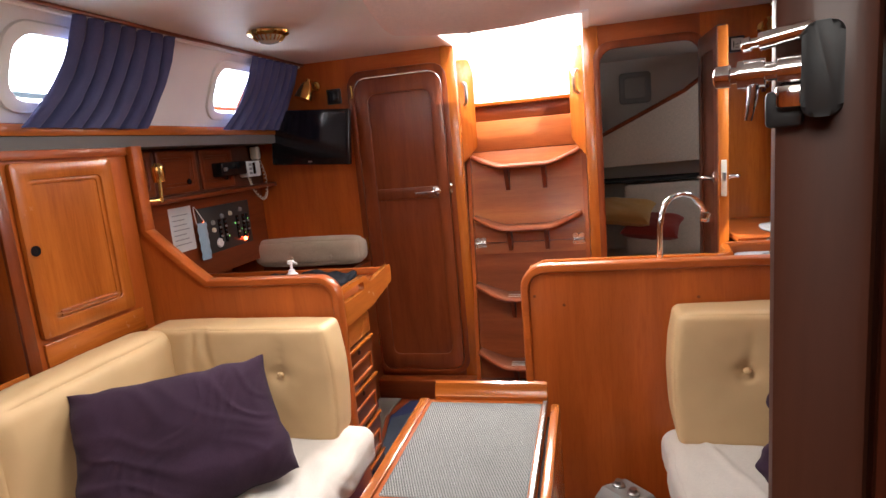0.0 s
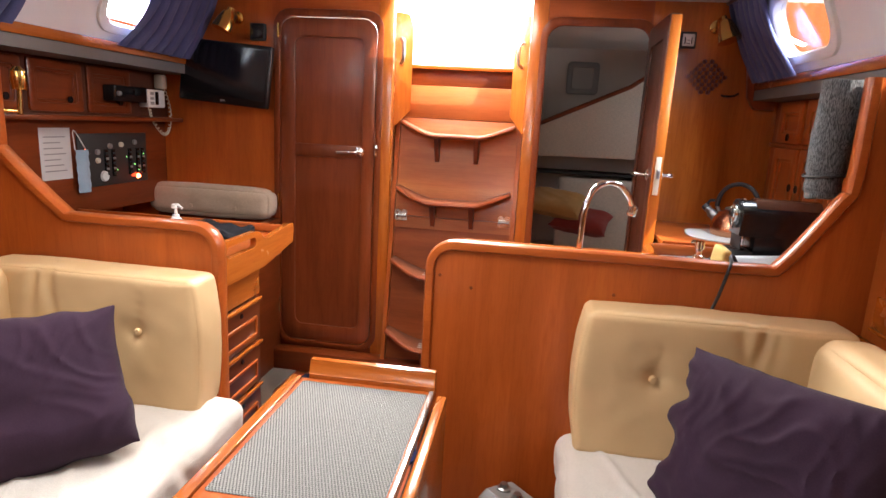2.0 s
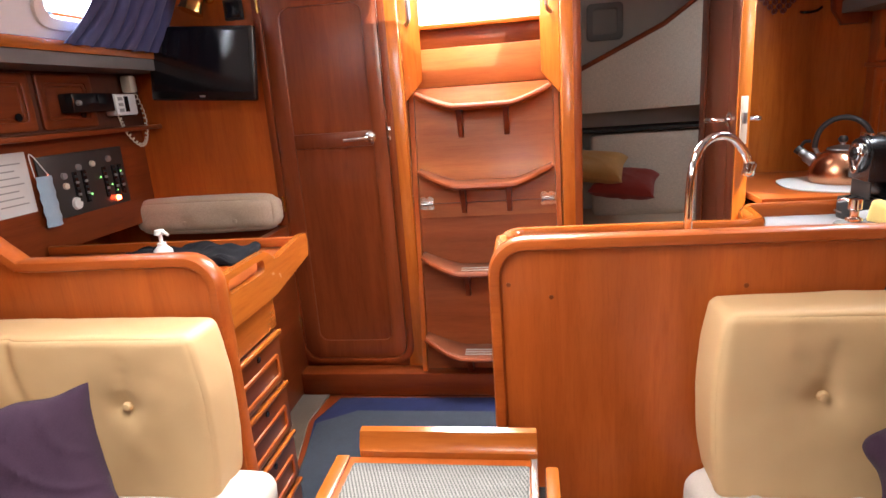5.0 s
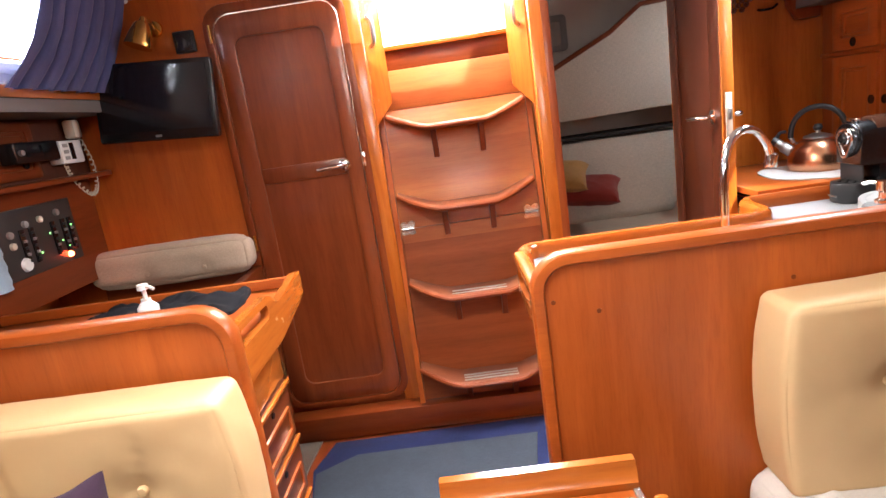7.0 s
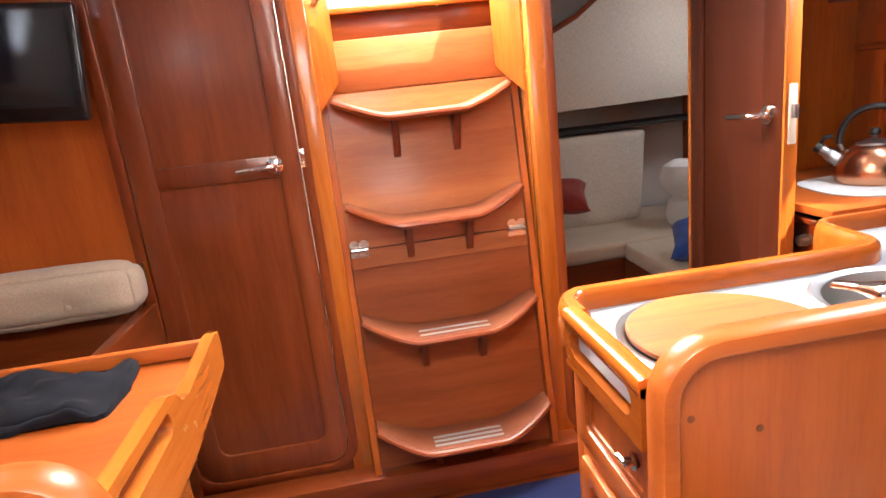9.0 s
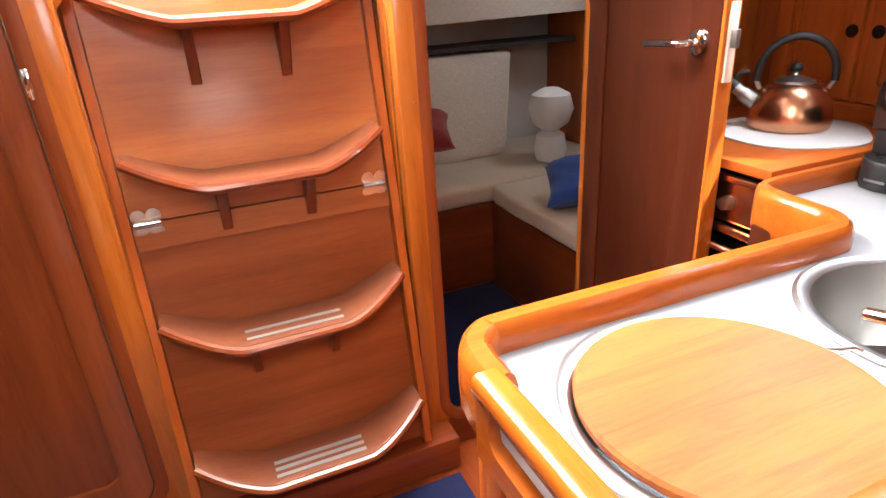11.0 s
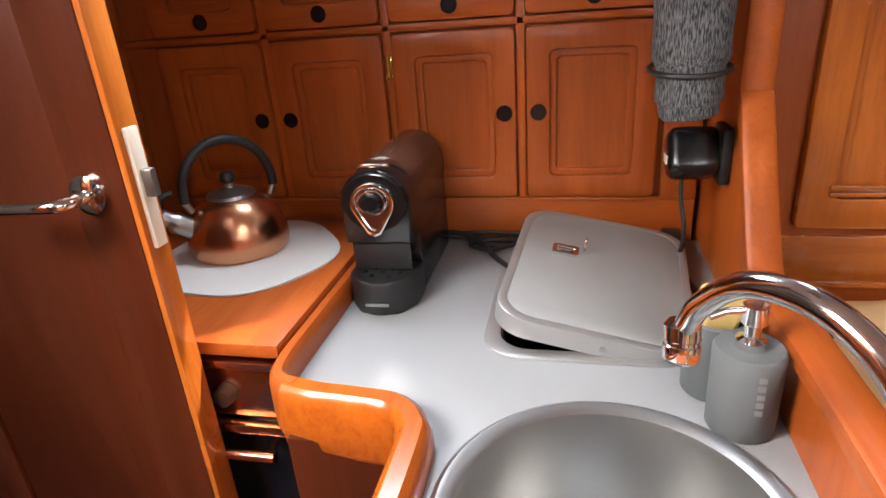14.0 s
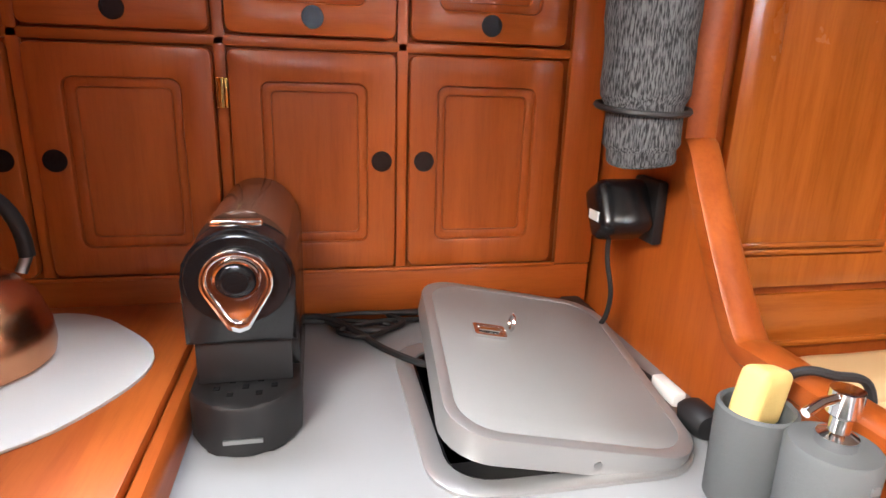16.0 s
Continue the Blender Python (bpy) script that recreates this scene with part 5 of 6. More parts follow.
def gimbal_lamp(x, z, s):
    t = thing("wall_lamp", (x, 3.32, z), "small polished brass reading lamp on the bulkhead", "lamp", "brass wall lamps")
    b = bm_new()
    lathe(b, [(0, 0), (0.032, 0), (0.030, -0.010), (0.012, -0.014), (0, -0.014)], (x, 3.328, z + 0.03), "y", 24)
    part("wall_plate", b, BRASS, t)
    b = bm_new()
    tube(b, smooth_line([(x, 3.315, z + 0.03), (x, 3.28, z + 0.06), (x - s * 0.02, 3.25, z + 0.05)], 6), 0.007, 8)
    part("arm", b, BRASS, t)
    turn = Matrix.Rotation(radians(18 * s), 3, "Y") @ Matrix.Rotation(radians(-14), 3, "X")
    b = bm_new()
    lathe(b, [(0.052, -0.068), (0.050, -0.055), (0.040, -0.010), (0.030, 0.022), (0.014, 0.034), (0.012, 0.050), (0, 0.052)], (x - s * 0.02, 3.245, z + 0.02), "z", 30, turn)
    part("shade", b, BRASS, t, "bell-shaped brass shade")


gimbal_lamp(-1.17, 1.855, 1)
gimbal_lamp(1.20, 1.88, -1)
t = thing("barometer", (-1.05, 3.31, 1.80), "small black square instrument on the bulkhead", "instrument")
part("case", B(-1.10, -1.015, 3.305, 3.329, 1.775, 1.86, 0.006), BLACK_SOFT, t)
part("dial_glass", B(-1.09, -1.025, 3.302, 3.306, 1.785, 1.85, 0.002), SCREEN, t)
t = thing("thermostat", (1.08, 3.31, 1.85), "white framed thermostat on the bulkhead", "thermostat")
part("case", B(1.045, 1.115, 3.312, 3.329, 1.81, 1.885, 0.004), BLACK_SOFT, t)
part("face", B(1.053, 1.107, 3.308, 3.313, 1.82, 1.875, 0.002), WHITE, t)
for x0, z0, w, h in ((1.062, 1.83, 0.004, 0.03), (1.072, 1.83, 0.014, 0.003), (1.072, 1.845, 0.014, 0.003), (1.092, 1.83, 0.004, 0.03)):
    part("mark", B(x0, x0 + w, 3.3065, 3.3085, z0, z0 + h), BLACK, t)
t = thing("trivet", (1.18, 3.31, 1.68), "woven ring trivet hanging on the bulkhead", "trivet")
first = None
for i in range(6):
    for j in range(6):
        if (i, j) in ((0, 0), (5, 5)):
            continue
        cx, cz = 1.185 + (i - j) * 0.0165, 1.685 + (i + j - 5) * 0.0175
        b = bm_new()
        lathe(b, [(0.0065, -0.003), (0.0108, -0.003), (0.0108, -0.010), (0.0065, -0.010), (0.0065, -0.003)], (cx, 3.328, cz), "y", 12)
        part("ring", b, D_Z, t)
b = bm_new()
poly = [(1.26, 1.98), (1.335, 1.93), (1.375, 1.60), (1.41, 1.545), (1.50, 1.545), (1.50, 1.98)]
prism(b, poly, "y", 3.295, 3.329, 0.006)
solo("corner_bracket", b, D_Z, "shaped mahogany corner panel on the bulkhead", "panel", "", "structure")
part_root = thing("wall_hook", (1.30, 3.31, 1.60), "small dark metal hook on the bulkhead", "hook")
b = bm_new()
tube(b, smooth_line([(1.265, 3.322, 1.605), (1.27, 3.30, 1.60), (1.31, 3.30, 1.602), (1.335, 3.31, 1.615)], 5), 0.005, 8)
part("hook_bar", b, BLACK, part_root)
t = thing("brass_clip_lamp", (-1.35, 2.06, 1.40), "small brass lamp clipped behind the half bulkhead", "lamp")
b = bm_new()
lathe(b, [(0.022, -0.03), (0.026, 0.0), (0.024, 0.03), (0.010, 0.045), (0, 0.046)], (-1.315, 2.075, 1.47), "z", 20)
part("shade", b, BRASS, t)
b = bm_new()
tube(b, [(-1.315, 2.075, 1.44), (-1.315, 2.07, 1.36)], 0.008, 8)
tube(b, [(-1.315, 2.072, 1.37), (-1.35, 2.036, 1.37)], 0.006, 8)
part("stem", b, BRASS, t)

# ---- rugs on the sole ----
b = bm_new()
prism(b, [(-0.66, 2.30), (-0.80, 2.98), (-0.74, 3.19), (0.40, 3.20), (0.40, 2.62), (0.05, 2.55), (-0.10, 2.30)], "z", 0.0, 0.010, 0.002)
rug = solo("carpet", b, CARPET, "deep blue carpet in front of the companionway", "carpet")
b = bm_new()
prism(b, [(-0.70, 2.42), (-0.78, 2.95), (-0.62, 3.06), (0.16, 3.06), (0.10, 2.66), (-0.12, 2.42)], "z", 0.0105, 0.016, 0.002)
solo("door_mat", b, RUG_GREY, "grey-blue mat lying on the blue carpet", "mat")
b = bm_new()
prism(b, [(-1.0, 2.66), (-1.0, 3.22), (-0.81, 3.22), (-0.83, 2.98), (-0.76, 2.66)], "z", 0.0, 0.008, 0.002)
solo("runner", b, BEIGE_RUG, "worn beige runner beside the carpet", "rug")

# ---- aft cabin seen through the doorway ----
t = thing("aft_berth", (1.1, 4.5, 0), "aft cabin berth with pale cushions on a teak base", "berth")
part("base", B(0.46, 1.88, 4.33, 5.1, 0.0, 0.42, 0.005), D_X, t)
part("side_base", B(1.11, 1.88, 3.45, 4.329, 0.0, 0.42, 0.005), D_Y, t)
b = bm_new()
soft_box(b, 0.46, 1.88, 4.315, 5.05, 0.42, 0.525, 0.03, 0.006, 0.004, 22, (), 0.0, 41)
part("mattress", b, GREY_SEAT, t)
b = bm_new()
soft_box(b, 1.095, 1.88, 3.45, 4.31, 0.42, 0.52, 0.03, 0.006, 0.004, 22, (), 0.0, 42)
part("side_mattress", b, GREY_SEAT, t)
b = bm_new()
soft_box(b, 0.62, 1.45, 4.74, 4.86, 0.53, 1.06, 0.03, 0.006, 0.003, 20, (), 0.0, 43)
for v in b.verts:
    k = (v.co.z - 0.53) / 0.53
    v.co.y += 0.10 * (k - 0.3)
    if v.co.x > 1.2:
        v.co.x += 0.10 * (k - 0.5)
part("back_cushion", b, BEIGE_PANEL, t, "pale slanted back cushion")
b = bm_new()
prism(b, [(0.40, 1.21), (1.95, 1.235), (1.95, 1.90), (1.25, 1.86), (1.05, 1.72), (0.40, 1.42)], "y", 4.72, 4.76, 0.004)
setting("aft_lining", b, BEIGE_PANEL, "beige lining panel along the aft cabin", "panel")
b = bm_new()
tube(b, [(0.40, 4.715, 1.425), (1.05, 4.715, 1.725), (1.25, 4.715, 1.865), (1.95, 4.715, 1.905)], 0.016, 8)
setting("aft_moulding", b, D_X, "dark wooden moulding over the lining panel", "moulding")
setting("aft_partition", B(0.35, 1.95, 5.10, 5.13, 0.4, 2.02), HEADLINER, "grey-white lining at the back of the aft cabin", "panel")
setting("aft_shelf", B(0.36, 1.89, 4.80, 5.09, 1.08, 1.10), SHADE_BLACK, "aft cabin shelf coloured near-black for its shaded recess", "shelf")
t = thing("ventilator", (0.72, 5.05, 1.8), "square grey ventilator in the aft cabin", "ventilator")
b = bm_new()
ring(b, rrect(0.62, 0.86, 1.68, 1.92, 0.03), rrect(0.66, 0.82, 1.72, 1.88, 0.02), "y", 5.098, 5.07, 0.004)
part("frame", b, GREY_LID, t)
part("louvre", B(0.655, 0.825, 5.085, 5.097, 1.715, 1.885), GREY_PLASTIC, t)
for nm_, mat_, tl, tr, bl_, col in (("ochre", OCHRE_CLOTH, (0.40, 4.74, 0.98), (0.84, 4.64, 0.93), (0.36, 4.46, 0.85), "soft ochre pillow on the aft berth"), ("red", RED_CLOTH, (0.60, 4.73, 0.86), (1.02, 4.62, 0.82), (0.55, 4.42, 0.74), "dull red pillow on the aft berth"), ("blue", BLUE_CLOTH, (1.24, 4.02, 0.64), (1.56, 3.82, 0.72), (1.09, 3.84, 0.56), "bright blue pillow on the aft berth")):
    b = bm_new()
    pillow(b, 0.40, 0.30, 0.12, plane_pose(tl, tr, bl_), 20, 5.0)
    solo("berth_pillow", b, mat_, col, "pillow", "aft cabin pillows")
b = bm_new()
lathe(b, [(0, 0), (0.07, 0.01), (0.085, 0.06), (0.07, 0.14), (0.04, 0.16), (0.09, 0.20), (0.115, 0.27), (0.095, 0.34), (0.04, 0.37), (0, 0.375)], (1.525, 4.47, 0.53), "z", 28)
solo("soft_toy", b, WHITE, "plain white rounded soft toy on the berth", "toy")
b = bm_new()
prism(b, [(0.44, 3.40), (0.44, 4.30), (1.09, 4.30), (1.09, 3.40)], "z", 0.0, 0.010, 0.002)
solo("cabin_carpet", b, CARPET, "deep blue carpet in the aft cabin", "carpet")


# ---- galley ----
CZ = 0.930
SINKS = ((0.350, 2.281), (0.752, 2.278))


def filled(bm, loops, z, drop):
    """A flat slab with holes: the first loop is its outline, the others are cut out."""
    edges = []
    for loop in loops:
        vs = [bm.verts.new((p[0], p[1], z)) for p in loop]
        edges += [bm.edges.new((vs[i], vs[(i + 1) % len(vs)])) for i in range(len(vs))]
    res = bmesh.ops.triangle_fill(bm, edges=edges, use_beauty=True)
    fs = [g for g in res["geom"] if isinstance(g, bmesh.types.BMFace)]
    ex = bmesh.ops.extrude_face_region(bm, geom=fs)
    bmesh.ops.translate(bm, verts=[g for g in ex["geom"] if isinstance(g, bmesh.types.BMVert)], vec=(0, 0, -drop))
    return bm


top = [(0.115, 2.067), (0.115, 2.435), (0.122, 2.468), (0.150, 2.495), (0.83, 2.50), (0.875, 2.54), (0.90, 2.68), (0.96, 2.722), (1.515, 2.722), (1.515, 2.067)]
COOL = rrect(1.045, 1.395, 2.150, 2.450, 0.055, 5)
counter = thing("worktop", (0.8, 2.3, 0.9), "grey speckled laminate galley worktop", "worktop", "", "structure")
part("laminate", filled(bm_new(), [top, circle(*SINKS[0], 0.178, 40), circle(*SINKS[1], 0.178, 40), rrect(1.055, 1.385, 2.160, 2.440, 0.05, 5)], CZ, 0.028), COUNTER, counter)

unit = thing("galley_unit", (0.5, 2.3, 0), "teak galley unit under the worktop", "cabinet")
part("end_panel", B(0.150, 0.170, 2.072, 2.48, 0.0, 0.90, 0.003), W_Z, unit)
part("front_panel", B(0.150, 0.86, 2.481, 2.50, 0.0, 0.90), W_Z, unit)
# shade below the fiddle rail, done with the dark timber colour
part("return_panel", B(0.861, 0.885, 2.48, 2.70, 0.0, 0.90, 0.003), DEEP_SHADE, unit)
for y0, y1, z0, z1 in ((2.13, 2.46, 0.66, 0.85), (2.13, 2.46, 0.08, 0.62)):
    dd = part("door", panel_front(bm_new(), 1, 0.149, y0, y1, z0, z1, 0.045, 0.014), W_Z, unit)
    b = bm_new()
    lathe(b, [(0, 0.002), (0.016, 0.002), (0.016, -0.004), (0.010, -0.007), (0.008, -0.018), (0, -0.019)], (0.135, 2.20, (z1 + z0) / 2 + 0.02), "x", 18)
    tube(b, [(0.119, 2.20, (z1 + z0) / 2 + 0.02), (0.117, 2.225, (z1 + z0) / 2 + 0.018)], 0.005, 8)
    part("latch", b, CHROME, dd, "small chrome latch")
for x0, x1 in ((0.15, 0.47), (0.50, 0.82)):
    b = bm_new()
    ring(b, rrect(x0, x1, 0.10, 0.84, 0.012, 3), rrect(x0 + 0.05, x1 - 0.05, 0.15, 0.79, 0.012, 3), "y", 2.501, 2.515, 0.004)
    prism(b, rrect(x0 + 0.02, x1 - 0.02, 0.12, 0.82, 0.01, 3), "y", 2.499, 2.504)
    part("door", b, W_Z, unit)

# fiddle rail that winds round the worktop
rl = thing("worktop_fiddle", (0.5, 2.5, 0.93), "thick honey-coloured varnished fiddle rail round the worktop", "rail", "", "structure")


def rail(bm, pts, w, z0, z1, n=14):
    rows = []
    for i, p in enumerate(pts):
        q = (pts[min(i + 1, len(pts) - 1)] - pts[max(i - 1, 0)]).normalized()
        side = Vector((-q.y, q.x, 0))
        row = []
        for k in range(n):
            a = 2 * math.pi * k / n
            cu, su = math.cos(a), math.sin(a)
            row.append(bm.verts.new(Vector((p[0], p[1], 0)) + side * (w * math.copysign(abs(cu) ** 0.55, cu)) + Vector((0, 0, (z0 + z1) / 2 + (z1 - z0) / 2 * math.copysign(abs(su) ** 0.55, su)))))
        rows.append(row)
    for A, C in zip(rows, rows[1:]):
        for k in range(n):
            bm.faces.new((A[k], A[(k + 1) % n], C[(k + 1) % n], C[k]))
    bm.faces.new(rows[0])
    bm.faces.new(rows[-1][::-1])
    return bm


line = [(0.128, 2.395, 0), (0.1290, 2.440, 0), (0.136, 2.476, 0), (0.160, 2.502, 0), (0.200, 2.509, 0), (0.45, 2.507, 0), (0.78, 2.504, 0), (0.84, 2.512, 0), (0.872, 2.545, 0), (0.880, 2.60, 0), (0.884, 2.655, 0), (0.894, 2.702, 0)]
part("long_rail", rail(bm_new(), smooth_line(line, 6), 0.0235, 0.862, 0.973), HONEY_X, rl, "long straight fiddle rail")
line = [(0.892, 2.69, 0), (0.908, 2.722, 0), (0.95, 2.733, 0), (1.02, 2.735, 0), (1.20, 2.735, 0), (1.515, 2.735, 0)]
part("stove_rail", rail(bm_new(), smooth_line(line, 6), 0.0145, 0.87, 0.974), W_X, rl, "short rail beside the stove")
b = bm_new()
loops = [[(2.100, 0.862), (2.100, 0.962), (2.118, 0.973), (2.405, 0.973), (2.405, 0.862)], rrect(2.130, 2.375, 0.895, 0.945, 0.022, 4)]
edges = []
for loop in loops:
    vs = [b.verts.new((0.100, p[0], p[1])) for p in loop]
    edges += [b.edges.new((vs[i], vs[(i + 1) % len(vs)])) for i in range(len(vs))]
res = bmesh.ops.triangle_fill(b, edges=edges, use_beauty=True)
fs = [g for g in res["geom"] if isinstance(g, bmesh.types.BMFace)]
ex = bmesh.ops.extrude_face_region(b, geom=fs)
bmesh.ops.translate(b, verts=[g for g in ex["geom"] if isinstance(g, bmesh.types.BMVert)], vec=(0.032, 0, 0))
part("end_rail", b, HONEY_Y, rl, "end rail with a hand slot")
part("rail_cap", rail(bm_new(), [Vector((0.116, 2.10, 0)), Vector((0.116, 2.25, 0)), Vector((0.115, 2.405, 0))], 0.0195, 0.945, 0.977), HONEY_Y, rl, "rounded grab bar")


# ---- sinks ----
def sink(cx, cy):
    t = thing("sink", (cx, cy, CZ), "round brushed stainless steel sink set in the worktop", "sink", "galley sinks")
    b = bm_new()
    prof = [(0.176, -0.003), (0.194, 0.001), (0.194, 0.003), (0.188, 0.007), (0.177, 0.006), (0.170, 0.001), (0.167, -0.010), (0.163, -0.110), (0.150, -0.140), (0.115, -0.150), (0.036, -0.154)]
    lathe(b, prof, (cx, cy, CZ), "z", 56, None, False)
    bowl = part("bowl", b, STEEL, t)
    b = bm_new()
    lathe(b, [(0.042, -0.1525), (0.040, -0.149), (0.030, -0.150), (0.026, -0.156), (0.0, -0.157)], (cx, cy, CZ), "z", 28)
    part("drain", b, CHROME, t, "chrome drain with strainer")
    return t


for c in SINKS:
    sink(*c)
b = bm_new()
lathe(b, [(0, 0.002), (0.1645, 0.002), (0.1685, 0.005), (0.169, 0.013), (0.165, 0.017), (0, 0.0172)], (*SINKS[0], CZ), "z", 64)
t = thing("cutting_board", (*SINKS[0], CZ), "round oiled wooden board covering a sink", "cutting board")
part("board", b, BOARD, t)
b = bm_new()
tube(b, [(0.515, 2.300, CZ + 0.012), (0.535, 2.289, CZ + 0.012), (0.552, 2.283, CZ + 0.012), (0.566, 2.279, CZ + 0.004)], 0.0022, 8)
part("chain", b, STEEL, t, "short steel plug chain")

# ---- mixer tap ----
t = thing("mixer_tap", (0.560, 2.142, CZ), "tall curved chrome mixer tap with a long flat lever", "tap")
b = bm_new()
rows = []
for f, (cx, cy, ax, ay, z0, tilt) in enumerate(((0.560, 2.142, 0.026, 0.031, 0.0, 0.0), (0.561, 2.143, 0.026, 0.031, 0.004, 0.0), (0.562, 2.147, 0.024, 0.033, 0.024, 0.10), (0.563, 2.150, 0.023, 0.037, 0.042, 0.22), (0.563, 2.152, 0.019, 0.036, 0.050, 0.24))):
    rows.append([b.verts.new((cx + ax * math.cos(2 * math.pi * i / 32), cy + ay * math.sin(2 * math.pi * i / 32), CZ + z0 + tilt * ay * math.sin(2 * math.pi * i / 32))) for i in range(32)])
for A, C in zip(rows, rows[1:]):
    for i in range(32):
        b.faces.new((A[i], A[(i + 1) % 32], C[(i + 1) % 32], C[i]))
b.faces.new(rows[-1])
b.faces.new(rows[0][::-1])
part("body", b, CHROME, t)
b = bm_new()
lathe(b, [(0, 0.036), (0.0155, 0.036), (0.0165, 0.042), (0.0165, 0.060), (0.0135, 0.066), (0.011, 0.068), (0, 0.068)], (0.566, 2.129, CZ), "z", 28)
part("collar", b, CHROME, t)
b = bm_new()
arc = [(0.566, 2.129, 0.985), (0.568, 2.130, 1.08), (0.573, 2.135, 1.165), (0.592, 2.149, 1.222), (0.632, 2.176, 1.248), (0.680, 2.206, 1.240), (0.716, 2.226, 1.205), (0.730, 2.234, 1.176)]
tube(b, smooth_line(arc, 9), 0.0098, 18)
part("spout", b, CHROME, t)
b = bm_new()
turn = Matrix.Rotation(radians(12), 3, "Y")
lathe(b, [(0.0115, 0.016), (0.0150, 0.012), (0.0150, 0.000), (0.0138, -0.001), (0.0138, -0.004), (0.0150, -0.005), (0.0150, -0.016), (0.0125, -0.020), (0.009, -0.020)], (0.733, 2.235, 1.163), "z", 24, turn)
part("aerator", b, CHROME, t)
b = bm_new()
tube(b, [(0.560, 2.160, 0.972), (0.559, 2.168, 0.984), (0.558, 2.176, 0.996)], [0.020, 0.0195, 0.016], 20)
part("cartridge", b, CHROME, t)
b = bm_new()
line = smooth_line([(0.558, 2.152, 1.000), (0.557, 2.180, 1.008), (0.556, 2.215, 1.003), (0.555, 2.250, 0.997), (0.554, 2.282, 0.990)], 8)
tube(b, line, [0.008 + 0.010 * max(0.0, 1 - abs(i / (len(line) - 1) - 0.22) * 2.6) + 0.004 * (1 - i / (len(line) - 1)) for i in range(len(line))], 16, False, 0.5)
part("lever", b, CHROME, t)

# ---- cool box ----
t = thing("cool_box", (1.22, 2.30, CZ), "top-opening cool box with its lid lying askew", "cool box")
b = bm_new()
ring(b, rrect(1.035, 1.405, 2.140, 2.460, 0.062, 6), rrect(1.060, 1.380, 2.165, 2.435, 0.050, 6), "z", CZ - 0.004, CZ + 0.005, 0.002)
part("rim", b, ALUMINIUM, t, "thin metal rim round the opening")
b = bm_new()
ring(b, rrect(1.057, 1.383, 2.162, 2.438, 0.050, 6), rrect(1.064, 1.376, 2.169, 2.431, 0.048, 6), "z", CZ - 0.32, CZ + 0.001)
prism(b, rrect(1.060, 1.380, 2.165, 2.435, 0.048, 6), "z", CZ - 0.32, CZ - 0.31)
part("liner", b, BLACK, t)
for x0_, x1_, y0_, y1_, z0_, mat_ in ((1.075, 1.115, 2.20, 2.30, 0.085, WHITE), (1.125, 1.20, 2.185, 2.25, 0.10, PAPER), (1.22, 1.33, 2.22, 2.40, 0.17, GREY_PLASTIC)):
    part("packet", B(x0_, x1_, y0_, y1_, CZ - 0.309, CZ - z0_, 0.006), mat_, t, "pale packet lying in the cool box")
m_lid = Matrix.Translation((1.240, 2.281, CZ + 0.040)) @ Matrix.Rotation(radians(-5), 4, "Z") @ Matrix.Rotation(radians(-5.5), 4, "Y") @ Matrix.Rotation(radians(10.0), 4, "X")
b = bm_new()
prism(b, rrect(-0.190, 0.190, -0.148, 0.148, 0.055, 7), "z", -0.014, 0.018, 0.004)
bmesh.ops.transform(b, matrix=m_lid, verts=b.verts)
lid_ob = part("lid", b, GREY_LID, t, "light grey lid lying askew")
b = bm_new()
ring(b, rrect(-0.193, 0.193, -0.151, 0.151, 0.057, 7), rrect(-0.178, 0.178, -0.136, 0.136, 0.049, 7), "z", -0.014, 0.0190, 0.002)
bmesh.ops.transform(b, matrix=m_lid, verts=b.verts)
part("edge_band", b, ALUMINIUM, lid_ob, "rounded grey edge band")
b = bm_new()
box(b, 0.025, 0.055, 0.040, 0.085, 0.018, 0.0205, 0.001)
ring(b, rrect(0.024, 0.056, 0.039, 0.086, 0.005, 3), rrect(0.029, 0.051, 0.044, 0.081, 0.004, 3), "z", 0.018, 0.023, 0.001)
tube(b, [(0.040, 0.048, 0.024), (0.040, 0.078, 0.024)], 0.0035, 8)
tube(b, [(0.052 + 0.011 * math.cos(a), 0.030, 0.032 + 0.011 * math.sin(a)) for a in [2 * math.pi * i / 20 for i in range(20)]], 0.0022, 6, True)
bmesh.ops.transform(b, matrix=m_lid, verts=b.verts)
part("lift_ring", b, CHROME, lid_ob, "chrome flush lift ring")
b = bm_new()
lathe(b, [(0, -0.001), (0.005, -0.001), (0.005, 0.001), (0, 0.001)], (-0.1935, -0.02, 0.0), "x", 12)
bmesh.ops.transform(b, matrix=m_lid, verts=b.verts)
part("screw", b, STEEL, lid_ob)

# ---- sponge cup and soap dispenser ----
t = thing("tumbler", (0.995, 2.142, CZ), "grey stoneware tumbler holding a sponge", "tumbler")
b = bm_new()
lathe(b, [(0, 0.0), (0.034, 0.0), (0.037, 0.004), (0.038, 0.108), (0.035, 0.111), (0.032, 0.108), (0.031, 0.012), (0, 0.010)], (0.995, 2.142, CZ), "z", 36)
part("cup", b, STONE_CUP, t)
for i in range(5):
    part("print", B(0.9555, 0.9575, 2.134, 2.141, CZ + 0.045 + i * 0.011, CZ + 0.052 + i * 0.011), PRINT, t)
b = bm_new()
m_sp = Matrix.Translation((0.993, 2.144, CZ + 0.105)) @ Matrix.Rotation(radians(20), 4, "Z") @ Matrix.Rotation(radians(14), 4, "X")
soft_box(b, -0.014, 0.014, -0.027, 0.031, -0.012, 0.046, 0.008, 0.001, 0.002, 10)
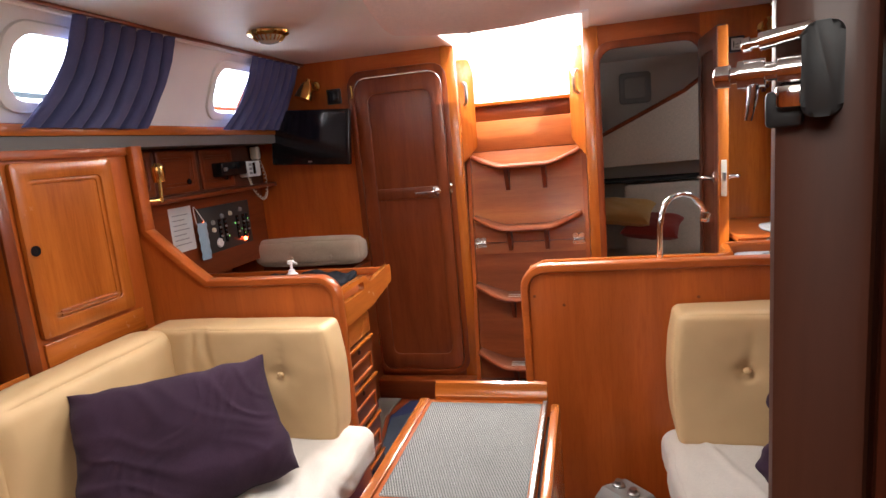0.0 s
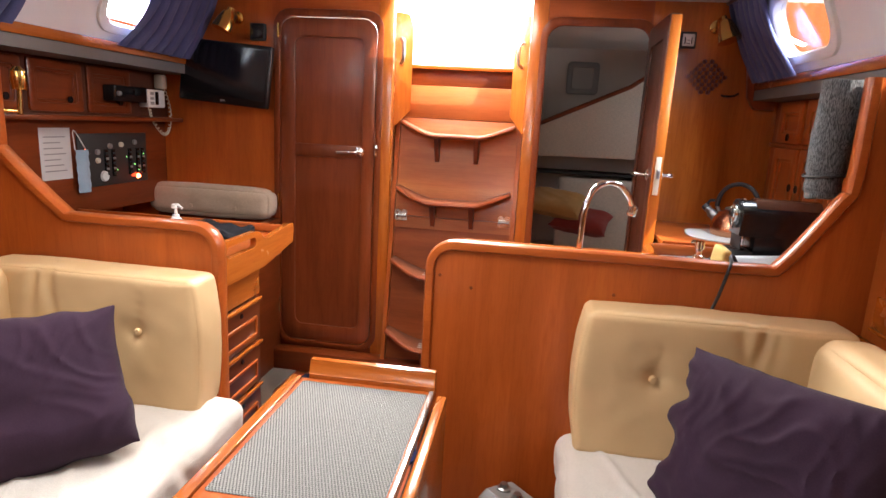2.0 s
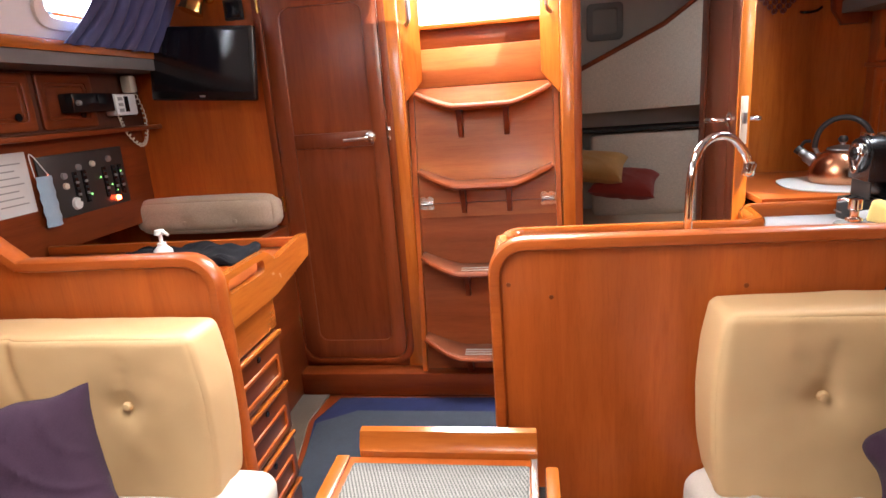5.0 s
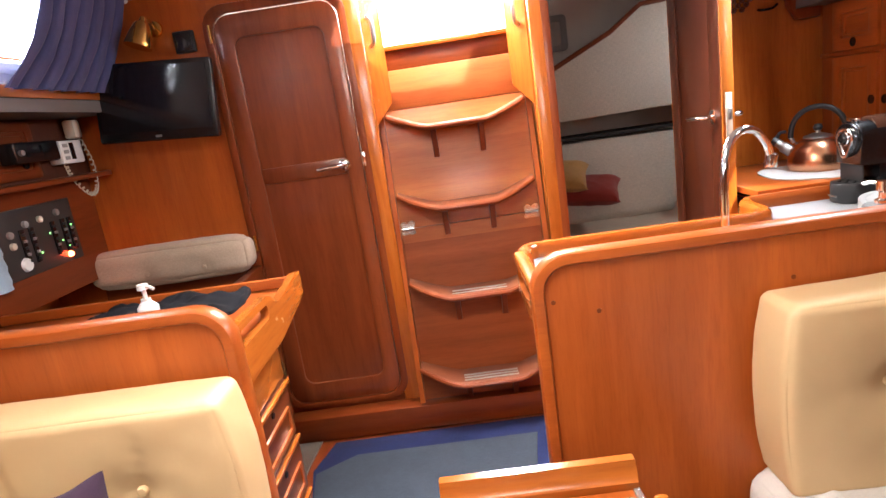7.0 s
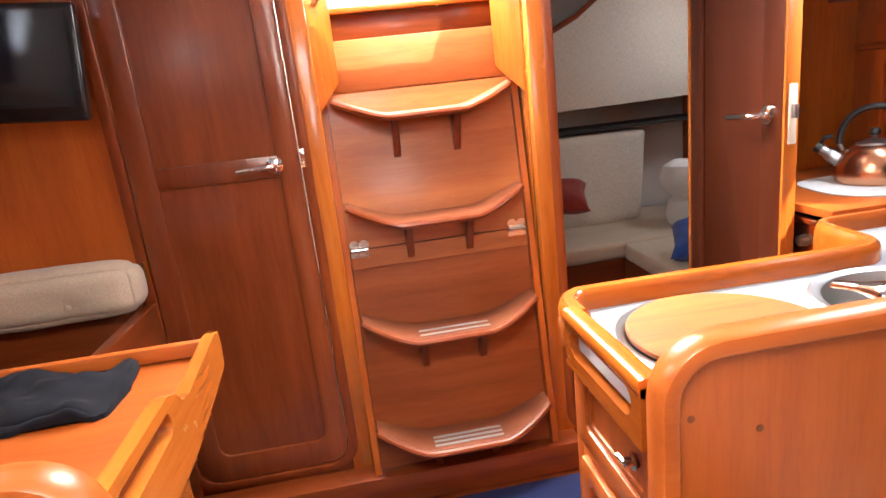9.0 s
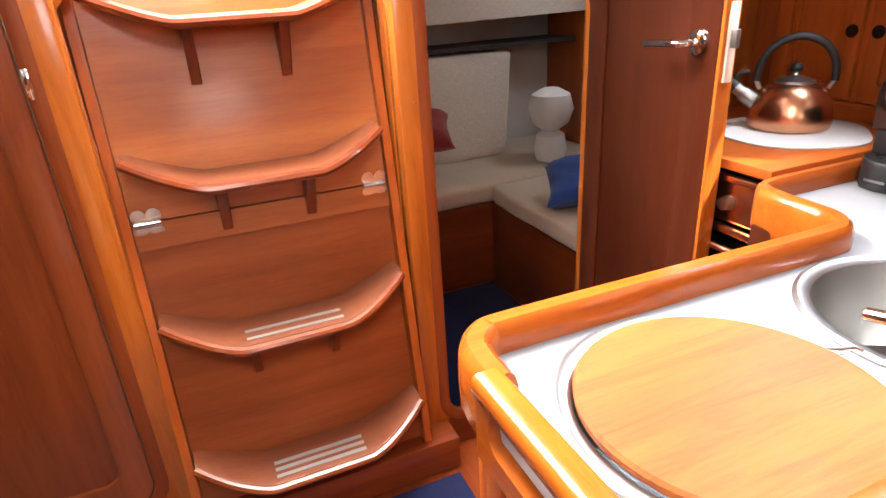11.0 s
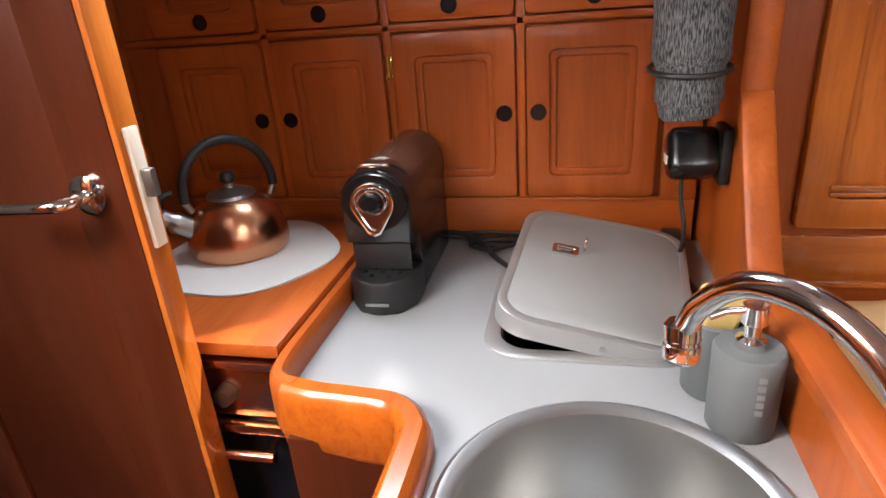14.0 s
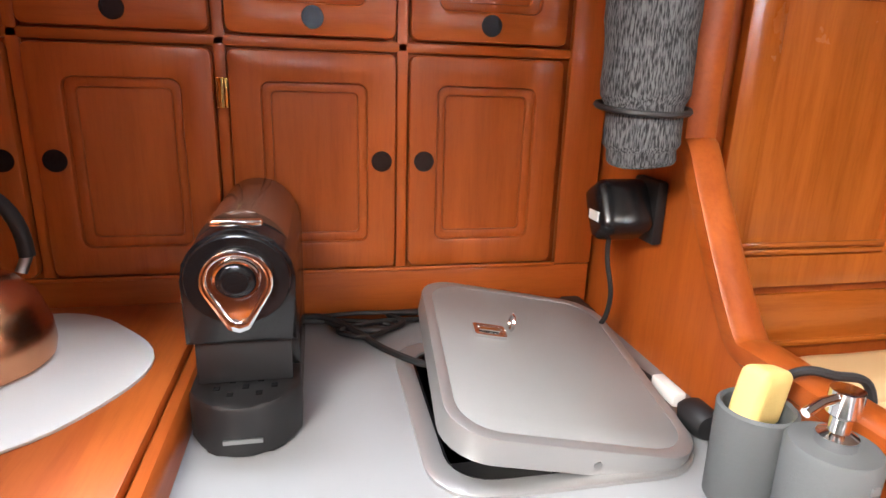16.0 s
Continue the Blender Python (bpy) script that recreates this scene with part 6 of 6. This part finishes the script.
bmesh.ops.transform(b, matrix=m_sp, verts=b.verts)
solo("sponge", b, YELLOW, "yellow kitchen sponge standing in the tumbler", "sponge")
t = thing("soap_dispenser", (0.923, 2.122, CZ), "grey stoneware soap dispenser with chrome pump", "soap dispenser")
b = bm_new()
lathe(b, [(0, 0.0), (0.036, 0.0), (0.039, 0.004), (0.040, 0.108), (0.037, 0.112), (0, 0.113)], (0.923, 2.122, CZ), "z", 36)
part("bottle", b, STONE_CUP, t)
for i in range(5):
    part("print", B(0.8815, 0.8835, 2.112, 2.120, CZ + 0.045 + i * 0.011, CZ + 0.052 + i * 0.011), PRINT, t)
b = bm_new()
lathe(b, [(0.017, 0.112), (0.017, 0.122), (0.009, 0.126), (0.009, 0.140), (0.014, 0.144), (0.014, 0.166), (0, 0.168)], (0.923, 2.122, CZ), "z", 24)
tube(b, [(0.923, 2.122, CZ + 0.160), (0.917, 2.154, CZ + 0.160), (0.913, 2.172, CZ + 0.154)], 0.0045, 10)
part("pump", b, CHROME, t, "chrome pump head")

# ---- coffee machine ----
t = thing("coffee_machine", (1.28, 2.645, CZ), "compact black capsule coffee machine", "coffee machine")
b = bm_new()
arch = [(2.593, CZ + 0.115), (2.593, CZ + 0.190)] + [(2.6465 - 0.0535 * math.cos(math.pi * i / 18), CZ + 0.190 + 0.0535 * math.sin(math.pi * i / 18)) for i in range(1, 18)] + [(2.700, CZ + 0.190), (2.700, CZ + 0.115)]
prism(b, arch, "x", 1.214, 1.475, 0.005)
box(b, 1.265, 1.475, 2.593, 2.700, CZ + 0.004, CZ + 0.116, 0.004)
body = part("body", b, BLACK, t)
b = bm_new()
lathe(b, [(0, 0.0), (0.048, 0.0), (0.050, 0.003), (0.050, 0.010), (0, 0.010)], (1.2075, 2.6465, CZ + 0.190), "x", 40)
part("front_disc", b, BLACK, t, "glossy black round front")
b = bm_new()
prism(b, [(2.6465 - 0.049 * math.cos(math.pi * k / 20), CZ + 0.197 + 0.056 * math.sin(math.pi * k / 20)) for k in range(21)] + [(2.6955, CZ + 0.12), (2.5975, CZ + 0.12)], "x", 1.262, 1.472, 0.004)
part("water_tank", b, BROWN_TANK, t, "smoky brown glossy water tank")


def drop(k):
    """Outline of a drop that points down, of size k, round the machine's outlet."""
    cy, cz = 2.6465, CZ + 0.192
    pts = [(cy + 0.034 * k * math.cos(a), cz + 0.034 * k * math.sin(a)) for a in [radians(-28 + 236 * q / 26) for q in range(27)]]
    return pts + [(cy - 0.010 * k, cz - 0.054 * k), (cy, cz - 0.058 * k), (cy + 0.010 * k, cz - 0.054 * k)]


b = bm_new()
ring(b, drop(1.0), drop(0.80), "x", 1.210, 1.1985, 0.002)
prism(b, drop(0.82), "x", 1.209, 1.2035)
bz = part("bezel", b, CHROME, t, "chrome drop-shaped bezel")
part("outlet", lathe(bm_new(), [(0, -0.012), (0.012, -0.012), (0.016, -0.008), (0.019, 0.0), (0, 0.0)], (1.2034, 2.6465, CZ + 0.194), "x", 28), BLACK, bz)
b = bm_new()
tube(b, [(1.199, 2.6465 + 0.020 * math.cos(a), CZ + 0.194 + 0.020 * math.sin(a)) for a in [2 * math.pi * q / 28 for q in range(28)]], 0.0022, 6, True)
part("outlet_ring", b, CHROME, bz)
part("lever_bar", B(1.222, 1.232, 2.622, 2.671, CZ + 0.244, CZ + 0.252, 0.003), CHROME, t)
b = bm_new()
poly = [(1.265, 2.592), (1.265, 2.701)] + [(1.215 - 0.045 * math.sin(math.pi * i / 12) ** 0.7, 2.701 - 0.109 * i / 12) for i in range(13)]
prism(b, poly, "z", CZ + 0.001, CZ + 0.062, 0.005)
tray = part("drip_tray", b, BLACK_SOFT, t)
for i in range(4):
    for j in range(5):
        part("drain_slot", B(1.195 + i * 0.014, 1.202 + i * 0.014, 2.615 + j * 0.014, 2.621 + j * 0.014, CZ + 0.0615, CZ + 0.0635), BLACK, tray) if (i + j) % 2 else None
part("emblem", B(1.1690, 1.1712, 2.628, 2.665, CZ + 0.020, CZ + 0.025), STEEL, tray)
b = bm_new()
box(b, 1.222, 1.226, 2.600, 2.693, CZ + 0.064, CZ + 0.113, 0.001)
part("recess", b, BLACK_SOFT, t)

t.matrix_basis = Matrix.Translation((1.265, 2.652, CZ)) @ Matrix.Diagonal((1.10, 1.14, 1.03, 1))

# ---- stove, its cover, kettle ----
t = thing("stove", (1.2, 3.02, 0), "stainless gimballed galley stove with a dark oven front", "stove")
part("oven", B(1.00, 1.50, 2.765, 3.29, 0.30, 0.945, 0.004), BLACK, t)
part("control_panel", B(0.978, 1.001, 2.770, 3.285, 0.83, 0.925, 0.004), COPPER, t, "bronze-toned control panel")
part("trim_bar", B(0.962, 0.980, 2.765, 3.29, 0.930, 0.946, 0.004), COPPER, t)
part("trim_bar", B(0.962, 0.980, 2.765, 3.29, 0.806, 0.824, 0.004), COPPER, t)
b = bm_new()
tube(b, [(0.950, 2.785, 0.775), (0.950, 3.27, 0.775)], 0.009, 10)
for yy in (2.80, 3.25):
    tube(b, [(0.950, yy, 0.775), (1.0, yy, 0.775)], 0.006, 8)
part("oven_handle", b, COPPER, t)
for yy in (2.86, 3.00, 3.14):
    b = bm_new()
    lathe(b, [(0, -0.024), (0.015, -0.022), (0.018, 0), (0, 0)], (0.977, yy, 0.878), "x", 20)
    part("knob", b, STEEL, t)
part("foot", B(1.03, 1.48, 2.79, 3.27, 0.0, 0.30), SHADE_BLACK, t)
t = thing("stove_cover", (1.23, 3.02, 0.95), "varnished teak cover board over the stove", "cover board")
b = bm_new()
prism(b, [(0.955, 2.745), (1.505, 2.745), (1.505, 3.322), (0.985, 3.322), (0.955, 3.29)], "z", 0.9605, 0.984, 0.004)
part("board", b, W_X, t)
part("batten", B(0.985, 1.48, 2.752, 2.77, 0.9465, 0.960, 0.002), L_X, t)
b = bm_new()
out = []
for i in range(48):
    a = 2 * math.pi * i / 48
    r = 1 + 0.03 * math.cos(5 * a + 1) + 0.02 * math.cos(3 * a)
    out.append((1.275 + 0.185 * r * math.cos(a), 2.965 + 0.185 * r * math.sin(a)))
prism(b, out, "z", 0.9845, 0.9885, 0.001)
solo("table_mat", b, PAPER, "off-white textured mat under the kettle", "mat")
KX, KY, KZ = 1.305, 2.995, 0.9887
t = thing("kettle", (KX, KY, KZ), "copper-toned whistling kettle with a black handle", "kettle")
b = bm_new()
lathe(b, [(0, 0), (0.092, 0), (0.097, 0.004), (0.100, 0.020), (0.098, 0.045), (0.088, 0.078), (0.068, 0.103), (0.050, 0.114), (0.046, 0.115), (0.044, 0.110)], (KX, KY, KZ), "z", 56)
part("body", b, COPPER, t)
b = bm_new()
lathe(b, [(0.049, 0.113), (0.046, 0.120), (0.020, 0.129), (0.009, 0.131), (0.007, 0.137), (0.012, 0.140), (0.015, 0.150), (0.010, 0.160), (0, 0.162)], (KX, KY, KZ), "z", 36)
lid = part("lid", b, STEEL, t, "steel lid")
b = bm_new()
lathe(b, [(0.008, 0.137), (0.013, 0.141), (0.016, 0.150), (0.011, 0.161), (0, 0.163)], (KX, KY, KZ + 0.0006), "z", 20)
part("lid_knob", b, BLACK_SOFT, lid, "black lid knob")
b = bm_new()
tube(b, smooth_line([(KX - 0.060, KY + 0.055, KZ + 0.062), (KX - 0.085, KY + 0.085, KZ + 0.090), (KX - 0.097, KY + 0.100, KZ + 0.104)], 6), [0.021] * 6 + [0.016] * 6 + [0.014], 16)
part("spout", b, STEEL, t)
b = bm_new()
tube(b, [(KX - 0.094, KY + 0.097, KZ + 0.101), (KX - 0.106, KY + 0.109, KZ + 0.113)], 0.0165, 14)
tube(b, smooth_line([(KX - 0.098, KY + 0.10, KZ + 0.115), (KX - 0.09, KY + 0.09, KZ + 0.138), (KX - 0.075, KY + 0.075, KZ + 0.142)], 4), 0.006, 8)
part("whistle", b, BLACK_SOFT, t, "black whistle cap")
b = bm_new()
pts = [(KX + 0.066 * math.cos(a) * -1, KY + 0.060 * math.cos(a), KZ + 0.118 + 0.108 * math.sin(a) ** 0.85) for a in [math.pi * i / 24 for i in range(25)]]
tube(b, pts, 0.0095, 12)
part("handle", b, BLACK_SOFT, t, "arched black handle")
for sgn in (-1, 1):
    b = bm_new()
    tube(b, [(KX + sgn * 0.066, KY - sgn * 0.060, KZ + 0.120), (KX + sgn * 0.058, KY - sgn * 0.053, KZ + 0.098)], 0.007, 10)
    part("handle_bracket", b, STEEL, t)

# ---- galley lockers along the hull ----
XF = 1.525
g = thing("galley_lockers", (1.7, 2.7, 0.93), "teak galley locker bank with framed doors along the hull", "cabinet")
part("carcass", B(XF, 1.89, 2.080, 3.326, 0.60, 1.584), W_Z, g)
part("worktop_rail", B(XF - 0.012, XF - 0.001, 2.080, 3.326, 0.932, 1.022, 0.003), W_Y, g)
part("mid_rail", B(XF - 0.010, XF - 0.001, 2.080, 3.326, 1.379, 1.395, 0.003), W_Y, g)
part("bead", B(XF - 0.018, XF - 0.010, 2.15, 3.30, 1.022, 1.029, 0.002), W_Y, g)
DOORS = ((2.163, 2.419, 2.395), (2.441, 2.692, 2.464), (2.714, 2.963, 2.938), (2.985, 3.235, 3.007))
for y0, y1, yh in DOORS:
    dd = part("locker_door", panel_front(bm_new(), 1, XF - 0.003, y0, y1, 1.032, 1.376, 0.046, 0.018), W_Z, g)
    finger_hole("finger_hole", XF - 0.020, yh, 1.211, 1, dd, 0.0135)
    ud = part("upper_door", panel_front(bm_new(), 1, XF - 0.003, y0, y1, 1.398, 1.578, 0.046, 0.018), W_Y, g)
    finger_hole("finger_hole", XF - 0.020, (y0 + y1) / 2, 1.424, 1, ud, 0.0135)
for z in (1.312, 1.09):
    b = bm_new()
    tube(b, [(XF - 0.016, 2.7025, z - 0.022), (XF - 0.016, 2.7025, z + 0.022)], 0.005, 8)
    box(b, XF - 0.014, XF - 0.008, 2.694, 2.711, z - 0.022, z + 0.022, 0.001)
    part("hinge", b, BRASS, g)
for y in (2.4300, 2.7030, 2.974):
    part("stile", B(XF - 0.010, XF - 0.001, y - 0.009, y + 0.009, 1.024, 1.582, 0.003), W_Z, g)
part("end_stile", B(XF - 0.016, XF - 0.001, 2.080, 2.150, 1.024, 1.582, 0.003), W_Z, g)

# ---- things hung on the half bulkhead ----
t = thing("hanging_bag", (1.25, 2.165, 1.3), "grey mesh cloth holder strapped to the half bulkhead", "bag")
b = bm_new()
pts = [(1.262, 2.155, 1.585), (1.262, 2.157, 1.52), (1.257, 2.158, 1.42), (1.252, 2.158, 1.33), (1.250, 2.156, 1.27), (1.250, 2.154, 1.245)]
tube(b, smooth_line(pts, 5), [0.058] * 6 + [0.058] * 5 + [0.055] * 5 + [0.048] * 5 + [0.043] * 4 + [0.040], 24)
for v in b.verts:
    v.co += 0.003 * noise.noise_vector(v.co * 22)
part("cloth", b, MESH_CLOTH, t)
b = bm_new()
tube(b, [(1.255 + 0.0575 * math.cos(a), 2.158 + 0.0575 * math.sin(a), 1.315 + 0.006 * math.cos(a)) for a in [2 * math.pi * i / 28 for i in range(28)]], 0.004, 6, True)
part("strap", b, RUBBER, t, "thin black elastic strap")
t = thing("power_adapter", (1.34, 2.10, 1.19), "black plug adapter in a wall socket", "plug")
b = bm_new()
box(b, 1.305, 1.375, 2.0705, 2.088, 1.115, 1.210, 0.005)
part("socket_plate", b, BLACK_SOFT, t)
b = bm_new()
soft_box(b, 1.312, 1.368, 2.087, 2.168, 1.122, 1.204, 0.014, 0.002, 0, 8)
m_ = Matrix.Translation((1.34, 2.118, 1.165)) @ Matrix.Rotation(radians(30), 4, "Y") @ Matrix.Translation((-1.34, -2.118, -1.165))
bmesh.ops.transform(b, matrix=m_, verts=b.verts)
pl = part("plug", b, BLACK, t)
part("label", B(1.318, 1.346, 2.1675, 2.1715, 1.150, 1.164), WHITE, pl)


def cable(pts, r, label, mat=RUBBER):
    b = bm_new()
    tube(b, smooth_line(pts, 8), r, 8)
    return solo("cable", b, mat, label, "cable", "galley cables")


cable([(1.335, 2.14, 1.140), (1.335, 2.14, 1.09), (1.33, 2.13, 1.03), (1.35, 2.13, 0.975), (1.40, 2.14, 0.942), (1.46, 2.19, 0.938), (1.49, 2.28, 0.938), (1.47, 2.36, 0.937)], 0.004, "black cable running down behind the cool box")
cable([(1.49, 2.60, 0.945), (1.495, 2.52, 0.940), (1.475, 2.45, 0.938), (1.44, 2.47, 0.940), (1.43, 2.50, 0.938), (1.455, 2.54, 0.940), (1.48, 2.48, 0.942), (1.49, 2.38, 0.938), (1.485, 2.25, 0.940), (1.45, 2.17, 0.942)], 0.0045, "tangled black cable behind the coffee machine")
cable([(1.495, 2.58, 0.950), (1.49, 2.50, 0.955), (1.487, 2.40, 0.952), (1.48, 2.30, 0.948), (1.44, 2.20, 0.946), (1.37, 2.135, 0.944), (1.26, 2.115, 0.943)], 0.004, "black cable along the locker foot")
cable([(1.30, 2.12, 0.942), (1.22, 2.115, 0.945), (1.13, 2.112, 0.95), (1.06, 2.103, 0.99), (1.015, 2.088, 1.060), (0.995, 2.058, 1.066), (0.985, 2.020, 1.050), (0.965, 2.024, 0.95), (0.94, 2.026, 0.87)], 0.005, "black cable led over the half bulkhead")
cable([(1.50, 2.63, 0.950), (1.49, 2.56, 0.950), (1.445, 2.505, 0.9375), (1.405, 2.485, 0.9375), (1.365, 2.462, 0.940), (1.315, 2.430, 0.946), (1.29, 2.40, 0.950)], 0.0055, "thick black cable led into the cool box")
cable([(1.505, 2.57, 0.945), (1.47, 2.53, 0.939), (1.45, 2.47, 0.939), (1.475, 2.43, 0.941), (1.505, 2.45, 0.945), (1.50, 2.36, 0.945), (1.47, 2.30, 0.945), (1.43, 2.22, 0.942), (1.41, 2.16, 0.942)], 0.0055, "black cable looped behind the cool box")
b = bm_new()
box(b, 1.40, 1.48, 2.11, 2.15, CZ + 0.001, CZ + 0.045, 0.008)
solo("power_strip", b, BLACK_SOFT, "black power strip on the worktop", "power strip")
b = bm_new()
lathe(b, [(0, 0), (0.016, 0.002), (0.020, 0.012), (0.020, 0.040), (0.012, 0.052), (0, 0.053)], (1.085, 2.115, CZ + 0.021), "x", 20)
solo("cable_plug", b, BLACK_SOFT, "round black cable plug lying on the worktop", "plug")
b = bm_new()
box(b, 1.150, 1.205, 2.106, 2.124, CZ + 0.012, CZ + 0.032, 0.003)
solo("cable_tag", b, WHITE, "white label wrapped round a cable", "tag")


# ---- planks of the cabin sole ----
pl_mesh = None
for i in range(19):
    x = -0.495 + i * 0.058
    if pl_mesh is None:
        b = box(bm_new(), -0.026, 0.026, -1.6, 1.45, -0.004, 0.0, 0.0015, 1)
        first = finish("plank", b, D_Y, (0, 0, 0))
        pl_mesh = first.data
        ob = first
    else:
        ob = new("plank", pl_mesh)
    ob.location = (x, 0.6, -0.0015)
    ob.parent = floor
